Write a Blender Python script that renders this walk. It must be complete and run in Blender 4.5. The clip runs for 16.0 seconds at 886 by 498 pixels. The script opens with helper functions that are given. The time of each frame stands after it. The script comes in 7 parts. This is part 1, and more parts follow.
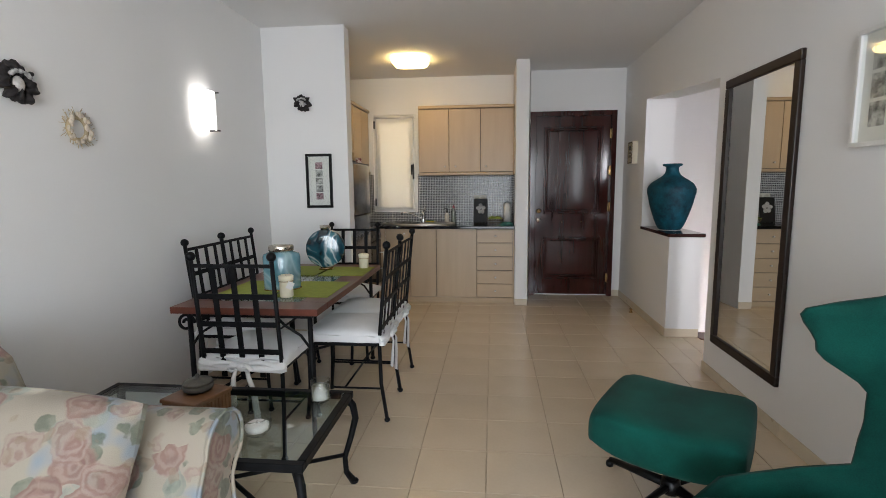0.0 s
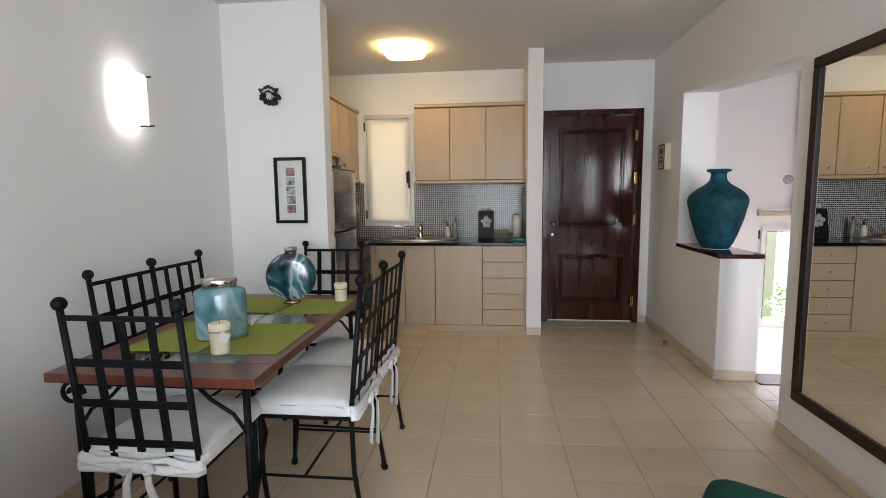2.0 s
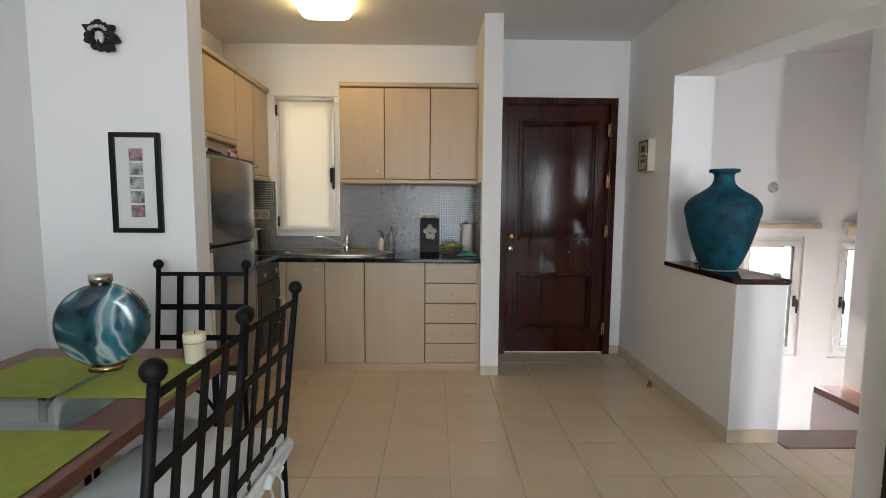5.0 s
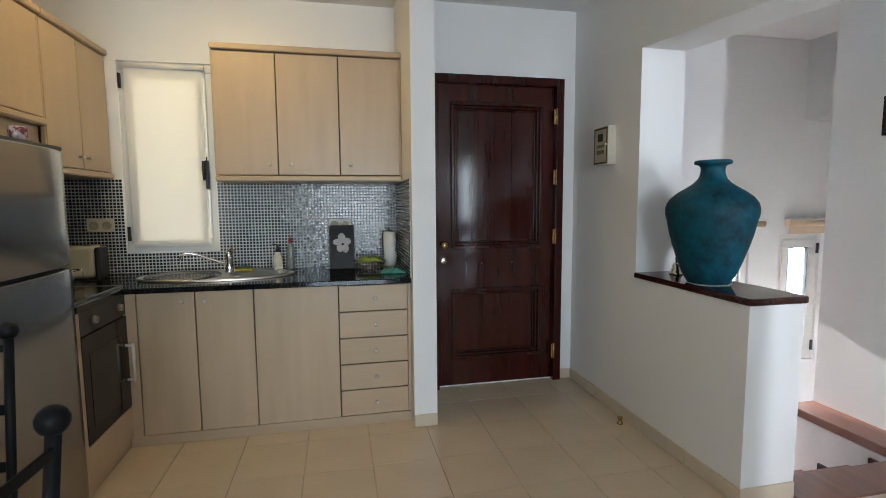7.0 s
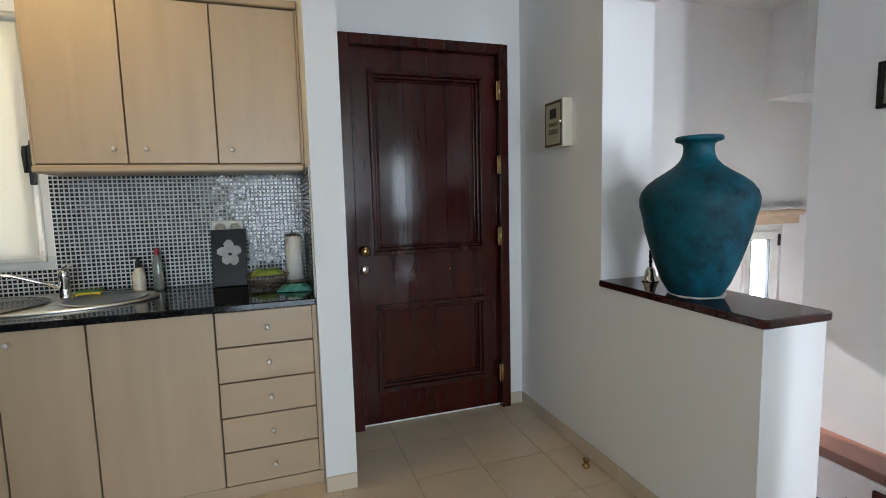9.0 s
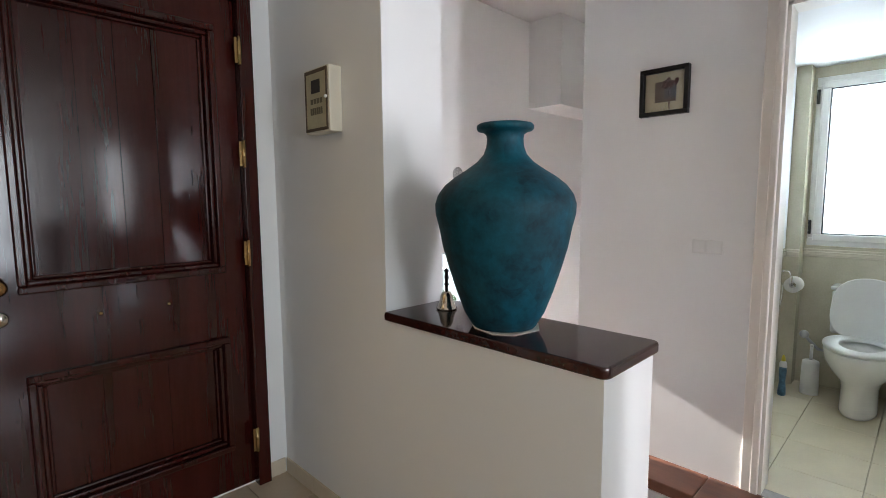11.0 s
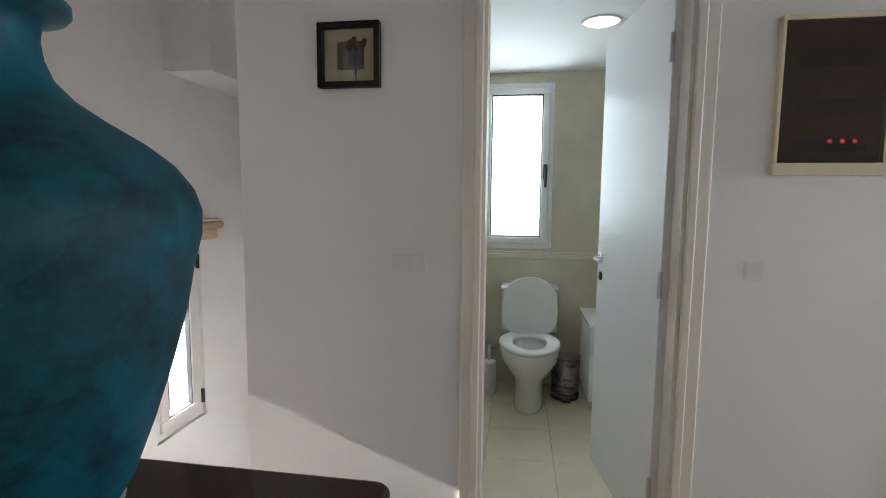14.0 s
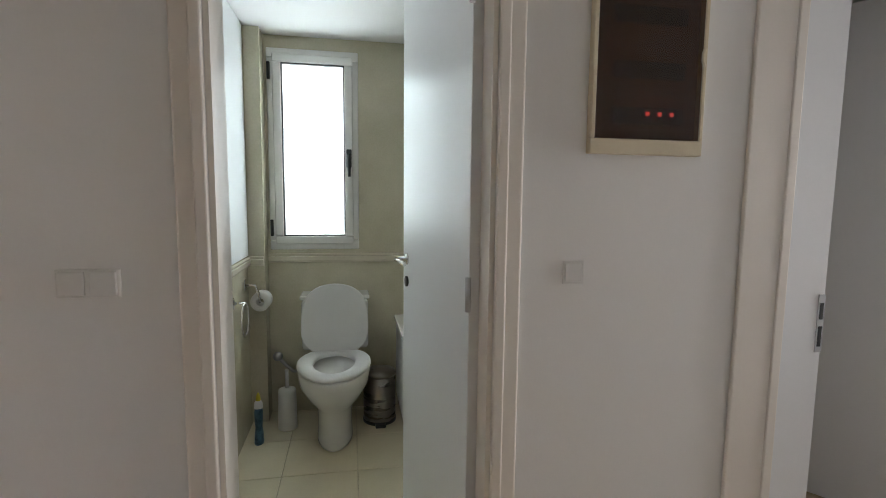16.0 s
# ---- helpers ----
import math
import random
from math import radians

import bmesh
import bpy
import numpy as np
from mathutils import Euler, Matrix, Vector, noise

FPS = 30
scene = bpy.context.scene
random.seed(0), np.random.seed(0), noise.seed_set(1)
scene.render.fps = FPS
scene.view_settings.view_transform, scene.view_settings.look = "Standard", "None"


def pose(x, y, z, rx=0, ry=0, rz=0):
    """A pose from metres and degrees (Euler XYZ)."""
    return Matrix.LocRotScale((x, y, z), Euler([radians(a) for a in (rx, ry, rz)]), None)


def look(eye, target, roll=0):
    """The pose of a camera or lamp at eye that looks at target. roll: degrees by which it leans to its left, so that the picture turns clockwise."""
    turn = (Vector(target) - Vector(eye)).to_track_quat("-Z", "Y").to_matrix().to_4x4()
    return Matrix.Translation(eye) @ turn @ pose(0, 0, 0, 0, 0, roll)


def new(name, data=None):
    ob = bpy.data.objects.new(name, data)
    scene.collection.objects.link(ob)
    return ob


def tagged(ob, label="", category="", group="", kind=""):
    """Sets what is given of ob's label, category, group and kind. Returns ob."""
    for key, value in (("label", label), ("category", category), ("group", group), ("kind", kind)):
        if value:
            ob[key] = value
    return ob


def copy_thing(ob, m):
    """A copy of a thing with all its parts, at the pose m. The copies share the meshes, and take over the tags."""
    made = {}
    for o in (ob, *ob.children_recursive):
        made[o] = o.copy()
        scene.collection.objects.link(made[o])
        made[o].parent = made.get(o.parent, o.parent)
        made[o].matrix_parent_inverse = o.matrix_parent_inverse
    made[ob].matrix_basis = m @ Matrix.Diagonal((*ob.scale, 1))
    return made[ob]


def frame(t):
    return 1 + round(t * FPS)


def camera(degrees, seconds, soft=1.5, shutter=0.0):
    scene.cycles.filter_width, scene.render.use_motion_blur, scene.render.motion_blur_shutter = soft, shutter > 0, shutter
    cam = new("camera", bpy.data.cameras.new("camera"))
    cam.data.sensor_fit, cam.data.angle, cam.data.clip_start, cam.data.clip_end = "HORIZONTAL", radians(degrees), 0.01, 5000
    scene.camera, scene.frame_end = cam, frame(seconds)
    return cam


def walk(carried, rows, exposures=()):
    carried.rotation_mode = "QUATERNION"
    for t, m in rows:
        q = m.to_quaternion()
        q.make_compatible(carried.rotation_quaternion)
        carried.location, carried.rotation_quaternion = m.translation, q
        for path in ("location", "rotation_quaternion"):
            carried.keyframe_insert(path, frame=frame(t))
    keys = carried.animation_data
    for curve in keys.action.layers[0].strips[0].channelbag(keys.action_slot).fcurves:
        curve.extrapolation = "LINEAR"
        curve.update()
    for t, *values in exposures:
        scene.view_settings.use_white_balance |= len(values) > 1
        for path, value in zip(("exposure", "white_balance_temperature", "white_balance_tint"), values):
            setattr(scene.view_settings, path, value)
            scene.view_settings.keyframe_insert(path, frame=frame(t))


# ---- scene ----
cam = camera(84.5, 16.0, 0.9)
PATH = [
    (0, (0.182, 0.061, 1.3), (-0.02, 2.034, 1.041), -0.5),
    (0.5, (0.178, 0.238, 1.28), (-0.02, 2.213, 1.032), -0.6),
    (1, (0.204, 0.432, 1.299), (-0.006, 2.407, 1.06), -1.0),
    (1.5, (0.186, 0.59, 1.29), (-0.035, 2.564, 1.058), -0.9),
    (2, (0.124, 0.812, 1.305), (-0.085, 2.788, 1.084), -0.6),
    (2.5, (0.091, 0.959, 1.295), (-0.077, 2.942, 1.089), -0.6),
    (3, (0.073, 1.15, 1.286), (-0.079, 3.134, 1.082), -0.8),
    (3.5, (0.099, 1.31, 1.292), (-0.07, 3.293, 1.096), -0.7),
    (4, (0.096, 1.454, 1.285), (-0.059, 3.438, 1.089), 0.0),
    (4.2, (0.102, 1.526, 1.28), (-0.007, 3.513, 1.088), 0.4),
    (6.3, (0.043, 2.325, 1.257), (0.268, 4.303, 1.07), -0.1),
    (6.5, (0.052, 2.43, 1.277), (0.334, 4.4, 1.081), 0.1),
    (7, (0.024, 2.627, 1.285), (0.439, 4.574, 1.093), -0.4),
    (7.5, (0.037, 2.784, 1.267), (0.483, 4.723, 1.066), -0.7),
    (8, (0.109, 2.973, 1.291), (0.597, 4.901, 1.084), -1.1),
    (8.2, (0.124, 3.031, 1.286), (0.621, 4.957, 1.082), -1.1),
    (10.3, (0.572, 3.593, 1.258), (1.674, 5.251, 1.063), -1.6),
    (10.5, (0.573, 3.669, 1.247), (1.763, 5.267, 1.066), -1.4),
    (11, (0.644, 3.777, 1.264), (2.047, 5.187, 1.056), -0.4),
    (11.5, (0.715, 3.902, 1.273), (2.333, 5.06, 1.073), -0.8),
    (12, (0.789, 3.962, 1.268), (2.54, 4.905, 1.059), -0.5),
    (12.5, (0.937, 3.993, 1.255), (2.743, 4.823, 1.042), -1.0),
    (13, (1.066, 4.002, 1.265), (2.905, 4.765, 1.071), -1.1),
    (13.5, (1.195, 4.03, 1.263), (3.088, 4.64, 1.057), -0.2),
    (14, (1.337, 4.107, 1.263), (3.304, 4.404, 1.057), 0.5),
    (14.5, (1.442, 4.118, 1.257), (3.431, 4.174, 1.055), 1.2),
    (15, (1.584, 4.051, 1.238), (3.571, 3.96, 1.031), 0.4),
    (15.5, (1.715, 3.972, 1.241), (3.696, 3.793, 1.03), 0.6),
    (16, (1.832, 3.925, 1.228), (3.787, 3.555, 1.021), 0.6),
]
walk(cam, [(t, look(eye, target, roll)) for t, eye, target, roll in PATH], [(0, 1.86, 6400, 15), (0.5, 2.04, 6420, 15.5), (1, 2.12, 6420, 15.5), (4, 1.96, 6400, 14.5), (7, 2.1, 5900, 9), (8, 2.12, 5750, 7), (10.5, 2.24, 6100, 12), (11.5, 2.16, 6330, 13), (12.5, 2.0, 6250, 13), (13.5, 1.83, 6300, 12), (14, 1.63, 6350, 11), (14.5, 1.55, 6500, 12), (15, 1.46, 6600, 12), (16, 1.42, 6750, 12)])

# ---- world, sun and the large lights ----
SUN_WAY = Vector((0.050, -1.0, -0.376)).normalized()
world = bpy.data.worlds.new("sky")
scene.world = world
world.use_nodes = True
wn = world.node_tree
sky = wn.nodes.new("ShaderNodeTexSky")
sky.sky_type, sky.sun_disc = "NISHITA", False
sky.sun_elevation = math.asin(-SUN_WAY.z)
sky.sun_rotation = math.atan2(-SUN_WAY.x, -SUN_WAY.y)
sky.altitude, sky.dust_density = 50, 1.5
wn.nodes["Background"].inputs["Strength"].default_value = 0.12
wn.links.new(sky.outputs[0], wn.nodes["Background"].inputs["Color"])

sun = new("sun", bpy.data.lights.new("sun", "SUN"))
sun.data.energy, sun.data.angle, sun.data.color = 3.6, radians(0.6), (1.0, 0.95, 0.87)
sun.matrix_world = look((2.0, 30.0, 12.0), Vector((2.0, 30.0, 12.0)) + SUN_WAY)


def area_lamp(name, eye, target, w, h, watts, colour, spread=180):
    ob = new(name, bpy.data.lights.new(name, "AREA"))
    ob.data.shape, ob.data.size, ob.data.size_y = "RECTANGLE", w, h
    ob.data.energy, ob.data.color, ob.data.spread = watts, colour, radians(spread)
    ob.matrix_world = look(eye, target)
    return ob


# daylight through the terrace doors behind the sofa, through the hall's end, and the toilet window
area_lamp("terrace_daylight", (0.40, -2.63, 1.15), (0.35, 0, 1.1), 2.0, 2.05, 38, (0.87, 0.945, 1.0))
area_lamp("hall_daylight", (2.60, 0.42, 1.20), (2.05, 4.6, 1.20), 0.42, 1.5, 4.6, (0.92, 0.925, 0.97), 85)
# added lamp, unseen above the stair windows, boosts the sky's light on the stairs
area_lamp("stair_sky_boost", (3.45, 7.0, 1.95), (3.2, 5.2, -0.1), 1.7, 1.0, 720, (0.96, 0.96, 1.0))
area_lamp("toilet_daylight", (4.80, 4.12, 1.48), (3.0, 4.05, 1.15), 0.34, 0.9, 5.0, (0.82, 0.93, 1.0))

# ---- materials ----
def material(name):
    m = bpy.data.materials.new(name)
    m.use_nodes = True
    return m, m.node_tree, m.node_tree.nodes["Principled BSDF"]


def plain(name, colour, rough=0.5, metal=0.0, vary=0.08, scale=6.0, bump=0.05, grain=120.0, coat=0.0, sheen=0.0,
          stretch=(1, 1, 1), second=None, spread=0.5, per_piece=0.0, depth=0.002):
    """A surface with a broad stain, a fine grain, a little relief and, where asked, a change from piece to piece."""
    m, nt, p = material(name)
    n, l = nt.nodes, nt.links
    co = n.new("ShaderNodeTexCoord")
    mp = n.new("ShaderNodeMapping")
    mp.inputs["Scale"].default_value = stretch
    l.new(co.outputs["Object"], mp.inputs["Vector"])
    big = n.new("ShaderNodeTexNoise")
    big.inputs["Scale"].default_value, big.inputs["Detail"].default_value = scale, 4
    fine = n.new("ShaderNodeTexNoise")
    fine.inputs["Scale"].default_value, fine.inputs["Detail"].default_value = grain, 3
    l.new(mp.outputs[0], big.inputs["Vector"])
    l.new(mp.outputs[0], fine.inputs["Vector"])
    mix = n.new("ShaderNodeMath")
    mix.operation = "MULTIPLY_ADD"
    mix.inputs[1].default_value = 0.35
    l.new(fine.outputs["Fac"], mix.inputs[0])
    l.new(big.outputs["Fac"], mix.inputs[2])
    value = mix.outputs[0]
    if per_piece:
        info = n.new("ShaderNodeObjectInfo")
        more = n.new("ShaderNodeMath")
        more.operation = "MULTIPLY_ADD"
        more.inputs[1].default_value = per_piece
        l.new(info.outputs["Random"], more.inputs[0])
        l.new(value, more.inputs[2])
        value = more.outputs[0]
    ramp = n.new("ShaderNodeValToRGB")
    a = [c * (1 - vary) for c in colour]
    b = list(second) if second else [min(1, c * (1 + vary)) for c in colour]
    ramp.color_ramp.elements[0].position = 0.675 - spread / 2
    ramp.color_ramp.elements[1].position = 0.675 + spread / 2 + per_piece
    ramp.color_ramp.elements[0].color = (*a, 1)
    ramp.color_ramp.elements[1].color = (*b, 1)
    l.new(value, ramp.inputs[0])
    l.new(ramp.outputs[0], p.inputs["Base Color"])
    p.inputs["Roughness"].default_value, p.inputs["Metallic"].default_value = rough, metal
    p.inputs["Coat Weight"].default_value = coat
    p.inputs["Coat Roughness"].default_value = 0.12
    p.inputs["Sheen Weight"].default_value = sheen
    rr = n.new("ShaderNodeMapRange")
    rr.inputs["To Min"].default_value, rr.inputs["To Max"].default_value = max(0.02, rough - 0.07), min(1, rough + 0.07)
    l.new(big.outputs["Fac"], rr.inputs["Value"])
    l.new(rr.outputs[0], p.inputs["Roughness"])
    if bump:
        bp = n.new("ShaderNodeBump")
        bp.inputs["Strength"].default_value, bp.inputs["Distance"].default_value = bump, depth
        l.new(fine.outputs["Fac"], bp.inputs["Height"])
        l.new(bp.outputs[0], p.inputs["Normal"])
    return m


def wooden(name, light, dark, rough, coat, along="Z", scale=3.0, fine=1.0):
    """Wood with long grain along one axis."""
    s = {"X": (0.12, 1, 1), "Y": (1, 0.12, 1), "Z": (1, 1, 0.12)}[along]
    m = plain(name, dark, rough, 0.0, 0.15, scale * 4, 0.08 * fine, 90.0, coat, 0.0, tuple(v * 2.2 for v in s), light, 0.55, 0.06, 0.001)
    return m


def glass(name, colour=(1, 1, 1), rough=0.0, mixing=0.9):
    m, nt, p = material(name)
    n, l = nt.nodes, nt.links
    n.remove(p)
    tr = n.new("ShaderNodeBsdfTransparent")
    tr.inputs[0].default_value = (*colour, 1)
    gl = n.new("ShaderNodeBsdfGlossy")
    gl.inputs["Roughness"].default_value = rough
    lw = n.new("ShaderNodeLayerWeight")
    lw.inputs[0].default_value = 0.5
    pw = n.new("ShaderNodeMath")
    pw.operation = "POWER"
    pw.inputs[1].default_value = 4.0
    l.new(lw.outputs["Facing"], pw.inputs[0])
    fr = n.new("ShaderNodeMath")
    fr.operation = "MULTIPLY_ADD"
    fr.inputs[1].default_value, fr.inputs[2].default_value = 0.9, 0.045
    l.new(pw.outputs[0], fr.inputs[0])
    mx = n.new("ShaderNodeMixShader")
    l.new(fr.outputs[0], mx.inputs[0])
    l.new(tr.outputs[0], mx.inputs[1])
    l.new(gl.outputs[0], mx.inputs[2])
    l.new(mx.outputs[0], n["Material Output"].inputs[0])
    return m


def glowing(name, colour, strength):
    m, nt, p = material(name)
    p.inputs["Base Color"].default_value = (0.9, 0.9, 0.88, 1)
    p.inputs["Roughness"].default_value = 0.35
    p.inputs["Emission Color"].default_value = (*colour, 1)
    p.inputs["Emission Strength"].default_value = strength
    return m


def cloth_seen_through(name, colour, share):
    m, nt, p = material(name)
    n, l = nt.nodes, nt.links
    p.inputs["Base Color"].default_value = (*colour, 1)
    p.inputs["Roughness"].default_value = 0.9
    co = n.new("ShaderNodeTexCoord")
    wv = n.new("ShaderNodeTexNoise")
    wv.inputs["Scale"].default_value = 400
    l.new(co.outputs["Object"], wv.inputs["Vector"])
    bp = n.new("ShaderNodeBump")
    bp.inputs["Strength"].default_value, bp.inputs["Distance"].default_value = 0.1, 0.001
    l.new(wv.outputs["Fac"], bp.inputs["Height"])
    l.new(bp.outputs[0], p.inputs["Normal"])
    tl = n.new("ShaderNodeBsdfTranslucent")
    tl.inputs[0].default_value = (*colour, 1)
    mx = n.new("ShaderNodeMixShader")
    mx.inputs[0].default_value = share
    l.new(p.outputs[0], mx.inputs[1])
    l.new(tl.outputs[0], mx.inputs[2])
    l.new(mx.outputs[0], n["Material Output"].inputs[0])
    return m


def floral(name):
    """Cream cotton printed with faded roses, leaves and pale blue shadows: each blot is a bent cell with petal rings."""
    m, nt, p = material(name)
    n, l = nt.nodes, nt.links

    def maths(op, a, b=None, c=None):
        nd = n.new("ShaderNodeMath")
        nd.operation = op
        for i, v in enumerate((a, b, c)):
            if v is None:
                continue
            if isinstance(v, (int, float)):
                nd.inputs[i].default_value = v
            else:
                l.new(v, nd.inputs[i])
        return nd.outputs[0]

    co = n.new("ShaderNodeTexCoord")
    warp = n.new("ShaderNodeTexNoise")
    warp.inputs["Scale"].default_value, warp.inputs["Detail"].default_value = 16, 3
    l.new(co.outputs["Object"], warp.inputs["Vector"])
    add = n.new("ShaderNodeVectorMath")
    add.operation = "MULTIPLY_ADD"
    add.inputs[1].default_value = (0.055, 0.055, 0.055)
    l.new(warp.outputs["Color"], add.inputs[0])
    l.new(co.outputs["Object"], add.inputs[2])
    wash = n.new("ShaderNodeTexNoise")
    wash.inputs["Scale"].default_value, wash.inputs["Detail"].default_value = 7, 2
    l.new(co.outputs["Object"], wash.inputs["Vector"])
    base = n.new("ShaderNodeValToRGB")
    els = base.color_ramp.elements
    els.new(0.5)
    for e, (pos, c) in zip(els, ((0.38, (0.22, 0.255, 0.28)), (0.47, (0.32, 0.285, 0.22)), (0.62, (0.32, 0.275, 0.215)))):
        e.position, e.color = pos, (*c, 1)
    l.new(wash.outputs["Fac"], base.inputs[0])
    colour = base.outputs[0]
    # scale of the cells, dark and pale print colour, size in the cell, offset, share of the cells, rings, strength
    for k, (sc, tint, deep, lim, off, keep, rings, power) in enumerate((
            (15.0, (0.085, 0.10, 0.07), (0.17, 0.185, 0.135), 0.42, 0.0, 0.35, 0.0, 0.80),
            (12.0, (0.16, 0.19, 0.16), (0.25, 0.27, 0.22), 0.42, 4.3, 0.45, 0.0, 0.65),
            (8.0, (0.205, 0.098, 0.082), (0.28, 0.185, 0.15), 0.44, 7.7, 0.45, 75.0, 0.75),
            (9.0, (0.23, 0.135, 0.112), (0.31, 0.235, 0.19), 0.44, 1.9, 0.48, 95.0, 0.70),
            (18.0, (0.19, 0.13, 0.085), (0.28, 0.22, 0.155), 0.36, 11.3, 0.62, 0.0, 0.55))):
        mp = n.new("ShaderNodeMapping")
        mp.inputs["Location"].default_value = (off, off * 0.7, off * 1.3)
        l.new(add.outputs[0], mp.inputs["Vector"])
        vo = n.new("ShaderNodeTexVoronoi")
        vo.inputs["Scale"].default_value = sc
        l.new(mp.outputs[0], vo.inputs["Vector"])
        sep = n.new("ShaderNodeSeparateColor")
        l.new(vo.outputs["Color"], sep.inputs[0])
        keepers = maths("GREATER_THAN", sep.outputs[k % 3], keep)
        rg = n.new("ShaderNodeMapRange")
        rg.inputs["From Min"].default_value, rg.inputs["From Max"].default_value = lim + 0.02, lim - 0.03
        l.new(vo.outputs["Distance"], rg.inputs["Value"])
        pet = n.new("ShaderNodeTexNoise")
        pet.inputs["Scale"].default_value, pet.inputs["Detail"].default_value = 30, 3
        l.new(add.outputs[0], pet.inputs["Vector"])
        shade = pet.outputs["Fac"]
        if rings:
            bent = maths("MULTIPLY_ADD", pet.outputs["Fac"], 9.0, maths("MULTIPLY", vo.outputs["Distance"], rings * 0.45))
            shade = maths("MULTIPLY_ADD", maths("SINE", bent), 0.16, maths("MULTIPLY_ADD", vo.outputs["Distance"], 0.25, 0.44))
        rp = n.new("ShaderNodeValToRGB")
        rp.color_ramp.elements[0].position, rp.color_ramp.elements[1].position = 0.36, 0.64
        rp.color_ramp.elements[0].color, rp.color_ramp.elements[1].color = (*tint, 1), (*deep, 1)
        l.new(shade, rp.inputs[0])
        mx = n.new("ShaderNodeMix")
        mx.data_type = "RGBA"
        l.new(maths("MULTIPLY", maths("MULTIPLY", rg.outputs[0], keepers), power), mx.inputs["Factor"])
        l.new(colour, mx.inputs[6])
        l.new(rp.outputs[0], mx.inputs[7])
        colour = mx.outputs[2]
    l.new(colour, p.inputs["Base Color"])
    p.inputs["Roughness"].default_value = 0.85
    p.inputs["Sheen Weight"].default_value = 0.1
    wv = n.new("ShaderNodeTexNoise")
    wv.inputs["Scale"].default_value = 350
    l.new(co.outputs["Object"], wv.inputs["Vector"])
    cr = n.new("ShaderNodeTexNoise")
    cr.inputs["Scale"].default_value = 9
    l.new(co.outputs["Object"], cr.inputs["Vector"])
    bp = n.new("ShaderNodeBump")
    bp.inputs["Strength"].default_value, bp.inputs["Distance"].default_value = 0.35, 0.003
    l.new(maths("MULTIPLY_ADD", cr.outputs["Fac"], 8.0, wv.outputs["Fac"]), bp.inputs["Height"])
    l.new(bp.outputs[0], p.inputs["Normal"])
    return m


def patchy(name, dark, light):
    """Matt glaze laid on in squarish patches over a cloudy ground."""
    m, nt, p = material(name)
    n, l = nt.nodes, nt.links
    co = n.new("ShaderNodeTexCoord")
    cloud = n.new("ShaderNodeTexNoise")
    cloud.inputs["Scale"].default_value, cloud.inputs["Detail"].default_value = 10, 8
    cloud.inputs["Roughness"].default_value = 0.72
    vo = n.new("ShaderNodeTexVoronoi")
    vo.distance = "CHEBYCHEV"
    vo.inputs["Scale"].default_value = 13
    for nd in (cloud, vo):
        l.new(co.outputs["Object"], nd.inputs["Vector"])
    sep = n.new("ShaderNodeSeparateColor")
    l.new(vo.outputs["Color"], sep.inputs[0])
    mixed = n.new("ShaderNodeMath")
    mixed.operation = "MULTIPLY_ADD"
    mixed.inputs[1].default_value = 0.09
    l.new(sep.outputs[0], mixed.inputs[0])
    l.new(cloud.outputs["Fac"], mixed.inputs[2])
    rp = n.new("ShaderNodeValToRGB")
    rp.color_ramp.elements[0].position, rp.color_ramp.elements[1].position = 0.38, 0.72
    rp.color_ramp.elements[0].color, rp.color_ramp.elements[1].color = (*dark, 1), (*light, 1)
    l.new(mixed.outputs[0], rp.inputs[0])
    l.new(rp.outputs[0], p.inputs["Base Color"])
    p.inputs["Roughness"].default_value = 0.6
    p.inputs["Specular IOR Level"].default_value = 0.3
    bp = n.new("ShaderNodeBump")
    bp.inputs["Strength"].default_value, bp.inputs["Distance"].default_value = 0.3, 0.002
    fine = n.new("ShaderNodeTexNoise")
    fine.inputs["Scale"].default_value, fine.inputs["Detail"].default_value = 60, 4
    l.new(co.outputs["Object"], fine.inputs["Vector"])
    l.new(fine.outputs["Fac"], bp.inputs["Height"])
    l.new(bp.outputs[0], p.inputs["Normal"])
    return m


def marbled(name, stops, scale, rough=0.15, warp_by=1.2, coat=0.6):
    """Glazed swirls: a strongly bent wave through several colours."""
    m, nt, p = material(name)
    n, l = nt.nodes, nt.links
    co = n.new("ShaderNodeTexCoord")
    wv = n.new("ShaderNodeTexNoise")
    wv.inputs["Scale"].default_value, wv.inputs["Detail"].default_value = scale, 2.0
    wv.inputs["Distortion"].default_value = warp_by
    l.new(co.outputs["Object"], wv.inputs["Vector"])
    rp = n.new("ShaderNodeValToRGB")
    els = rp.color_ramp.elements
    while len(els) < len(stops):
        els.new(0.5)
    for e, (pos, c) in zip(els, stops):
        e.position, e.color = pos, (*c, 1)
    l.new(wv.outputs["Fac"], rp.inputs[0])
    l.new(rp.outputs[0], p.inputs["Base Color"])
    p.inputs["Roughness"].default_value = rough
    p.inputs["Coat Weight"].default_value = coat
    return m


def mosaic(name, dark, light):
    m, nt, p = material(name)
    n, l = nt.nodes, nt.links
    g = n.new("ShaderNodeNewGeometry")
    rp = n.new("ShaderNodeValToRGB")
    rp.color_ramp.elements[0].color, rp.color_ramp.elements[1].color = (*dark, 1), (*light, 1)
    rp.color_ramp.elements[0].position, rp.color_ramp.elements[1].position = 0.15, 1.0
    l.new(g.outputs["Random Per Island"], rp.inputs[0])
    l.new(rp.outputs[0], p.inputs["Base Color"])
    p.inputs["Roughness"].default_value = 0.13
    return m


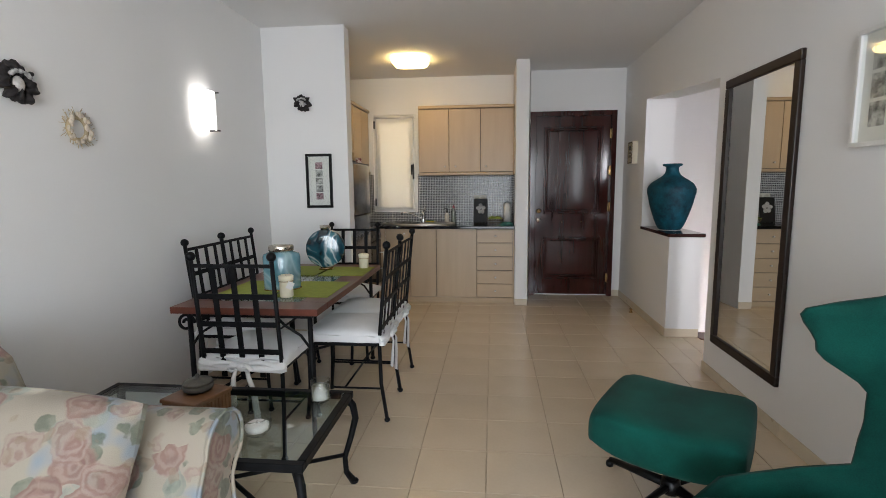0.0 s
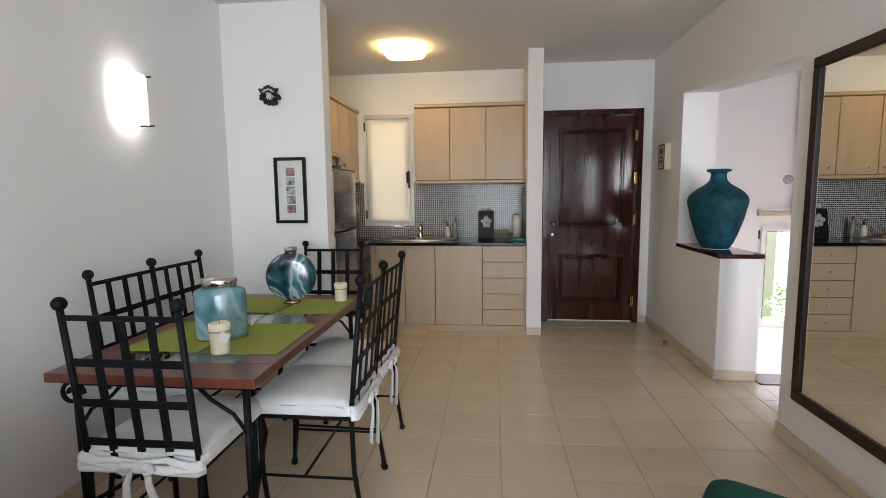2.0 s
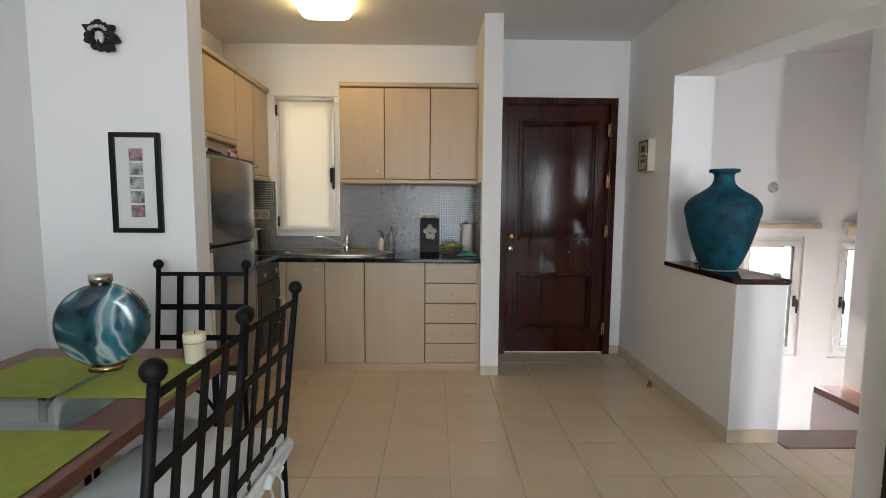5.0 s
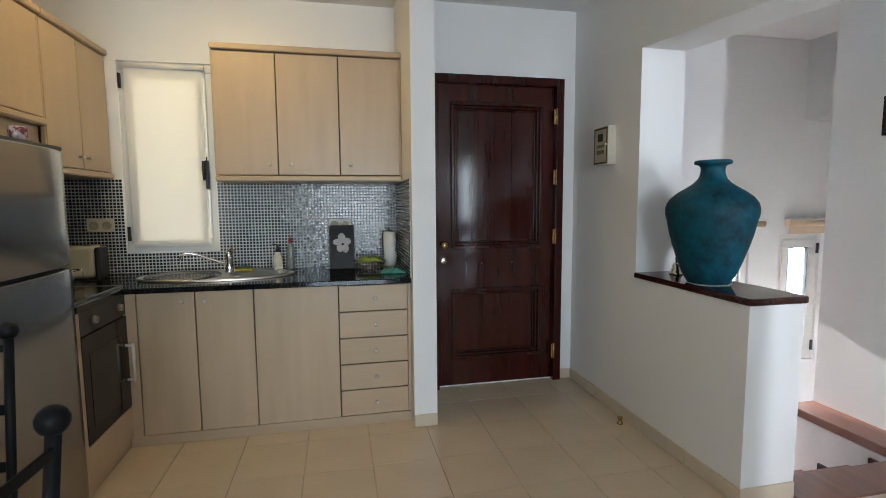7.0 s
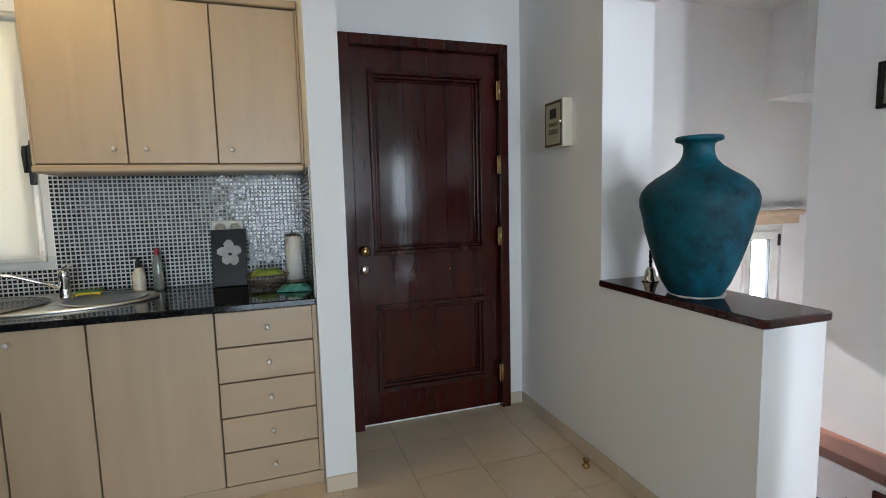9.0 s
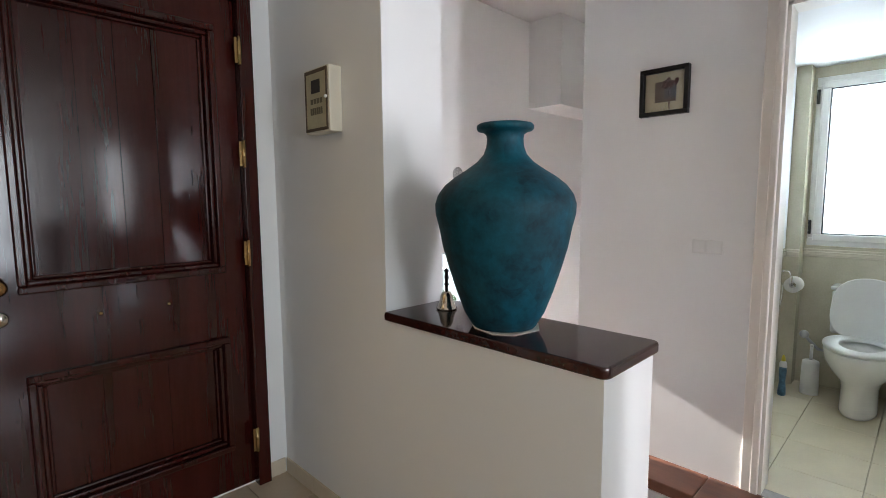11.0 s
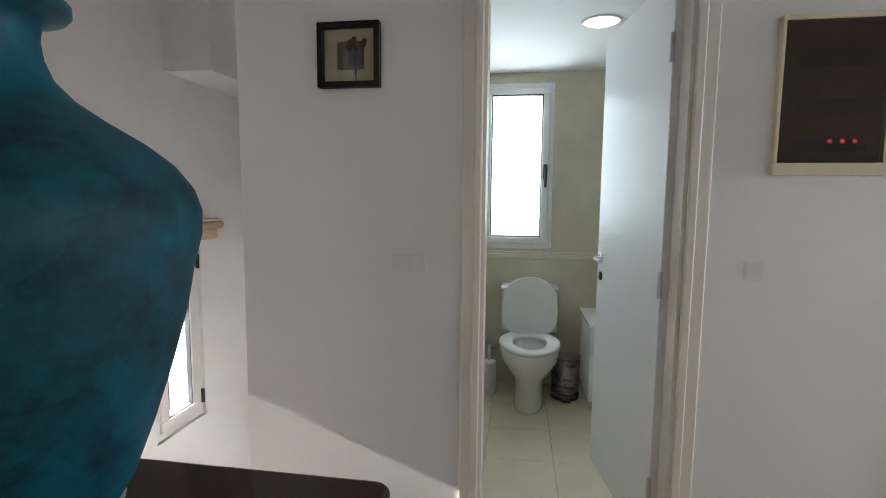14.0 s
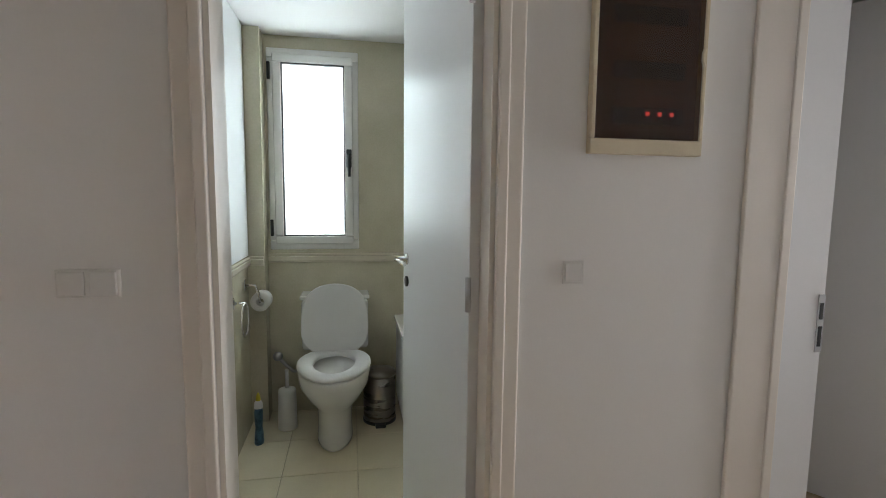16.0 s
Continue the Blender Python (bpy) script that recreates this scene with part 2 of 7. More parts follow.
WALL = plain("white wall paint", (0.780, 0.770, 0.755), 0.75, vary=0.02, scale=1.2, bump=0.08, grain=160)
CEIL = plain("white ceiling paint", (0.755, 0.742, 0.73), 0.8, vary=0.02, scale=1.0, bump=0.05, grain=120)
TILE = plain("beige porcelain floor tile", (0.58, 0.465, 0.332), 0.15, vary=0.03, scale=3, bump=0.012, grain=60, second=(0.63, 0.510, 0.372), per_piece=0.10)
GROUT = plain("beige grout", (0.46, 0.365, 0.255), 0.9, vary=0.15, scale=3)
BATH_GROUT = plain("pale grout", (0.58, 0.51, 0.38), 0.9, vary=0.1, scale=3)
SKIRT = plain("beige tile skirting", (0.58, 0.49, 0.37), 0.3, vary=0.05, scale=6, bump=0.02, per_piece=0.1)
MAHOGANY = plain("dark mahogany", (0.016, 0.0020, 0.0016), 0.13, vary=0.2, scale=6, bump=0.05, grain=55, stretch=(2.4, 2.4, 0.14), second=(0.040, 0.0058, 0.0040), spread=0.9, per_piece=0.25, depth=0.001)
MAHOGANY.node_tree.nodes["Principled BSDF"].inputs["Specular IOR Level"].default_value = 0.44
CABINET = plain("pale beech laminate", (0.435, 0.322, 0.205), 0.38, vary=0.06, scale=5, bump=0.01, grain=90, stretch=(3, 3, 0.3), second=(0.485, 0.363, 0.237), spread=0.8, per_piece=0.16)
CABINET_X = plain("pale beech trim", (0.435, 0.319, 0.201), 0.38, vary=0.06, scale=5, bump=0.01, grain=90, stretch=(0.3, 3, 3), second=(0.480, 0.357, 0.231), spread=0.8)
# dark tone puts the shade between the fronts into the carcass colour
CARCASS_SHADE = plain("cabinet gap shade", (0.10, 0.075, 0.05), 0.8)
GRANITE = plain("black granite", (0.004, 0.004, 0.0045), 0.07, vary=0.5, scale=60, grain=260, bump=0.0, second=(0.012, 0.012, 0.013), spread=0.35)
GRANITE.node_tree.nodes["Principled BSDF"].inputs["Specular IOR Level"].default_value = 0.35
LEDGE = plain("polished red-brown granite", (0.026, 0.0068, 0.005), 0.07, vary=0.2, scale=60, grain=300, bump=0.0, second=(0.050, 0.0145, 0.0105), spread=0.6)
MOSAIC = mosaic("dark glass mosaic", (0.006, 0.007, 0.010), (0.038, 0.044, 0.056))
MOSAIC_GROUT = plain("pale mosaic grout", (0.60, 0.59, 0.57), 0.8)
STEEL = plain("brushed steel", (0.46, 0.46, 0.47), 0.30, 1.0, vary=0.03, scale=3, bump=0.0, grain=60, stretch=(1, 1, 6))
CHROME = plain("chrome", (0.75, 0.75, 0.76), 0.08, 1.0, vary=0.02, bump=0)
BRASS = plain("polished brass", (0.46, 0.30, 0.13), 0.25, 1.0, vary=0.1, scale=30, bump=0.02)
SILVER = plain("tarnished silver", (0.60, 0.55, 0.48), 0.16, 1.0, vary=0.25, scale=25, bump=0.0)
IRON = plain("black wrought iron", (0.0055, 0.0055, 0.006), 0.5, 0.0, vary=0.4, scale=30, bump=0.25, grain=90)
COTTON = plain("white cotton cover", (0.70, 0.70, 0.69), 0.9, vary=0.04, scale=12, bump=0.4, grain=18, sheen=0.2, depth=0.006)
TABLE_WOOD = wooden("red-brown cherry wood", (0.150, 0.044, 0.024), (0.112, 0.031, 0.018), 0.36, 0.2, "Y", 2.5)
STAIR_WOOD = wooden("oiled red-brown stair wood", (0.20, 0.075, 0.040), (0.115, 0.038, 0.022), 0.32, 0.2, "Y", 2.5)
GLASS = glass("clear glass", (0.97, 0.985, 0.98))
TABLE_GLASS = glass("greenish table glass", (0.86, 0.93, 0.91))
FROSTED = cloth_seen_through("frosted glass", (0.93, 0.97, 0.97), 0.85)
PLACEMAT = plain("green woven placemat", (0.26, 0.30, 0.045), 0.9, vary=0.12, scale=25, bump=0.6, grain=300, depth=0.001)
VELVET = plain("emerald velvet", (0.0014, 0.042, 0.032), 0.85, vary=0.3, scale=5, bump=0.2, grain=250, sheen=0.05, second=(0.0028, 0.085, 0.064), spread=0.5)
IRON.node_tree.nodes["Principled BSDF"].inputs["Specular IOR Level"].default_value = 0.14
VELVET.node_tree.nodes["Principled BSDF"].inputs["Specular IOR Level"].default_value = 0.15
FLORAL = floral("faded floral cotton")
TEAL = patchy("matt teal ceramic", (0.0004, 0.015, 0.027), (0.0013, 0.080, 0.115))
BLACK = plain("black lacquer", (0.005, 0.0045, 0.0045), 0.35, vary=0.2, scale=20, bump=0.02)
BLACK.node_tree.nodes["Principled BSDF"].inputs["Specular IOR Level"].default_value = 0.25
BLACK_PLASTIC = plain("black plastic", (0.015, 0.015, 0.016), 0.45, vary=0.1)
MIRROR_WOOD = wooden("dark brown mirror wood", (0.026, 0.013, 0.008), (0.012, 0.006, 0.0045), 0.4, 0.0)
MIRROR_WOOD.node_tree.nodes["Principled BSDF"].inputs["Specular IOR Level"].default_value = 0.3
WHITE_PLASTIC = plain("white plastic", (0.72, 0.71, 0.69), 0.4, vary=0.03, bump=0)
CREAM_PLASTIC = plain("cream plastic", (0.66, 0.58, 0.42), 0.45, vary=0.05, bump=0)
PVC = plain("white window frame", (0.72, 0.71, 0.68), 0.35, vary=0.03, bump=0.02)
DOOR_WHITE = plain("white lacquered door", (0.74, 0.75, 0.76), 0.32, vary=0.02, scale=2, bump=0.03)
CASING = plain("cream painted casing", (0.76, 0.71, 0.65), 0.45, vary=0.03, scale=3, bump=0.03)
PAPER = plain("off-white paper", (0.72, 0.70, 0.66), 0.8, vary=0.03)
WAX = plain("ivory candle wax", (0.74, 0.68, 0.50), 0.5, vary=0.05, bump=0.1, grain=30)
CERAMIC = plain("white sanitary ceramic", (0.74, 0.73, 0.70), 0.10, vary=0.02, bump=0)
BATH_WALL = plain("cream marble tile", (0.56, 0.52, 0.37), 0.22, vary=0.14, scale=4, bump=0.0, second=(0.66, 0.61, 0.47), spread=0.6)
BATH_FLOOR = plain("cream glazed floor tile", (0.72, 0.64, 0.47), 0.20, vary=0.08, scale=4, bump=0.0, per_piece=0.1)
BLIND = cloth_seen_through("cream roller blind", (0.885, 0.865, 0.80), 0.18)
BLIND_ROLL = plain("rolled beige blind", (0.62, 0.47, 0.33), 0.8, vary=0.06, scale=10)
m, nt, p = material("silvered mirror")
p.inputs["Base Color"].default_value = (0.86, 0.87, 0.86, 1)
p.inputs["Metallic"].default_value, p.inputs["Roughness"].default_value = 1.0, 0.01
MIRROR = m

# ---- mesh helpers ----
def box(bm, x0, x1, y0, y1, z0, z1, bevel=0.0, seg=2):
    """A box, added to bm, with rounded edges where bevel is given."""
    vs = [bm.verts.new((x, y, z)) for x in (x0, x1) for y in (y0, y1) for z in (z0, z1)]
    fs = [bm.faces.new([vs[i] for i in f]) for f in ((0, 1, 3, 2), (4, 6, 7, 5), (0, 4, 5, 1), (2, 3, 7, 6), (0, 2, 6, 4), (1, 5, 7, 3))]
    if bevel:
        bmesh.ops.bevel(bm, geom=list({e for f in fs for e in f.edges}), offset=bevel, segments=seg, affect="EDGES", profile=0.5)
    return bm


def boxed(x0, x1, y0, y1, z0, z1, bevel=0.0, seg=2):
    return box(bmesh.new(), x0, x1, y0, y1, z0, z1, bevel, seg)


def lathe(bm, rings, n=32, centre=(0, 0, 0), squash=(1, 1), caps=True):
    """A turned body: rings of (radius, height)."""
    cx, cy, cz = centre
    rows = []
    for r, z in rings:
        rows.append([bm.verts.new((cx + squash[0] * r * math.cos(2 * math.pi * i / n), cy + squash[1] * r * math.sin(2 * math.pi * i / n), cz + z)) for i in range(n)])
    for a, b in zip(rows, rows[1:]):
        for i in range(n):
            f = bm.faces.new((a[i], a[(i + 1) % n], b[(i + 1) % n], b[i]))
            f.smooth = True
    if caps:
        bm.faces.new(rows[0][::-1])
        bm.faces.new(rows[-1])
    return bm


def tube(bm, pts, r, n=8, flat=1.0):
    """A rod along points; r is one radius or one for each point."""
    pts = [Vector(p) for p in pts]
    rows, side = [], None
    for i, p in enumerate(pts):
        d = (pts[min(i + 1, len(pts) - 1)] - pts[max(i - 1, 0)]).normalized()
        if side is None:
            side = d.orthogonal().normalized()
        side = (side - d * side.dot(d)).normalized()
        up = d.cross(side)
        rad = r[i] if isinstance(r, (list, tuple)) else r
        rows.append([bm.verts.new(p + rad * (math.cos(2 * math.pi * k / n) * side + flat * math.sin(2 * math.pi * k / n) * up)) for k in range(n)])
    for a, b in zip(rows, rows[1:]):
        for k in range(n):
            f = bm.faces.new((a[k], a[(k + 1) % n], b[(k + 1) % n], b[k]))
            f.smooth = True
    bm.faces.new(rows[0][::-1])
    bm.faces.new(rows[-1])
    return bm


def ball(bm, c, r, seg=16, scale=(1, 1, 1)):
    res = bmesh.ops.create_uvsphere(bm, u_segments=seg, v_segments=max(6, seg // 2), radius=r)
    for v in res["verts"]:
        v.co = Vector((v.co.x * scale[0] + c[0], v.co.y * scale[1] + c[1], v.co.z * scale[2] + c[2]))
        for f in v.link_faces:
            f.smooth = True
    return bm


def cushioned(w, d, h, puff=0.03, n=14, seed=1, pinch=1.0):
    """A stuffed cushion about its middle, thin at the seam and creased."""
    bm = bmesh.new()
    bmesh.ops.create_cube(bm, size=1.0)
    bmesh.ops.subdivide_edges(bm, edges=bm.edges[:], cuts=n, use_grid_fill=True)
    for v in bm.verts:
        x, y, z = v.co * 2
        edge = (1 - abs(x) ** 4) * (1 - abs(y) ** 4)
        hh = h / 2 * (1 - pinch + pinch * max(0.0, edge) ** 0.5) + puff * max(0.0, (1 - x * x) * (1 - y * y))
        k = 1 - 0.06 * (abs(x * y) ** 2)
        wob = 0.008 * noise.noise(Vector((x * 2.2 + seed, y * 2.2, z)))
        v.co = Vector((x * w / 2 * k, y * d / 2 * k, z * hh + wob))
    for f in bm.faces:
        f.smooth = True
    return bm


def mesh_object(name, bm, mat, parent=None, label="", smooth=False):
    me = bpy.data.meshes.new(name)
    bmesh.ops.recalc_face_normals(bm, faces=bm.faces[:])
    bm.to_mesh(me)
    bm.free()
    for one in (mat if isinstance(mat, (list, tuple)) else [mat]):
        me.materials.append(one)
    ob = new(name, me)
    if smooth:
        for poly in me.polygons:
            poly.use_smooth = True
    if parent:
        ob.parent = parent
    if label:
        ob["label"] = label
    return ob


def part(name, bm, mat, parent, label="", smooth=False):
    return mesh_object(name, bm, mat, parent, label, smooth)


def thing(name, label, category, at=(0, 0, 0), turn=0.0, group=""):
    """An Empty at the thing's base, which parents its parts."""
    ob = new(name)
    ob.empty_display_size = 0.05
    ob.matrix_basis = pose(*at, 0, 0, turn)
    return tagged(ob, label, category, group)


def structure(name, bm, mat, label):
    return tagged(mesh_object(name, bm, mat), label, "structure", kind="structure")


def soft_edges(ob, width, seg=2):
    mod = ob.modifiers.new("soft edges", "BEVEL")
    mod.width, mod.segments, mod.limit_method, mod.angle_limit = width, seg, "ANGLE", radians(40)
    return ob


# ---- the rooms: plan in metres ----
CEILING = 2.57
LEFT, RIGHT, HALL_IN, HALL = -1.69, 1.65, 1.92, 2.964     # faces of the walls that run along y
BACK, ENTRY, KITCHEN_END, STAIR_END = -2.60, 5.83, 6.00, 6.02
NICHE, HALF, OPEN = 5.062, 4.275, 3.508                     # along the right wall


def wall_with_holes(name, along, face, depth, a0, a1, z0, z1, holes, label, mat=None):
    """A wall built of blocks round its openings. along: the axis it runs on; face, depth: the two faces; holes: (a, b, bottom, top)."""
    bm = bmesh.new()

    def block(p, q, lo, hi):
        if q - p > 1e-4 and hi - lo > 1e-4:
            if along == "x":
                box(bm, p, q, min(face, depth), max(face, depth), lo, hi)
            else:
                box(bm, min(face, depth), max(face, depth), p, q, lo, hi)
    at = a0
    for p, q, lo, hi in sorted(holes):
        block(at, p, z0, z1)
        block(p, q, z0, lo)
        block(p, q, hi, z1)
        at = q
    block(at, a1, z0, z1)
    return structure(name, bm, mat or WALL, label)


# living room and kitchen
wall_with_holes("wall_west", "y", LEFT, LEFT - 0.2, BACK - 0.25, 4.02, 0, CEILING, [], "plain white painted living room wall")
wall_with_holes("wall_picture", "x", 4.02, 4.15, LEFT - 0.2, -1.0, 0, CEILING, [], "white wall end beside the kitchen with framed pictures")
wall_with_holes("wall_kitchen_west", "y", -1.68, -1.84, 4.15, 6.25, 0, CEILING, [], "white kitchen wall behind the fridge")
wall_with_holes("wall_kitchen_north", "x", KITCHEN_END, 6.25, -1.68, 0.553, 0, CEILING, [(-1.265, -0.735, 0.98, 2.15)], "white kitchen wall with a narrow window")
bm = bmesh.new()
foot = [(0.42, 5.295), (0.553, 5.295), (0.604, 5.80), (0.604, KITCHEN_END), (0.42, KITCHEN_END)]
lo = [bm.verts.new((x, y, 0)) for x, y in foot]
hi = [bm.verts.new((x, y, CEILING)) for x, y in foot]
bm.faces.new(lo[::-1])
bm.faces.new(hi)
for i in range(5):
    bm.faces.new((lo[i], lo[(i + 1) % 5], hi[(i + 1) % 5], hi[i]))
structure("wall_stub", bm, WALL, "short white wall between kitchen and front door")
wall_with_holes("wall_entry", "x", ENTRY, 6.05, 0.605, RIGHT, 0, CEILING, [(0.605, 1.562, 0, 2.118)], "white wall round the front door")
wall_with_holes("wall_south", "x", BACK, BACK - 0.25, LEFT, HALL, 0, CEILING, [(-1.15, 1.35, 0, 2.2)], "white wall with wide terrace doors")

# right wall: solid with the mirror, an opening into the hall, the half wall, the column beside the entry
wall_with_holes("wall_mirror", "y", RIGHT, HALL_IN, BACK, OPEN, 0, CEILING, [], "white wall that carries the tall mirror")
wall_with_holes("wall_column", "y", RIGHT, HALL_IN, NICHE, 6.02, 0, CEILING, [], "white wall beside the front door")
wall_with_holes("half_wall", "y", RIGHT, HALL_IN, HALF, NICHE, -1.6, 0.852, [], "white half wall between room and stairs")
bm = bmesh.new()
lint = [(OPEN, 1.976), (NICHE, 2.105), (NICHE, CEILING), (OPEN, CEILING)]
va = [bm.verts.new((RIGHT, y, z)) for y, z in lint]
vb = [bm.verts.new((HALL_IN, y, z)) for y, z in lint]
bm.faces.new(va)
bm.faces.new(vb[::-1])
for i in range(4):
    bm.faces.new((va[i], vb[i], vb[(i + 1) % 4], va[(i + 1) % 4]))
structure("lintel", bm, WALL, "white lintel over the opening to the hall")

# hall and toilet
wall_with_holes("wall_hall", "y", HALL, HALL + 0.12, 0.2, 5.083, -0.0, CEILING, [(3.585, 4.224, 0, 2.0), (1.72, 2.757, 0, 2.0)], "white hall wall with the toilet door")
wall_with_holes("wall_hall_low", "y", HALL, HALL + 0.12, 4.30, 5.083, -2.6, 0.0, [], "white stair wall below the hall floor")
wall_with_holes("wall_hall_end", "x", 0.4, 0.2, HALL_IN, HALL, 0, CEILING, [(2.06, 2.86, 0.15, 2.05)], "white end wall of the hall with a bright opening")
wall_with_holes("wall_room_east", "y", 4.4, 4.5, 0.4, 2.9, 0, CEILING, [], "plain wall of the next room")
wall_with_holes("wall_room_south", "x", 0.4, 0.2, 3.084, 4.5, 0, CEILING, [], "plain wall of the next room")
wall_with_holes("wall_toilet_east", "y", 4.64, 4.86, 2.9, 4.58, 0, 2.3, [(3.88, 4.36, 0.935, 2.015)], "cream marble toilet wall with a window", BATH_WALL)
wall_with_holes("wall_toilet_north", "x", 4.46, 4.58, 3.084, 4.64, 0, 2.3, [], "cream marble toilet wall", BATH_WALL)
wall_with_holes("wall_toilet_south", "x", 3.0, 2.9, 3.084, 4.64, 0, 2.3, [], "cream marble toilet wall", BATH_WALL)
structure("toilet_pier", boxed(4.52, 4.64, 4.375, 4.46, 0, 2.1), BATH_WALL, "cream marble pier beside the toilet window")
structure("ceiling_toilet", boxed(3.084, 4.64, 3.0, 4.46, 2.08, 2.2), CEIL, "low white toilet ceiling")

# stairwell
wall_with_holes("wall_stair_north", "x", STAIR_END, 6.27, HALL_IN, 5.6, -2.6, CEILING, [(2.770, 3.335, -0.085, 0.99), (3.62, 4.045, -0.10, 0.99)], "white stairwell wall with two windows")
wall_with_holes("wall_stair_east", "y", 5.5, 5.6, 4.58, STAIR_END, -2.6, CEILING, [], "white stairwell wall")
wall_with_holes("wall_stair_south", "x", 4.58, 4.70, 3.084, 5.5, -2.6, CEILING, [], "white stairwell wall behind the toilet")
wall_with_holes("wall_stair_west", "y", RIGHT, HALL_IN, NICHE, 6.02, -2.6, 0.0, [], "white stairwell wall below the entry")
structure("bulkhead", boxed(3.81, 5.5, 5.74, STAIR_END, 1.936, CEILING), WALL, "white boxed beam high in the stairwell")
structure("stair_landing", boxed(HALL_IN, 5.5, 4.3, STAIR_END, -1.75, -1.6), STAIR_WOOD, "wooden lower stair landing")

# ceilings
structure("ceiling", boxed(LEFT - 0.2, RIGHT, BACK - 0.25, 6.25, CEILING, CEILING + 0.15), CEIL, "white painted room ceiling")
structure("ceiling_hall", boxed(RIGHT, 5.6, 0.2, 6.27, CEILING + 0.002, CEILING + 0.15), CEIL, "white painted hall and stair ceiling")
structure("ceiling_corner", boxed(RIGHT, HALL, BACK - 0.25, 0.2, CEILING + 0.002, CEILING + 0.15), CEIL, "white ceiling")

# floors: the beds under the tiles (tiles are laid at the end of the file)
floor = structure("floor", boxed(LEFT - 0.2, HALL_IN, BACK - 0.25, 6.05, -0.15, -0.006), GROUT, "beige porcelain tiled living room and kitchen floor")
floor_hall = structure("floor_hall", boxed(HALL_IN, HALL, 0.2, 4.20, -0.15, -0.006), GROUT, "beige porcelain tiled hall floor")
floor_toilet = structure("floor_toilet", boxed(3.03, 4.86, 2.9, 4.58, -0.15, -0.006), BATH_GROUT, "cream glazed tiled toilet floor")
structure("floor_room", boxed(3.084, 4.5, 0.2, 2.9, -0.15, -0.001), TILE, "beige floor of the next room")
structure("threshold", boxed(HALL, 3.03, 3.585, 4.224, -0.15, 0.004, 0.002), plain("grey marble", (0.42, 0.40, 0.38), 0.2, vary=0.15, scale=20), "grey marble threshold in the toilet doorway")
structure("threshold_room", boxed(HALL, 3.084, 1.72, 2.757, -0.15, 0.001), TILE, "tiled threshold of the next room")

# outside
structure("ground", boxed(-60, 60, -60, 60, -2.9, -2.7), plain("dry grass", (0.07, 0.10, 0.03), 0.95, vary=0.4, scale=0.6, grain=12), "green garden ground round the house")
structure("terrace", boxed(-4, 4, -6.5, -2.85, -0.3, -0.02), TILE, "tiled terrace outside the living room")

# ---- openings: front door, windows, casings ----
door = thing("front_door", "dark mahogany panelled front door, closed, with brass hinges", "door", (0, ENTRY, 0))
door["kind"] = "structure"
DX0, DX1 = 0.675, 1.505
for nm, b in (("jamb", (0.606, 0.672, -0.03, 0.16, 0, 2.116)), ("jamb", (1.503, 1.560, -0.03, 0.16, 0, 2.116)), ("head", (0.672, 1.503, -0.03, 0.16, 2.062, 2.116))):
    part("door_frame_" + nm, boxed(*b, 0.004), MAHOGANY, door)
for b in ((0.655, 0.70, 0, 2.08), (1.48, 1.52, 0, 2.08), (0.70, 1.48, 2.04, 2.08)):
    part("door_rebate", boxed(b[0], b[1], 0.0615, 0.155, b[2], b[3]), MAHOGANY, door)
leaf = bmesh.new()
PX0, PX1 = 0.775, 1.405
for b in ((DX0, PX0, 0.012, 2.06), (PX1, DX1 - 0.004, 0.012, 2.06), (PX0, PX1, 1.935, 2.06), (PX0, PX1, 0.68, 0.975), (PX0, PX1, 0.012, 0.205)):
    box(leaf, b[0], b[1], 0.012, 0.060, b[2], b[3])
leaf_ob = part("door_leaf", leaf, MAHOGANY, door)
part("door_back", boxed(PX0 - 0.01, PX1 + 0.01, 0.056, 0.0598, 0.2, 1.94), MAHOGANY, leaf_ob)
for z0, z1, cuts, gap in ((0.975, 1.935, (0, 0.30, 0.49, 0.68, 1), 0.0014), (0.205, 0.68, (0, 0.32, 0.66, 1), 0.0006)):
    for f0, f1 in zip(cuts, cuts[1:]):
        part("door_plank", boxed(PX0 + f0 * (PX1 - PX0) + gap, PX0 + f1 * (PX1 - PX0) - gap, 0.040, 0.055, z0, z1), MAHOGANY, leaf_ob)
    mo = bmesh.new()
    for k, (inset, y, t) in enumerate(((0.0, -0.012, 0.026), (0.024, 0.006, 0.018), (0.040, 0.026, 0.014))):
        x0, x1, a, b = PX0 - 0.012 + inset, PX1 + 0.012 - inset, z0 - 0.012 + inset, z1 + 0.012 - inset
        for q in ((x0, x1, a, a + t), (x0, x1, b - t, b), (x0, x0 + t, a + t, b - t), (x1 - t, x1, a + t, b - t)):
            box(mo, q[0], q[1], y, 0.052, q[2], q[3], 0.006, 2)
    part("panel_moulding", mo, MAHOGANY, leaf_ob)
lock = bmesh.new()
lathe(lock, [(0.0, 0), (0.024, 0), (0.026, 0.006), (0.012, 0.010), (0.011, 0.03), (0.026, 0.04), (0.028, 0.052), (0.018, 0.062), (0.0, 0.063)], 20, caps=False)
for v in lock.verts:
    v.co = Vector((0.712 + v.co.x, 0.012 - v.co.z, 0.995 + v.co.y))
part("door_knob", lock, BRASS, leaf_ob, "round brass door knob")
rose = bmesh.new()
lathe(rose, [(0.0, 0), (0.026, 0), (0.026, 0.008), (0.020, 0.013), (0.0, 0.013)], 20, caps=False)
for v in rose.verts:
    v.co = Vector((0.712 + v.co.x, 0.012 - v.co.z, 0.889 + v.co.y))
part("lock_rose", rose, SILVER, leaf_ob, "round pale metal lock rose")
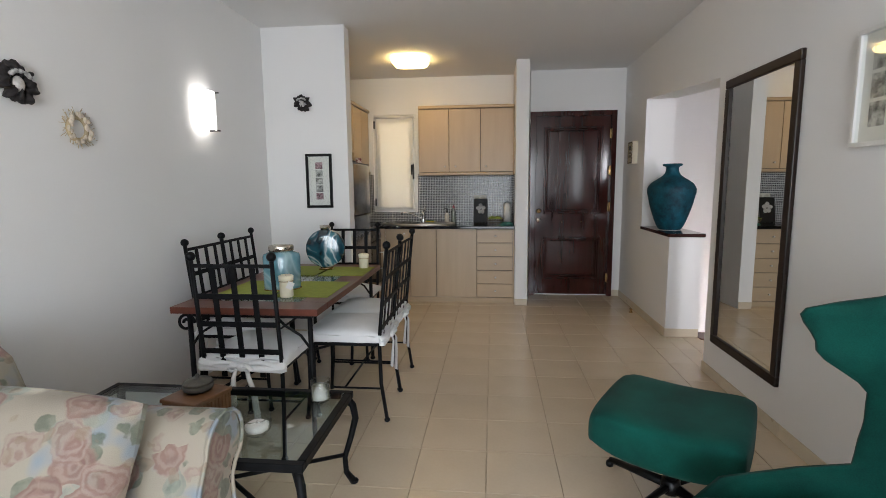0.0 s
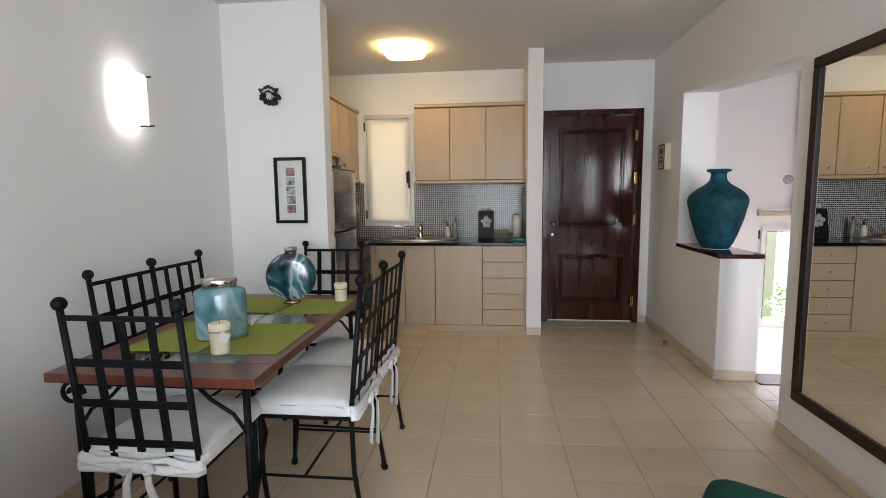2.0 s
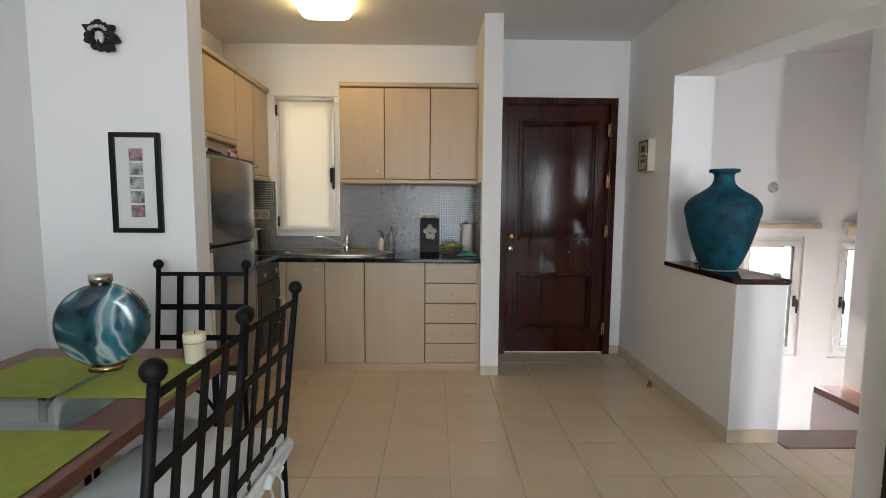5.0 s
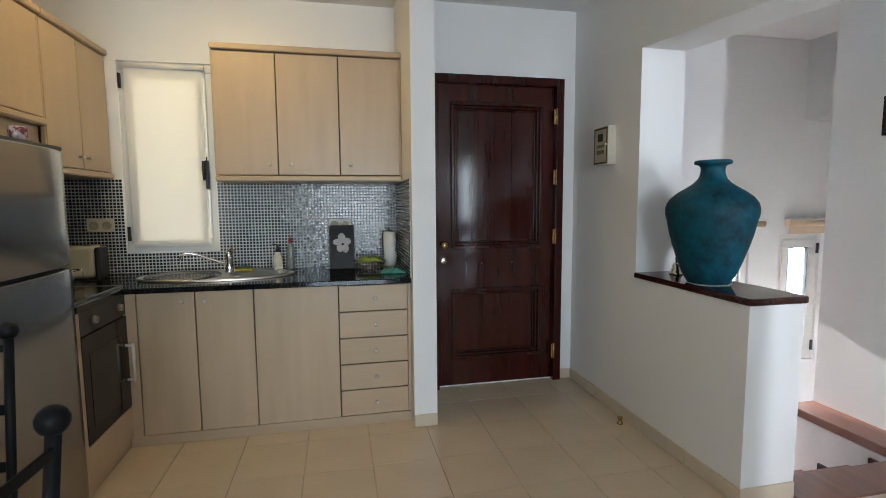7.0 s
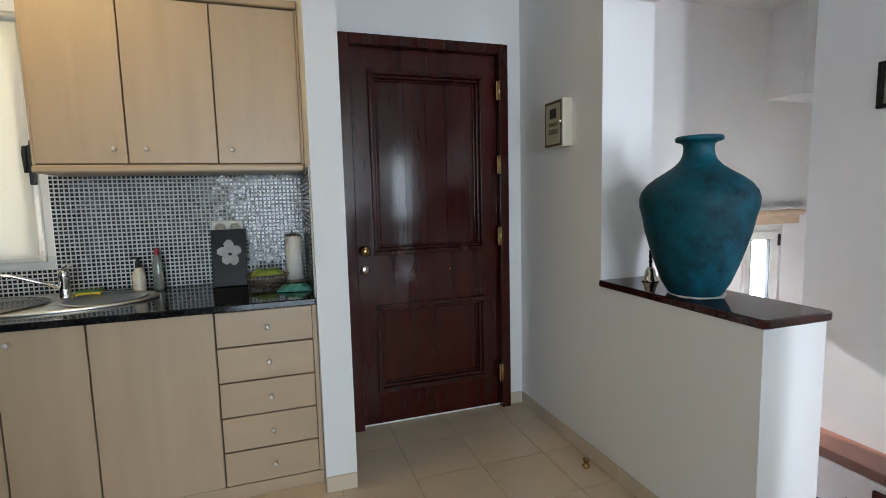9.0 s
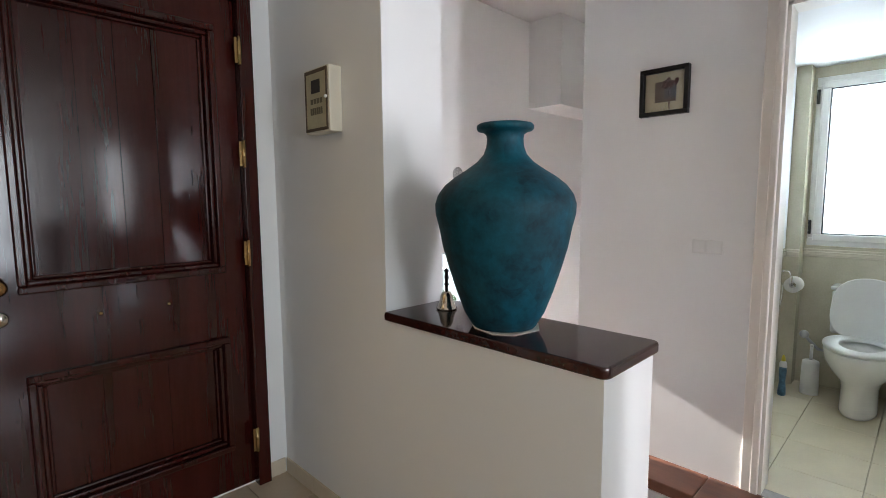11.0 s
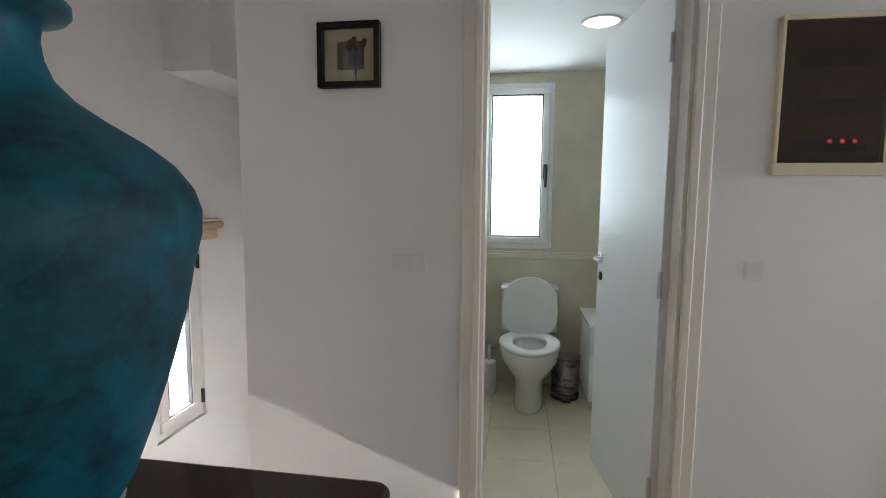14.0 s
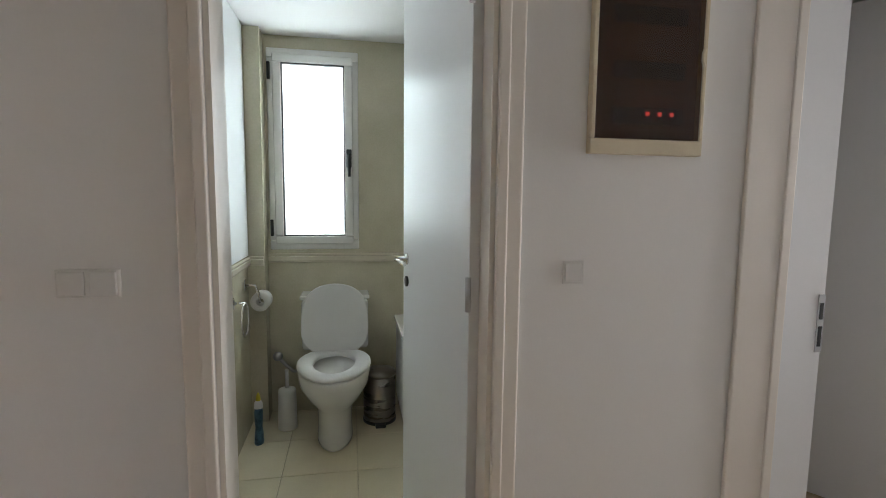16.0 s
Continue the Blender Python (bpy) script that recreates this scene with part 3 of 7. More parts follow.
for z in (1.86, 1.45, 1.04, 0.22):
    hb = bmesh.new()
    tube(hb, [(1.502, -0.034, z - 0.055), (1.502, -0.034, z + 0.055)], 0.008, 8)
    box(hb, 1.484, 1.502, -0.034, -0.030, z - 0.05, z + 0.05)
    part("hinge", hb, BRASS, door, "brass hinge")
for x in (0.98, 1.20):
    st = bmesh.new()
    ball(st, (x, 0.010, 0.865), 0.008, 8)
    part("screw_cap", st, BRASS, leaf_ob)
part("door_sweep", boxed(DX0, DX1, 0.015, 0.05, 0.002, 0.012), WHITE_PLASTIC, door, "pale draught strip under the door")


def framed_window(name, label, x0, x1, z0, z1, y, pane_mat, handle_side, hinge_side, bar=0.055, extra_bottom=0.0):
    """A casement in a wall that runs along x, its room face at y (the outside lies towards +y)."""
    w = thing(name, label, "window", (0, y, 0))
    w["kind"] = "structure"
    fr = bmesh.new()
    for b in ((x0, x1, z0, z0 + bar), (x0, x1, z1 - bar, z1), (x0, x0 + bar, z0 + bar, z1 - bar), (x1 - bar, x1, z0 + bar, z1 - bar)):
        box(fr, b[0], b[1], 0.0, 0.06, b[2], b[3], 0.004, 1)
    part("window_frame", fr, PVC, w)
    s = bmesh.new()
    i0, i1, j0, j1, t = x0 + bar * 0.6, x1 - bar * 0.6, z0 + bar * 0.6, z1 - bar * 0.6, bar * 0.9
    for b in ((i0, i1, j0, j0 + t), (i0, i1, j1 - t, j1), (i0, i0 + t, j0 + t, j1 - t), (i1 - t, i1, j0 + t, j1 - t)):
        box(s, b[0], b[1], -0.016, 0.03, b[2], b[3], 0.005, 1)
    sash = part("sash", s, PVC, w)
    gk = bmesh.new()
    for b in ((i0 + t, i1 - t, j0 + t, j0 + t + 0.006), (i0 + t, i1 - t, j1 - t - 0.006, j1 - t), (i0 + t, i0 + t + 0.006, j0 + t, j1 - t), (i1 - t - 0.006, i1 - t, j0 + t, j1 - t)):
        box(gk, b[0], b[1], -0.010, 0.02, b[2], b[3])
    part("gasket", gk, BLACK_PLASTIC, sash, "black rubber gasket")
    pane = part("pane", boxed(i0 + t, i1 - t, 0.010, 0.014, j0 + t, j1 - t), pane_mat, sash)
    pane.visible_shadow = False
    hx = i1 - t / 2 if handle_side == "right" else i0 + t / 2
    zc = (z0 + z1) / 2 - 0.02
    hd = bmesh.new()
    box(hd, hx - 0.014, hx + 0.014, -0.026, -0.016, zc - 0.065, zc + 0.035, 0.004)
    tube(hd, [(hx, -0.02, zc), (hx, -0.055, zc), (hx, -0.058, zc - 0.03), (hx, -0.056, zc - 0.115)], [0.009, 0.009, 0.011, 0.008], 8)
    part("window_handle", hd, BLACK_PLASTIC, sash, "black window handle")
    gx = x0 + 0.012 if hinge_side == "left" else x1 - 0.012
    for zz in (z0 + 0.12, z1 - 0.12):
        part("window_hinge", boxed(gx - 0.008, gx + 0.008, -0.018, 0.0, zz - 0.045, zz + 0.045, 0.003), BLACK_PLASTIC, w, "black hinge")
    return w


kw = framed_window("window_1", "narrow white kitchen window behind a drawn cream roller blind", -1.265, -0.735, 0.98, 2.15, KITCHEN_END + 0.012, GLASS, "right", "left")
kb = thing("roller_blind", "cream roller blind drawn over the kitchen window", "blind", (0, KITCHEN_END, 0))
part("blind_cloth", boxed(-1.218, -0.780, -0.030, -0.028, 1.038, 2.105), BLIND, kb)
bl = bmesh.new()
tube(bl, [(-1.235, -0.035, 2.115), (-0.765, -0.035, 2.115)], 0.018, 12)
part("blind_roller", bl, PVC, kb, "slim white blind roller")
part("blind_weight", boxed(-1.218, -0.780, -0.034, -0.024, 1.020, 1.038, 0.003), PVC, kb)
bl = bmesh.new()
box(bl, -0.783, -0.766, -0.05, -0.012, 1.375, 1.555, 0.004)
part("blind_catch", bl, BLACK_PLASTIC, kb, "black catch")

framed_window("window_2", "white stair window with clear glass", 2.770, 3.335, -0.085, 0.99, STAIR_END + 0.02, GLASS, "right", "left", 0.056)
framed_window("window_3", "white stair window with clear glass", 3.62, 4.045, -0.10, 0.99, STAIR_END + 0.02, GLASS, "left", "right", 0.072)
for x0, x1 in ((2.74, 3.43), (3.66, 4.21)):
    rb = thing("rolled_blind", "beige roller blind rolled up above a stair window", "blind", (0, STAIR_END, 1.09), group="stair blinds")
    b = bmesh.new()
    tube(b, [(x0, -0.035, 0.0), (x1, -0.035, 0.0)], 0.026, 12)
    part("roll", b, BLIND_ROLL, rb)
    part("cassette", boxed(x0, x1, -0.075, -0.002, 0.024, 0.036, 0.003), WHITE_PLASTIC, rb)
    if x0 > 3:
        part("hem", boxed(x0 + 0.02, x1 - 0.03, -0.034, -0.030, -0.09, -0.024), BLIND_ROLL, rb)

# toilet window, in the wall that runs along y: built along x and turned
tw = framed_window("window_4", "white toilet window with bright frosted glass", -0.24, 0.24, 0.938, 2.012, 0, FROSTED, "right", "left", 0.05)
tw.matrix_basis = pose(4.628, 4.12, 0, 0, 0, -90)


def casing(name, label, x, y0, y1, top, widest=0.075):
    """A soft-edged architrave round a doorway in the hall wall, on the hall's side."""
    b = bmesh.new()
    for w, t, soft in ((widest, 0.013, 0.006), (min(widest * 0.42, 0.032), 0.018, 0.005)):
        box(b, x - t, x, y0 - w, y0, 0, top + w, soft, 3)
        box(b, x - t, x, y1, y1 + w, 0, top + w, soft, 3)
        box(b, x - t, x, y0, y1, top, top + w, soft, 3)
    box(b, x, x + 0.12, y0 - 0.001, y0 + 0.012, 0, top)
    box(b, x, x + 0.12, y1 - 0.012, y1 + 0.001, 0, top)
    box(b, x, x + 0.12, y0, y1, top - 0.012, top + 0.001)
    return structure(name, b, CASING, label)


casing("trim_toilet", "cream painted door casing round the toilet doorway", HALL, 3.585, 4.224, 2.0, 0.066)
casing("trim_room", "cream painted door casing round the next doorway", HALL, 1.72, 2.757, 2.0, 0.15)


def inner_door(name, label, hinge, angle, length):
    """A flush leaf. Its hinge edge stands at the origin, the leaf runs along +x."""
    d = thing(name, label, "door", (*hinge, 0), angle)
    d["kind"] = "structure"
    lf = part("door_leaf", boxed(0, length, -0.02, 0.02, 0.008, 1.985, 0.002, 1), DOOR_WHITE, d)
    for sgn in (-1, 1):
        hb = bmesh.new()
        lathe(hb, [(0, 0), (0.022, 0), (0.022, 0.006), (0.009, 0.008), (0.008, 0.045), (0, 0.046)], 14, caps=False)
        for v in hb.verts:
            v.co = Vector((length - 0.055 + v.co.x, sgn * (0.02 + v.co.z), 1.0 + v.co.y))
        tube(hb, [(length - 0.055, sgn * 0.062, 1.0), (length - 0.10, sgn * 0.064, 1.0), (length - 0.165, sgn * 0.060, 0.994)], [0.009, 0.009, 0.007], 8)
        part("door_handle", hb, CHROME, lf, "chrome lever handle")
        kb2 = bmesh.new()
        lathe(kb2, [(0, 0), (0.020, 0), (0.020, 0.006), (0, 0.007)], 14, caps=False)
        for v in kb2.verts:
            v.co = Vector((length - 0.055 + v.co.x, sgn * (0.02 + v.co.z), 0.915 + v.co.y))
        part("key_rose", kb2, BLACK_PLASTIC, lf, "dark key rose")
    part("latch_plate", boxed(length - 0.001, length + 0.002, -0.011, 0.011, 0.90, 1.06), STEEL, lf, "steel latch plate")
    for z in (0.25, 0.98, 1.75):
        hb = bmesh.new()
        tube(hb, [(-0.004, 0.024, z - 0.045), (-0.004, 0.024, z + 0.045)], 0.008, 8)
        part("hinge", hb, STEEL, d, "steel hinge")
    return d


inner_door("door_1", "white flush toilet door standing open inwards", (3.05, 3.606), 8.8, 0.66)
inner_door("door_2", "white flush door of the next room, standing ajar inwards", (3.09, 1.755), 35, 0.83)
structure("door_lining", boxed(2.986, 3.08, 2.585, 2.744, 0.002, 1.985, 0.003, 1), DOOR_WHITE, "white flat door lining in the next doorway")
st = thing("strike_plate", "steel strike plate in the next doorway", "lock", (2.985, 2.598, 0.880))
part("plate", boxed(-0.002, 0.0005, -0.011, 0.011, -0.085, 0.085), STEEL, st)
part("latch_hole", boxed(-0.003, -0.0021, -0.006, 0.006, 0.012, 0.06), BLACK, st)
part("bolt_hole", boxed(-0.003, -0.0021, -0.006, 0.006, -0.068, -0.008), BLACK, st)

# ---- kitchen units ----
FRONT, WT = 5.38, 0.857


KNOB_METAL = plain("satin nickel knob", (0.62, 0.58, 0.53), 0.42, 0.5, vary=0.05, bump=0)


def knob(p, parent, axis="y"):
    b = bmesh.new()
    lathe(b, [(0, 0), (0.006, 0), (0.005, 0.010), (0.010, 0.016), (0.011, 0.021), (0.007, 0.025), (0, 0.025)], 12, caps=False)
    for v in b.verts:
        v.co = Vector((p[0] + v.co.x, p[1] - v.co.z, p[2] + v.co.y)) if axis == "y" else Vector((p[0] + v.co.z, p[1] + v.co.x, p[2] + v.co.y))
    return part("knob", b, KNOB_METAL, parent, "small round satin metal knob")


def base_unit(label, x0, x1, knob_at, drawers=0):
    u = thing("base_cabinet", label, "cabinet", (0, FRONT, 0), group="base cabinets")
    part("body", boxed(x0 + 0.001, x1 - 0.001, 0.021, 0.60, 0.060, 0.826), CARCASS_SHADE, u, "cabinet carcass coloured dark as gap shade")
    if drawers:
        h = (0.823 - 0.063) / drawers
        for i in range(drawers):
            d = part("drawer", boxed(x0 + 0.003, x1 - 0.02, 0.0, 0.02, 0.063 + i * h + 0.003, 0.063 + (i + 1) * h - 0.003, 0.002, 1), CABINET_X, u)
            knob(((x0 + x1) / 2, 0.0, 0.063 + (i + 0.5) * h), d)
        part("filler", boxed(x1 - 0.017, x1, 0.004, 0.02, 0.063, 0.823), CABINET, u)
    else:
        d = part("door", boxed(x0 + 0.003, x1 - 0.003, 0.0, 0.02, 0.063, 0.823, 0.002, 1), CABINET, u)
        if knob_at:
            knob((knob_at, 0.0, 0.775), d)
    return u


base_unit("pale beech base cabinet under the sink", -1.012, -0.730, -0.79)
base_unit("pale beech base cabinet under the sink", -0.730, -0.437, -0.68)
base_unit("wide pale beech panel front with no knob", -0.437, 0.011, None)
base_unit("pale beech unit with five drawers", 0.011, 0.418, None, 5)
corner = thing("corner_post", "pale beech corner post between kitchen fronts", "cabinet", (0, FRONT, 0))
part("post", boxed(-1.08, -1.014, 0.0, 0.02, 0.060, 0.826, 0.002, 1), CABINET, corner)
pl = thing("plinth", "pale beech plinth under the kitchen units", "plinth", (0, FRONT, 0))
part("board", boxed(-1.08, 0.418, 0.008, 0.026, 0.0, 0.058, 0.001, 1), CABINET_X, pl)
part("board", boxed(-1.10, -1.082, -0.46, 0.008, 0.0, 0.058, 0.001, 1), CABINET_X, pl)
top = bmesh.new()
box(top, -1.678, 0.418, 5.345, 5.995, 0.828, WT, 0.004)
box(top, -1.678, -1.055, 4.90, 5.344, 0.828, WT, 0.004)
wt = thing("worktop", "polished black granite worktop round the corner", "worktop", (0, 0, 0))
part("slab", top, GRANITE, wt)

# oven under the hob
DIAL = plain("grey dial", (0.22, 0.20, 0.17), 0.45, 0.3)
ov = thing("oven", "built-in dark glass oven with steel handle", "oven", (-1.08, 5.18, 0))
part("body", boxed(-0.55, -0.004, -0.25, 0.25, 0.235, 0.826), CARCASS_SHADE, ov)
part("control_panel", boxed(0.0, 0.018, -0.25, 0.25, 0.72, 0.824, 0.003), plain("dark steel panel", (0.035, 0.032, 0.030), 0.35, 0.1), ov, "dark control panel")
OVEN_GLASS = plain("dark brown oven glass", (0.012, 0.009, 0.007), 0.16)
OVEN_GLASS.node_tree.nodes["Principled BSDF"].inputs["Specular IOR Level"].default_value = 0.3
dr = part("oven_door", boxed(0.0, 0.020, -0.25, 0.25, 0.235, 0.715, 0.003), OVEN_GLASS, ov, "black glass oven door")
hb = bmesh.new()
tube(hb, [(0.055, 0.170, 0.375), (0.055, 0.170, 0.575)], 0.008, 10)
for z in (0.385, 0.565):
    tube(hb, [(0.02, 0.170, z), (0.055, 0.170, z)], 0.007, 8)
part("oven_handle", hb, plain("satin bar", (0.70, 0.69, 0.67), 0.35, 0.4), dr, "upright chrome bar handle")
part("oven_window", boxed(0.0204, 0.0215, -0.19, 0.14, 0.30, 0.63), plain("smoked oven window", (0.006, 0.0055, 0.005), 0.06), dr, "smoked glass window")
for y in (-0.13, 0.13):
    b = bmesh.new()
    lathe(b, [(0, 0), (0.019, 0), (0.016, 0.018), (0, 0.019)], 14, caps=False)
    for v in b.verts:
        v.co = Vector((0.018 + v.co.z, y + v.co.x, 0.772 + v.co.y))
    part("dial", b, DIAL, ov, "steel dial")
lw = thing("oven_base_panel", "pale beech panel under the oven", "panel", (-1.08, 5.18, 0))
part("panel", boxed(0.0, 0.018, -0.25, 0.25, 0.060, 0.230, 0.002, 1), CABINET, lw)
part("side", boxed(0.0, 0.018, -0.28, -0.252, 0.0, 0.826), CABINET, lw)
part("post", boxed(0.0, 0.016, 0.252, 0.30, 0.060, 0.826), CABINET, lw)
hob = thing("hob", "black glass hob with a steel rim set in the worktop", "hob", (-1.34, 5.18, WT))
part("glass_plate", boxed(-0.25, 0.24, -0.255, 0.255, 0.001, 0.006, 0.002), plain("hob glass", (0.01, 0.01, 0.01), 0.06), hob)
b = bmesh.new()
for q in ((-0.255, 0.245, -0.262, -0.256), (-0.255, 0.245, 0.256, 0.262), (0.241, 0.247, -0.256, 0.256), (-0.257, -0.251, -0.256, 0.256)):
    box(b, *q, 0.001, 0.009)
part("rim", b, STEEL, hob, "thin steel rim")

# fridge
FRIDGE_STEEL = plain("grey brushed fridge steel", (0.30, 0.30, 0.31), 0.24, 1.0, vary=0.04, scale=3, bump=0.0, grain=60, stretch=(1, 1, 6))
fr = thing("fridge", "grey steel fridge freezer with two doors", "fridge", (-1.03, 4.525, 0))
part("body", boxed(-0.60, -0.055, -0.335, 0.335, 0.03, 1.485, 0.008), plain("grey fridge body", (0.30, 0.30, 0.31), 0.5), fr)
for z0, z1 in ((0.06, 1.030), (1.042, 1.495)):
    b = bmesh.new()
    n = 14
    rows = []
    for z in (z0, z0 + 0.006, z1 - 0.006, z1):
        row = []
        for i in range(n + 1):
            s = -1 + 2 * i / n
            r = 0.0 if z in (z0, z1) else 0.004
            row.append(b.verts.new((0.012 + r - 0.028 * s ** 4, 0.335 * s, z)))
        rows.append(row)
    for a, c in zip(rows, rows[1:]):
        for i in range(n):
            b.faces.new((a[i], a[i + 1], c[i + 1], c[i])).smooth = True
    back = [[b.verts.new((-0.05, -0.335, z)), b.verts.new((-0.05, 0.335, z))] for z in (z0, z1)]
    for row, bk in ((rows[0], back[0]), (rows[-1], back[1])):
        b.faces.new(row + [bk[1], bk[0]])
    b.faces.new([r[0] for r in rows] + [back[1][0], back[0][0]])
    b.faces.new([r[-1] for r in rows] + [back[1][1], back[0][1]])
    d = part("fridge_door", b, FRIDGE_STEEL, fr, "brushed steel fridge door")
    part("grip", boxed(0.000, 0.014, -0.331, -0.300, z0 + 0.02, z1 - 0.02, 0.004), plain("pale grey grip", (0.62, 0.62, 0.62), 0.4, 0.2), d, "pale vertical grip strip")
part("top_panel", boxed(-0.60, -0.01, -0.335, 0.335, 1.496, 1.512, 0.004), plain("dark fridge top", (0.04, 0.04, 0.045), 0.4), fr, "dark top panel")
for y in (-0.28, 0.28):
    for x in (-0.54, -0.1):
        part("foot", boxed(x - 0.02, x + 0.02, y - 0.02, y + 0.02, 0.0, 0.03), BLACK_PLASTIC, fr)


def wall_unit(label, along, face, a0, a1, z0, z1, depth, doors, knobs):
    """A wall cupboard; along x its front looks to -y, along y it looks to +x."""
    u = thing("wall_cabinet", label, "cabinet", (0, 0, 0), group="wall cabinets")

    def put(a, b, d0, d1, lo, hi, bev=0.002):
        return boxed(a, b, face + d0, face + d1, lo, hi, bev, 1) if along == "x" else boxed(face - d1, face - d0, a, b, lo, hi, bev, 1)
    part("body", put(a0, a1, 0.022, depth, z0 + 0.034, z1 - 0.034, 0), CARCASS_SHADE, u, "carcass with gap shade in its colour")
    for k, (a, b) in enumerate(doors):
        d = part("door", put(a + 0.003, b - 0.003, 0.0, 0.02, z0 + 0.040, z1 - 0.040), CABINET, u)
        kp = knobs[k]
        knob((kp, face, z0 + 0.10) if along == "x" else (face, kp, z0 + 0.10), d, "y" if along == "x" else "x")
    part("cornice", put(a0, a1, -0.018, depth, z1 - 0.034, z1, 0.006), CABINET_X, u)
    part("light_rail", put(a0, a1, -0.014, depth, z0, z0 + 0.034, 0.008), CABINET_X, u)
    for a, b in ((a0, a0 + 0.012), (a1 - 0.012, a1)):
        part("side_panel", put(a, b, 0.004, depth, z0 + 0.034, z1 - 0.034), CABINET, u)
    return u


wall_unit("pale beech wall cabinet with three doors and chrome knobs", "x", 5.68, -0.664, 0.418, 1.412, 2.188, 0.318, [(-0.655, -0.315), (-0.315, 0.042), (0.042, 0.408)], [-0.362, -0.240, 0.104])
wall_unit("pale beech wall cabinet over the worktop with two doors", "y", -1.32, 5.32, 5.99, 1.437, 2.20, 0.355, [(5.325, 5.655), (5.655, 5.985)], [5.615, 5.695])
wall_unit("short pale beech cabinet over the fridge with two doors", "y", -1.32, 4.17, 5.318, 1.655, 2.20, 0.355, [(4.18, 4.75), (4.75, 5.31)], [4.705, 4.795])

fp = thing("filler_panel", "pale beech filler panel between fridge and cabinet", "panel", (-1.36, 4.75, 1.514))
part("board", boxed(-0.010, 0.010, -0.575, 0.565, 0.0, 0.138, 0.001, 1), CABINET_X, fp)
tin = thing("storage_tin", "small white tin with a dark round label on the fridge", "tin", (-1.12, 4.30, 1.5125), 10)
part("body", boxed(-0.045, 0.045, -0.05, 0.05, 0.0, 0.085, 0.006), WHITE_PLASTIC, tin)
b = bmesh.new()
lathe(b, [(0.0, 0.0), (0.026, 0.0), (0.026, 0.0015), (0.0, 0.0015)], 20, caps=False)
for v in b.verts:
    v.co = Vector((0.0452 + v.co.z, v.co.x, 0.045 + v.co.y))
part("round_label", b, plain("dark label", (0.05, 0.05, 0.055), 0.5), tin, "dark round label")
tg = thing("kitchen_tongs", "dark kitchen tongs lying on the fridge", "tongs", (-1.10, 4.47, 1.5125), 4)
b = bmesh.new()
tube(b, [(0.0, -0.08, 0.018), (0.004, 0.0, 0.013), (0.0, 0.13, 0.006)], [0.012, 0.009, 0.004], 8, 0.7)
part("arm", b, BLACK_PLASTIC, tg)
b = bmesh.new()
tube(b, [(0.0, -0.08, 0.016), (0.03, 0.0, 0.010), (0.012, 0.125, 0.006)], [0.010, 0.007, 0.004], 8, 0.7)
part("arm", b, BLACK_PLASTIC, tg)

# ---- dining group ----
TBX0, TBX1, TBY0, TBY1, TBZ = -1.405, -0.652, 2.265, 3.60, 0.715
tb = thing("dining_table", "red-brown cherry dining table with glass inset and iron legs", "table", ((TBX0 + TBX1) / 2, (TBY0 + TBY1) / 2, 0))
hw, hd, bw = (TBX1 - TBX0) / 2, (TBY1 - TBY0) / 2, 0.15
for q in ((-hw, hw, -hd, -hd + bw), (-hw, hw, hd - bw, hd), (-hw, -hw + bw, -hd + bw, hd - bw), (hw - bw, hw, -hd + bw, hd - bw)):
    part("frame_board", boxed(*q, TBZ - 0.034, TBZ, 0.003), TABLE_WOOD, tb)
part("glass_inset", boxed(-hw + bw, hw - bw, -hd + bw, hd - bw, TBZ - 0.012, TBZ - 0.002), TABLE_GLASS, tb, "greenish glass inset")
ap = bmesh.new()
for q in ((-hw + 0.05, hw - 0.05, -hd + 0.05, -hd + 0.075), (-hw + 0.05, hw - 0.05, hd - 0.075, hd - 0.05), (-hw + 0.05, -hw + 0.075, -hd + 0.075, hd - 0.075), (hw - 0.075, hw - 0.05, -hd + 0.075, hd - 0.075)):
    box(ap, *q, TBZ - 0.06, TBZ - 0.035)
part("apron", ap, IRON, tb, "black iron apron")


def scroll(c, r, turns, plane, sgn=1, n=26):
    pts = []
    for i in range(n + 1):
        a = turns * 2 * math.pi * i / n
        rr = r * (1 - 0.75 * i / n)
        u, v = rr * math.cos(a) * sgn, rr * math.sin(a)
        pts.append(Vector(c) + (Vector((u, 0, v)) if plane == "x" else Vector((0, u, v))))
    return pts


for sx in (-1, 1):
    for sy in (-1, 1):
        lg = bmesh.new()
        x, y = sx * (hw - 0.062), sy * (hd - 0.062)
        tube(lg, [(x, y, TBZ - 0.04), (x, y, 0.25), (x, y, 0.02)], 0.013, 8)
        ball(lg, (x, y, 0.014), 0.02, 10, (1, 1, 0.7))
        if sx < 0:
            tube(lg, scroll((x - 0.03, y - sy * 0.01, TBZ - 0.10), 0.048, 1.5, "x", 1), 0.008, 6)
        tube(lg, [(x, y, TBZ - 0.22), (x - sx * 0.05, y, TBZ - 0.15), (x - sx * 0.13, y, TBZ - 0.10), (x - sx * 0.17, y, TBZ - 0.06)], 0.007, 6)
        part("leg", lg, IRON, tb, "black iron leg with scrolls")
cr = bmesh.new()
tube(cr, [(-hw + 0.062, -hd + 0.062, 0.20), (-0.12, -0.1, 0.24), (hw - 0.062, hd - 0.062, 0.20)], 0.009, 6)
tube(cr, [(hw - 0.062, -hd + 0.062, 0.20), (0.12, -0.1, 0.24), (-hw + 0.062, hd - 0.062, 0.20)], 0.009, 6)
part("cross_stretcher", cr, IRON, tb)


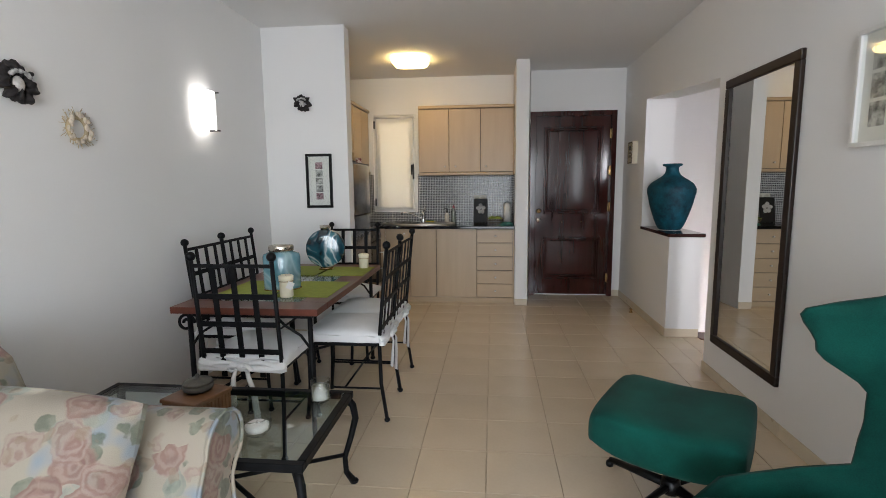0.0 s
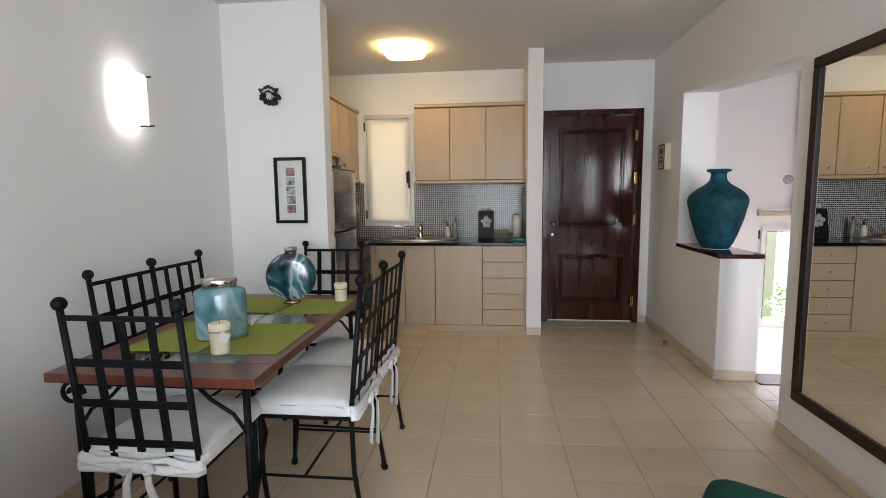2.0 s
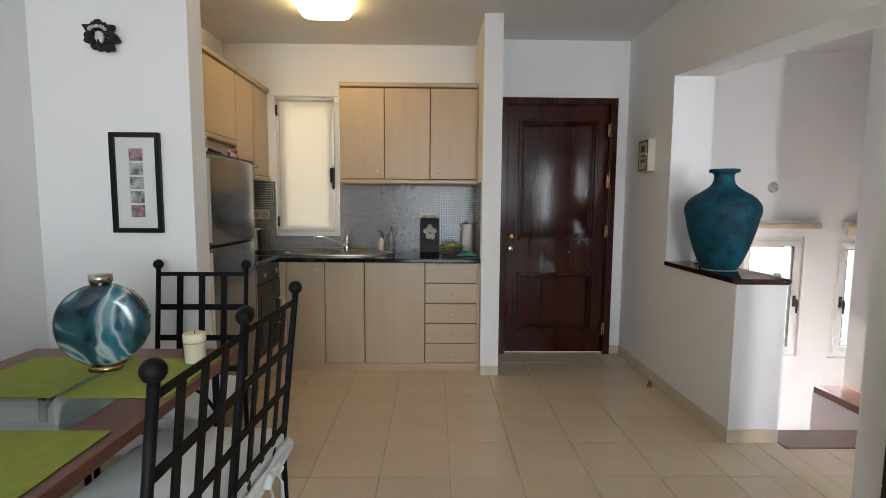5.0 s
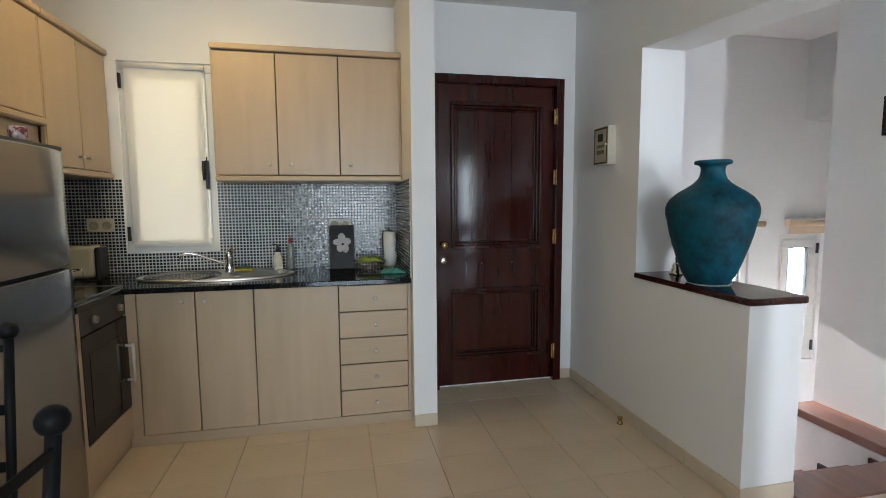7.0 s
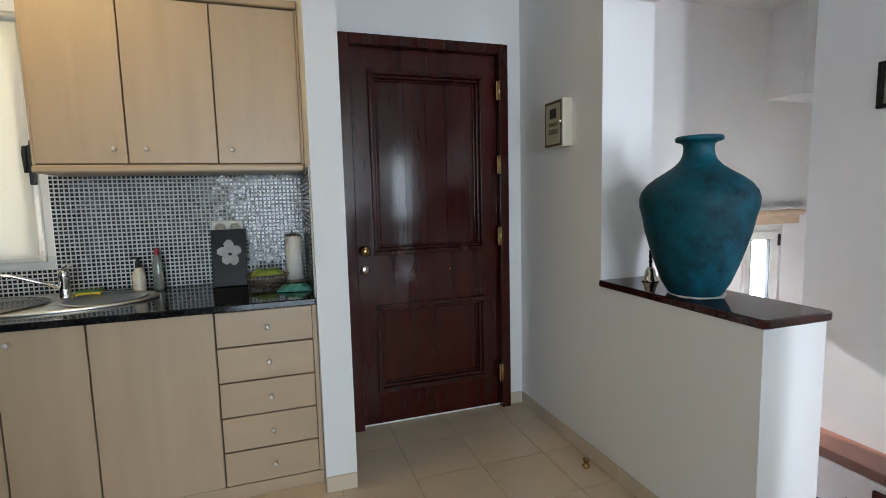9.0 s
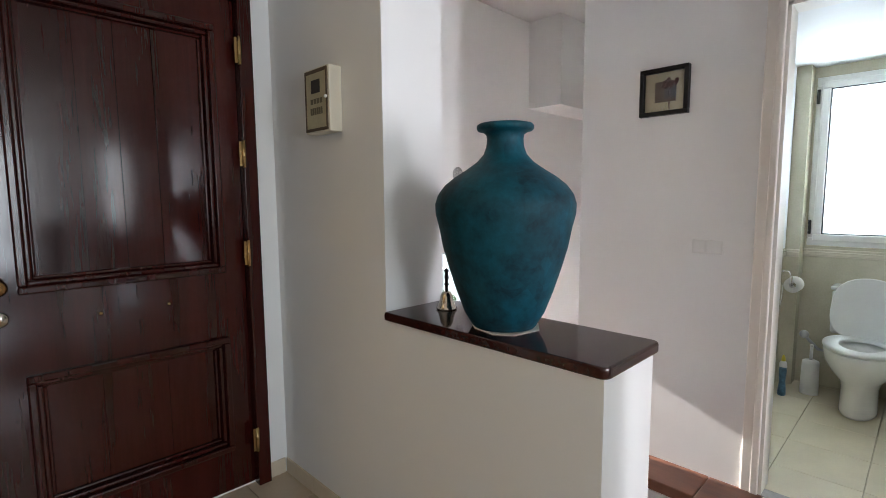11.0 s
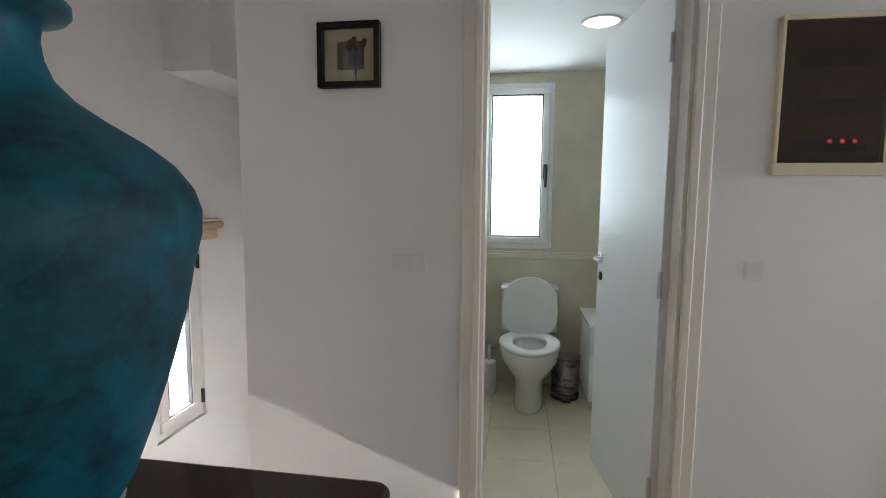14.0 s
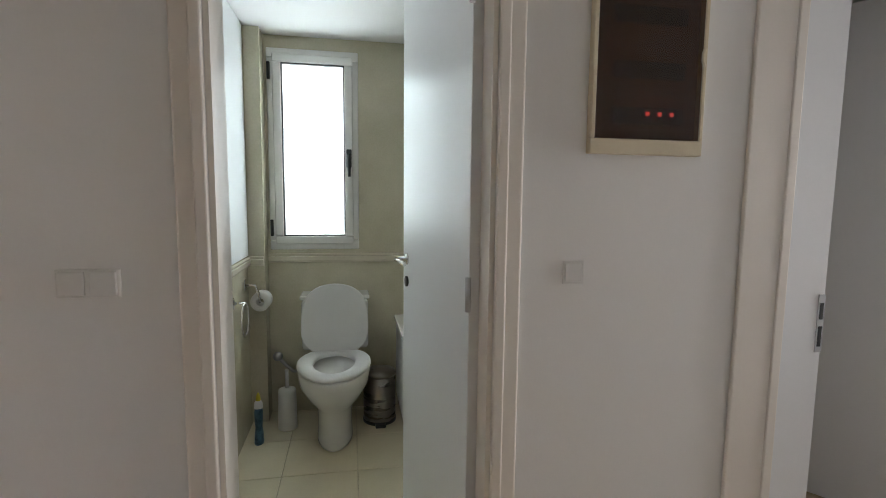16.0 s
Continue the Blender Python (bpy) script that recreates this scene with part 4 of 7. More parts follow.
def iron_chair():
    """A wrought iron lattice chair: the back along x at y = 0, the seat towards +y."""
    ch = thing("dining_chair", "black wrought iron lattice chair with a tied white cushion", "chair", (0, 0, 0), group="chairs round the dining table")
    W, D, SH = 0.192, 0.40, 0.462

    def lean(z):
        return -0.055 * max(0.0, z - SH) / 0.55
    for sx in (-1, 1):
        b = bmesh.new()
        tube(b, [(sx * (W + 0.006), -0.035, 0.014), (sx * W, -0.005, 0.22), (sx * W, 0, SH), (sx * W, lean(0.72), 0.72), (sx * W, lean(0.985), 0.968)], 0.0105, 8)
        ball(b, (sx * (W + 0.006), -0.035, 0.014), 0.017, 10, (1, 1, 0.8))
        up = part("back_leg", b, IRON, ch)
        fb = bmesh.new()
        ball(fb, (sx * W, lean(0.99), 0.988), 0.022, 14)
        part("finial", fb, IRON, up, "round iron finial")
        b = bmesh.new()
        tube(b, [(sx * (W + 0.012), D + 0.015, 0.014), (sx * W, D, 0.20), (sx * W, D, SH)], 0.0105, 8)
        ball(b, (sx * (W + 0.012), D + 0.015, 0.014), 0.017, 10, (1, 1, 0.8))
        part("front_leg", b, IRON, ch)
        b = bmesh.new()
        tube(b, [(sx * W, 0, 0.19), (sx * W, D, 0.19)], 0.006, 6)
        part("side_stretcher", b, IRON, ch)
    b = bmesh.new()
    tube(b, [(-W, D * 0.5, 0.19), (W, D * 0.5, 0.19)], 0.006, 6)
    part("cross_stretcher", b, IRON, ch)
    b = bmesh.new()
    for q in ((-W, W, -0.010, 0.012), (-W, W, D - 0.012, D + 0.010), (-W - 0.008, -W + 0.012, 0.012, D - 0.012), (W - 0.012, W + 0.008, 0.012, D - 0.012)):
        box(b, *q, SH - 0.03, SH - 0.006, 0.002, 1)
    part("seat_frame", b, IRON, ch)
    for k in range(3):
        x = -W + (k + 1) * 2 * W / 4
        b = bmesh.new()
        rows = [[b.verts.new((x + dx, lean(z) + dy, z)) for dx, dy in ((-0.013, -0.003), (0.013, -0.003), (0.013, 0.003), (-0.013, 0.003))]
                for z in [0.40 + (0.945 - 0.40) * i / 6 for i in range(7)]]
        for lo, hi in zip(rows, rows[1:]):
            for i in range(4):
                b.faces.new((lo[i], lo[(i + 1) % 4], hi[(i + 1) % 4], hi[i]))
        b.faces.new(rows[0][::-1])
        b.faces.new(rows[-1])
        part("back_strap", b, IRON, ch)
    for z, t in ((0.945, 0.009), (0.80, 0.013), (0.665, 0.013), (0.53, 0.013)):
        y = lean(z)
        part("back_rail", boxed(-W, W, y - 0.008, y - 0.002, z - t, z + t, 0.002, 1), IRON, ch)
    # cushion with a skirt band tied round the back legs
    cu = bmesh.new()
    bmesh.ops.create_cube(cu, size=1.0)
    bmesh.ops.subdivide_edges(cu, edges=cu.edges[:], cuts=10, use_grid_fill=True)
    for v in cu.verts:
        x, y, z = v.co * 2
        top = 0.022 * (1 - x * x) * (1 - y * y) if z > 0 else 0
        cr2 = 0.006 * noise.noise(Vector((x * 3.1, y * 3.3, z + 4.0)))
        rnd = 0.012 * (abs(x) ** 6 + abs(y) ** 6) if z > 0.5 else 0
        v.co = Vector((x * (W + 0.016 + cr2), 0.205 + y * (D / 2 + 0.012 + cr2), SH + 0.022 + z * 0.030 + top - rnd + cr2))
    for f in cu.faces:
        f.smooth = True
    cush = part("cushion", cu, COTTON, ch, "white cotton seat cushion")
    bd = bmesh.new()
    for dz, sag, th in ((0.022, 0.020, 0.017), (-0.004, 0.010, 0.020), (0.004, -0.022, 0.013)):
        tube(bd, [(-W - 0.020, -0.004, SH + dz), (-W - 0.006, -0.022, SH + dz - 0.004), (-W * 0.5, -0.026, SH + dz * 0.6 - sag * 0.7), (0.0, -0.026, SH - sag * 0.5),
                  (W * 0.5, -0.026, SH + dz * 0.3 - sag), (W + 0.006, -0.022, SH - dz * 0.6), (W + 0.020, -0.004, SH - dz * 0.5)], [th, th, th * 0.8, th * 0.55, th * 0.8, th, th], 8, 0.35)
    part("band", bd, COTTON, cush, "white tied band")
    for k, (x, dx, ln) in enumerate(((-0.02, -0.02, 0.20), (0.03, 0.045, 0.26))):
        t = bmesh.new()
        pts = [(x, -0.028, SH - 0.005), (x + dx * 0.4, -0.045, SH - 0.05), (x + dx * 0.8, -0.040, SH - 0.12), (x + dx, -0.034, SH - ln)]
        tube(t, pts, [0.010, 0.011, 0.014, 0.016], 6, 0.22)
        part("tie", t, COTTON, cush, "hanging white tie")
    kn = bmesh.new()
    ball(kn, (0.005, -0.030, SH - 0.004), 0.022, 10, (1.3, 0.6, 0.9))
    for sg in (-1, 1):
        tube(kn, [(0.005, -0.03, SH), (sg * 0.04, -0.044, SH + 0.012), (sg * 0.060, -0.040, SH - 0.01), (sg * 0.04, -0.034, SH - 0.022), (0.005, -0.03, SH - 0.004)], [0.008, 0.013, 0.012, 0.012, 0.006], 6, 0.4)
    part("bow", kn, COTTON, cush, "loose white bow")
    return ch


first = iron_chair()
first.matrix_basis = pose(-0.997, 2.187, 0, 0, 0, 0)
for m4 in (pose(-0.430, 2.775, 0, 0, 0, 90), pose(-0.430, 3.185, 0, 0, 0, 88), pose(-1.512, 2.852, 0, 0, 0, -90), pose(-1.512, 3.233, 0, 0, 0, -91), pose(-0.943, 3.90, 0, 0, 0, 180)):
    copy_thing(first, m4)

for x0, x1, y0, y1, turn in ((-1.325, -1.005, 2.51, 2.93, 0), (-0.985, -0.685, 2.51, 2.93, 0), (-1.31, -0.985, 3.13, 3.49, 0), (-0.965, -0.665, 3.13, 3.47, 0)):
    mt = tagged(mesh_object("placemat", boxed(-(x1 - x0) / 2, (x1 - x0) / 2, -(y1 - y0) / 2, (y1 - y0) / 2, 0.0, 0.003, 0.001, 1), PLACEMAT), "green woven placemat on the dining table", "placemat", "placemats")
    mt.matrix_basis = pose((x0 + x1) / 2, (y0 + y1) / 2, TBZ + 0.001, 0, 0, turn)

SWIRL = marbled("teal and cream marbled glaze", [(0.34, (0.004, 0.020, 0.030)), (0.45, (0.015, 0.085, 0.115)), (0.505, (0.40, 0.46, 0.45)), (0.545, (0.04, 0.16, 0.20)), (0.66, (0.006, 0.035, 0.05))], 5.0)
SWIRL2 = marbled("pale blue marbled glaze", [(0.30, (0.04, 0.13, 0.16)), (0.45, (0.12, 0.27, 0.32)), (0.52, (0.26, 0.40, 0.43)), (0.66, (0.05, 0.12, 0.14))], 4.0)
jar = thing("ginger_jar", "pale blue marbled jar with a silver lid", "jar", (-1.018, 2.712, TBZ + 0.004), 20)
b = bmesh.new()
lathe(b, [(0.0, 0), (0.094, 0), (0.100, 0.004), (0.102, 0.02), (0.103, 0.185), (0.098, 0.203), (0.075, 0.212), (0.066, 0.215), (0.0, 0.215)], 36, caps=False, squash=(1.0, 0.72))
part("body", b, SWIRL2, jar)
b = bmesh.new()
lathe(b, [(0.0, 0.215), (0.064, 0.215), (0.069, 0.222), (0.070, 0.245), (0.066, 0.252), (0.0, 0.256)], 36, caps=False, squash=(1.0, 0.8))
part("lid", b, SILVER, jar, "silver lid")
b = bmesh.new()
lathe(b, [(0.095, -0.001), (0.104, -0.001), (0.104, 0.006), (0.095, 0.006)], 36, caps=False, squash=(1.0, 0.72))
part("foot_ring", b, BRASS, jar, "thin gilt foot ring")
dv = thing("moon_vase", "round flat teal marbled vase with a metal cap", "vase", (-0.985, 3.36, TBZ + 0.004), 12)
b = bmesh.new()
lathe(b, [(0.0, -0.042), (0.085, -0.042), (0.122, -0.036), (0.132, -0.025), (0.134, 0.0), (0.132, 0.025), (0.122, 0.036), (0.085, 0.042), (0.0, 0.042)], 44, caps=False)
for v in b.verts:
    v.co = Vector((v.co.x, v.co.z, v.co.y + 0.150))
part("body", b, SWIRL, dv)
b = bmesh.new()
lathe(b, [(0.0, 0.278), (0.030, 0.278), (0.030, 0.287), (0.034, 0.289), (0.034, 0.312), (0.0, 0.313)], 24, caps=False)
part("cap", b, SILVER, dv, "silver cap")
b = bmesh.new()
lathe(b, [(0.0, 0.0), (0.050, 0.0), (0.050, 0.012), (0.036, 0.020), (0.0, 0.020)], 24, caps=False, squash=(1, 0.7))
part("foot", b, BRASS, dv, "gilt foot")
for x, y, h, r, tag in ((-0.910, 2.515, 0.118, 0.036, True), (-0.735, 3.44, 0.103, 0.034, False)):
    cd = thing("candle", "ivory pillar candle with string on the dining table", "candle", (x, y, TBZ + 0.002), group="pillar candles")
    b = bmesh.new()
    lathe(b, [(0.0, 0), (r - 0.004, 0), (r - 0.001, 0.006), (r - 0.001, h - 0.03), (r + 0.002, h - 0.028), (r + 0.003, h - 0.004), (r - 0.004, h), (r - 0.01, h - 0.004), (0.0, h - 0.006)], 24, caps=False)
    part("wax", b, WAX, cd)
    b = bmesh.new()
    tube(b, [(0, 0, h - 0.008), (0.001, 0.001, h + 0.006)], 0.0012, 5)
    part("wick", b, BLACK, cd)
    b = bmesh.new()
    lathe(b, [(r + 0.0005, h - 0.034), (r + 0.0025, h - 0.033), (r + 0.0025, h - 0.030), (r + 0.0005, h - 0.029)], 24, caps=False)
    part("string", b, plain("jute string", (0.40, 0.30, 0.17), 0.9), cd)
    if tag:
        tg = part("tag", boxed(-0.017, 0.017, -0.0008, 0.0008, -0.02, 0.02), PAPER, cd, "small white paper tag")
        tg.matrix_basis = pose(0.032, -0.026, h - 0.052, 12, 25, 35)

# ---- coffee table ----
ct = thing("coffee_table", "low black iron coffee table with a clear glass top", "table", (-0.955, 1.725, 0))
CX, CY, CZ = 0.545, 0.285, 0.43
b = bmesh.new()
for q in ((-CX, CX, -CY, -CY + 0.03), (-CX, CX, CY - 0.03, CY), (-CX, -CX + 0.03, -CY + 0.03, CY - 0.03), (CX - 0.03, CX, -CY + 0.03, CY - 0.03)):
    box(b, *q, CZ - 0.03, CZ, 0.003, 1)
part("frame", b, IRON, ct)
part("glass_top", boxed(-CX + 0.03, CX - 0.03, -CY + 0.03, CY - 0.03, CZ - 0.008, CZ - 0.001), TABLE_GLASS, ct, "clear glass top")
for sx in (-1, 1):
    for sy in (-1, 1):
        b = bmesh.new()
        pts = [(sx * (CX - 0.03 + o * 0.7), sy * (CY - 0.02 + o * 0.7), z) for z, o in ((CZ - 0.02, 0.0), (0.36, 0.035), (0.30, 0.045), (0.22, 0.02), (0.14, -0.012), (0.07, -0.008), (0.015, 0.025))]
        tube(b, pts, [0.017, 0.016, 0.015, 0.013, 0.012, 0.012, 0.016], 8)
        ball(b, (sx * (CX - 0.03 + 0.02), sy * (CY - 0.02 + 0.02), 0.013), 0.02, 10, (1, 1, 0.65))
        part("leg", b, IRON, ct, "curved iron leg")
b = bmesh.new()
tube(b, [(-CX + 0.04, -CY + 0.03, 0.15), (-0.15, 0, 0.19), (0.15, 0, 0.19), (CX - 0.04, CY - 0.03, 0.15)], 0.009, 6)
tube(b, [(-CX + 0.04, CY - 0.03, 0.15), (-0.12, 0.0, 0.19), (0.12, 0, 0.19), (CX - 0.04, -CY + 0.03, 0.15)], 0.009, 6)
part("stretcher", b, IRON, ct)
gl = thing("candle_glass", "white candle in a clear glass tumbler", "candle", (-0.515, 1.905, CZ))
b = bmesh.new()
lathe(b, [(0.0, 0), (0.034, 0), (0.038, 0.004), (0.040, 0.088), (0.0385, 0.089), (0.036, 0.010), (0.0, 0.009)], 28, caps=False)
part("tumbler", b, GLASS, gl, "clear glass tumbler")
b = bmesh.new()
lathe(b, [(0.0, 0.011), (0.0345, 0.011), (0.036, 0.062), (0.0, 0.064)], 28, caps=False)
part("wax", b, PAPER, gl, "white wax")
gl = thing("candle_bowl", "white candle in a scalloped glass bowl", "candle", (-0.645, 1.615, CZ))
b = bmesh.new()
lathe(b, [(0.0, 0), (0.028, 0), (0.034, 0.006), (0.047, 0.020), (0.052, 0.040), (0.048, 0.056), (0.051, 0.068), (0.0495, 0.069), (0.0455, 0.056), (0.0495, 0.040), (0.044, 0.021), (0.0, 0.008)], 48, caps=False)
for v in b.verts:
    swell = 1 + 0.045 * math.cos(8 * math.atan2(v.co.y, v.co.x)) * min(1.0, v.co.z / 0.03)
    v.co.x, v.co.y = v.co.x * swell, v.co.y * swell
part("bowl", b, GLASS, gl, "rounded scalloped glass bowl")
b = bmesh.new()
lathe(b, [(0.0, 0.010), (0.036, 0.018), (0.042, 0.036), (0.030, 0.044), (0.0, 0.041)], 28, caps=False)
part("wax", b, PAPER, gl, "white wax")
b = bmesh.new()
tube(b, [(0, 0, 0.040), (0.001, 0, 0.047), (0.003, 0, 0.052)], 0.0012, 5)
part("wick", b, IRON, gl, "burnt wick")
bx = thing("wooden_box", "square brown wooden box with ribbed sides on the coffee table", "box", (-0.932, 1.722, CZ), -14)
BOX_WOOD = wooden("brown box wood", (0.22, 0.105, 0.045), (0.13, 0.058, 0.024), 0.45, 0.1, "X")
part("body", boxed(-0.080, 0.080, -0.086, 0.086, 0.0, 0.082, 0.003), BOX_WOOD, bx)
part("lid", boxed(-0.085, 0.085, -0.091, 0.091, 0.0825, 0.098, 0.004), BOX_WOOD, bx)
for k in range(10):
    part("rib", boxed(0.0802, 0.0845, -0.084 + k * 0.0172, -0.073 + k * 0.0172, 0.001, 0.081, 0.002, 1), BOX_WOOD, bx)
pt = thing("stone_pot", "small grey-brown lidded stone pot on the box", "pot", (-0.938, 1.742, CZ + 0.0985))
STONE = plain("grey-brown soapstone", (0.075, 0.068, 0.056), 0.6, vary=0.3, scale=30)
b = bmesh.new()
lathe(b, [(0.0, 0), (0.036, 0), (0.052, 0.008), (0.056, 0.020), (0.051, 0.030), (0.0, 0.031)], 26, caps=False)
part("body", b, STONE, pt)
b = bmesh.new()
lathe(b, [(0.0, 0.031), (0.055, 0.031), (0.050, 0.040), (0.026, 0.047), (0.006, 0.050), (0.009, 0.058), (0.006, 0.065), (0.0, 0.066)], 26, caps=False)
part("lid", b, STONE, pt)

# ---- sofa along the wall ----
sf = thing("sofa", "cream sofa with faded rose print and scrolled arms", "sofa", (0, 0, 0))
SX0, SX1, SY0, SY1 = LEFT + 0.05, -0.62, -0.95, 1.40
part("base", boxed(SX0 + 0.03, SX1 - 0.02, SY0 + 0.03, SY1 - 0.03, 0.06, 0.30, 0.02, 3), FLORAL, sf)
for y0, y1 in ((SY0 + 0.24, 0.225), (0.23, SY1 - 0.24)):
    c = part("seat_cushion", cushioned(0.80, y1 - y0, 0.15, 0.03, 12, y0, 0.5), FLORAL, sf, smooth=True)
    c.matrix_basis = pose(SX1 - 0.42, (y0 + y1) / 2, 0.375)
bk = bmesh.new()
prof = [(SX0, 0.06), (SX0 + 0.26, 0.06), (SX0 + 0.33, 0.45), (SX0 + 0.315, 0.62), (SX0 + 0.265, 0.76), (SX0 + 0.22, 0.80), (SX0 + 0.08, 0.81), (SX0, 0.76)]
ra = [bk.verts.new((x, SY0 + 0.05, z)) for x, z in prof]
rb_ = [bk.verts.new((x, SY1 + 0.06, z)) for x, z in prof]
bk.faces.new(ra)
bk.faces.new(rb_[::-1])
for i in range(len(prof)):
    bk.faces.new((ra[i], rb_[i], rb_[(i + 1) % len(prof)], ra[(i + 1) % len(prof)]))
soft_edges(part("backrest", bk, FLORAL, sf), 0.03, 3)


def scroll_arm(yc, out):
    """An arm that rolls outwards; it runs along x, its scrolled face at the front."""
    b = bmesh.new()
    sec = [(-0.10, 0.08), (0.09, 0.08), (0.10, 0.30), (0.085, 0.44)]
    for k in range(11):
        a = radians(-60 + k * 24)
        sec.append((0.055 + 0.098 * math.cos(a), 0.560 + 0.098 * math.sin(a)))
    sec += [(-0.075, 0.50), (-0.095, 0.38)]
    fr, ba = [], []
    for u, z in sec:
        fr.append(b.verts.new((SX1 + 0.02 + 0.03 * (z - 0.35), yc + out * u, z)))
        ba.append(b.verts.new((SX0 + 0.1, yc + out * u, z)))
    b.faces.new(fr)
    b.faces.new(ba[::-1])
    for i in range(len(sec)):
        b.faces.new((fr[i], ba[i], ba[(i + 1) % len(sec)], fr[(i + 1) % len(sec)])).smooth = True
    arm = soft_edges(part("arm", b, FLORAL, sf, smooth=False), 0.012, 3)
    p = bmesh.new()
    tube(p, [(SX1 + 0.024 + 0.03 * (z - 0.35), yc + out * u, z) for u, z in sec[1:] + sec[:1]], 0.006, 6)
    part("piping", p, FLORAL, arm, "corded piping")


scroll_arm(SY1 - 0.13, 1)
scroll_arm(SY0 + 0.13, -1)
for x in (SX0 + 0.12, SX1 - 0.1):
    for y in (SY0 + 0.12, SY1 - 0.12):
        b = bmesh.new()
        lathe(b, [(0.02, 0.0), (0.028, 0.03), (0.03, 0.062)], 14, (x, y, 0))
        part("foot", b, MIRROR_WOOD, sf)
cu = tagged(mesh_object("throw_cushion", cushioned(0.56, 0.44, 0.13, 0.035, 16, 5.0, 0.85), FLORAL, smooth=True), "square rose-printed cushion leaning on the sofa arm", "cushion")
cu.matrix_basis = pose(-1.015, 1.10, 0.570, 60, 5, 3)

# ---- green armchair and ottoman ----
ac = thing("armchair", "emerald velvet wing armchair on a swivel base", "armchair", (1.075, 1.085, 0), 86.4)


def keyed(table, v):
    for (a, x), (b_, y) in zip(table, table[1:]):
        if v <= b_:
            t = (v - a) / (b_ - a)
            t = t * t * (3 - 2 * t)
            return x + (y - x) * t
    return table[-1][1]


SPAN = [(0.0, 108), (0.16, 138), (0.27, 73), (0.40, 74), (0.52, 76), (0.68, 96), (0.82, 106), (0.92, 80), (1.0, 38)]
RAD = [(0.0, 0.27), (0.12, 0.386), (0.3, 0.431), (0.5, 0.414), (0.75, 0.431), (1.0, 0.403)]
b = bmesh.new()
NU, NV = 40, 30
outer, inner = [], []
for j in range(NV + 1):
    v = j / NV
    z = 0.26 + 0.83 * v
    span, r = radians(keyed(SPAN, v)), keyed(RAD, v)
    ro, ri = [], []
    for i in range(NU + 1):
        s = -1 + 2 * i / NU
        a = s * span
        flare = 1 + 0.22 * max(0, abs(s) - 0.55) ** 1.5 * (1 if v > 0.2 else 2.0)
        # the back (a = 0) lies towards -y, the seat opens to +y
        tilt = -0.17 * (v - 0.3)
        thick = 0.055 * max(0.25, 1 - abs(s) ** 8) * max(0.3, 1 - max(0.0, v - 0.9) * 7)
        px, py = math.sin(a) * r * flare, -math.cos(a) * r * flare * 1.02 + tilt
        qx, qy = math.sin(a) * (r * flare - thick), -math.cos(a) * (r * flare - thick) * 1.02 + tilt
        droop = -0.05 * max(0.0, v - 0.8) / 0.2 * abs(s) ** 2
        ro.append(b.verts.new((px, py, z + droop)))
        ri.append(b.verts.new((qx, qy, z + droop)))
    outer.append(ro)
    inner.append(ri)
for g, flip in ((outer, False), (inner, True)):
    for j in range(NV):
        for i in range(NU):
            q = (g[j][i], g[j][i + 1], g[j + 1][i + 1], g[j + 1][i])
            b.faces.new(q[::-1] if flip else q).smooth = True
for i in range(NU):
    b.faces.new((outer[-1][i], outer[-1][i + 1], inner[-1][i + 1], inner[-1][i])).smooth = True
    b.faces.new((inner[0][i], inner[0][i + 1], outer[0][i + 1], outer[0][i])).smooth = True
for j in range(NV):
    b.faces.new((outer[j][0], outer[j + 1][0], inner[j + 1][0], inner[j][0])).smooth = True
    b.faces.new((inner[j][-1], inner[j + 1][-1], outer[j + 1][-1], outer[j][-1])).smooth = True
part("shell", b, VELVET, ac, "curved velvet shell with wings")
st = part("seat_cushion", cushioned(0.62, 0.62, 0.15, 0.03, 12, 2.0, 0.5), VELVET, ac, smooth=True)
st.matrix_basis = pose(0, 0.06, 0.385)
b = bmesh.new()
lathe(b, [(0.26, 0.255), (0.22, 0.235), (0.06, 0.215), (0.0, 0.215)][::-1], 28, caps=False)
part("seat_pan", b, BLACK_PLASTIC, ac)


def star_base(parent, reach, top, first=45):
    b = bmesh.new()
    lathe(b, [(0.024, 0.05), (0.024, top)], 16)
    lathe(b, [(0.034, 0.045), (0.040, 0.06), (0.036, 0.10), (0.026, 0.11)], 16)
    pole = part("pole", b, BLACK, parent, "black steel pole")
    for k in range(4):
        a = radians(first + 90 * k)
        b = bmesh.new()
        tube(b, [(0.02 * math.cos(a), 0.02 * math.sin(a), 0.075), (reach * 0.5 * math.cos(a), reach * 0.5 * math.sin(a), 0.055), (reach * math.cos(a), reach * math.sin(a), 0.030)], [0.022, 0.018, 0.013], 8, 0.7)
        lathe(b, [(0.017, 0.0), (0.018, 0.016), (0.010, 0.026)], 12, (reach * math.cos(a), reach * math.sin(a), 0))
        part("star_leg", b, BLACK, parent, "black star foot")


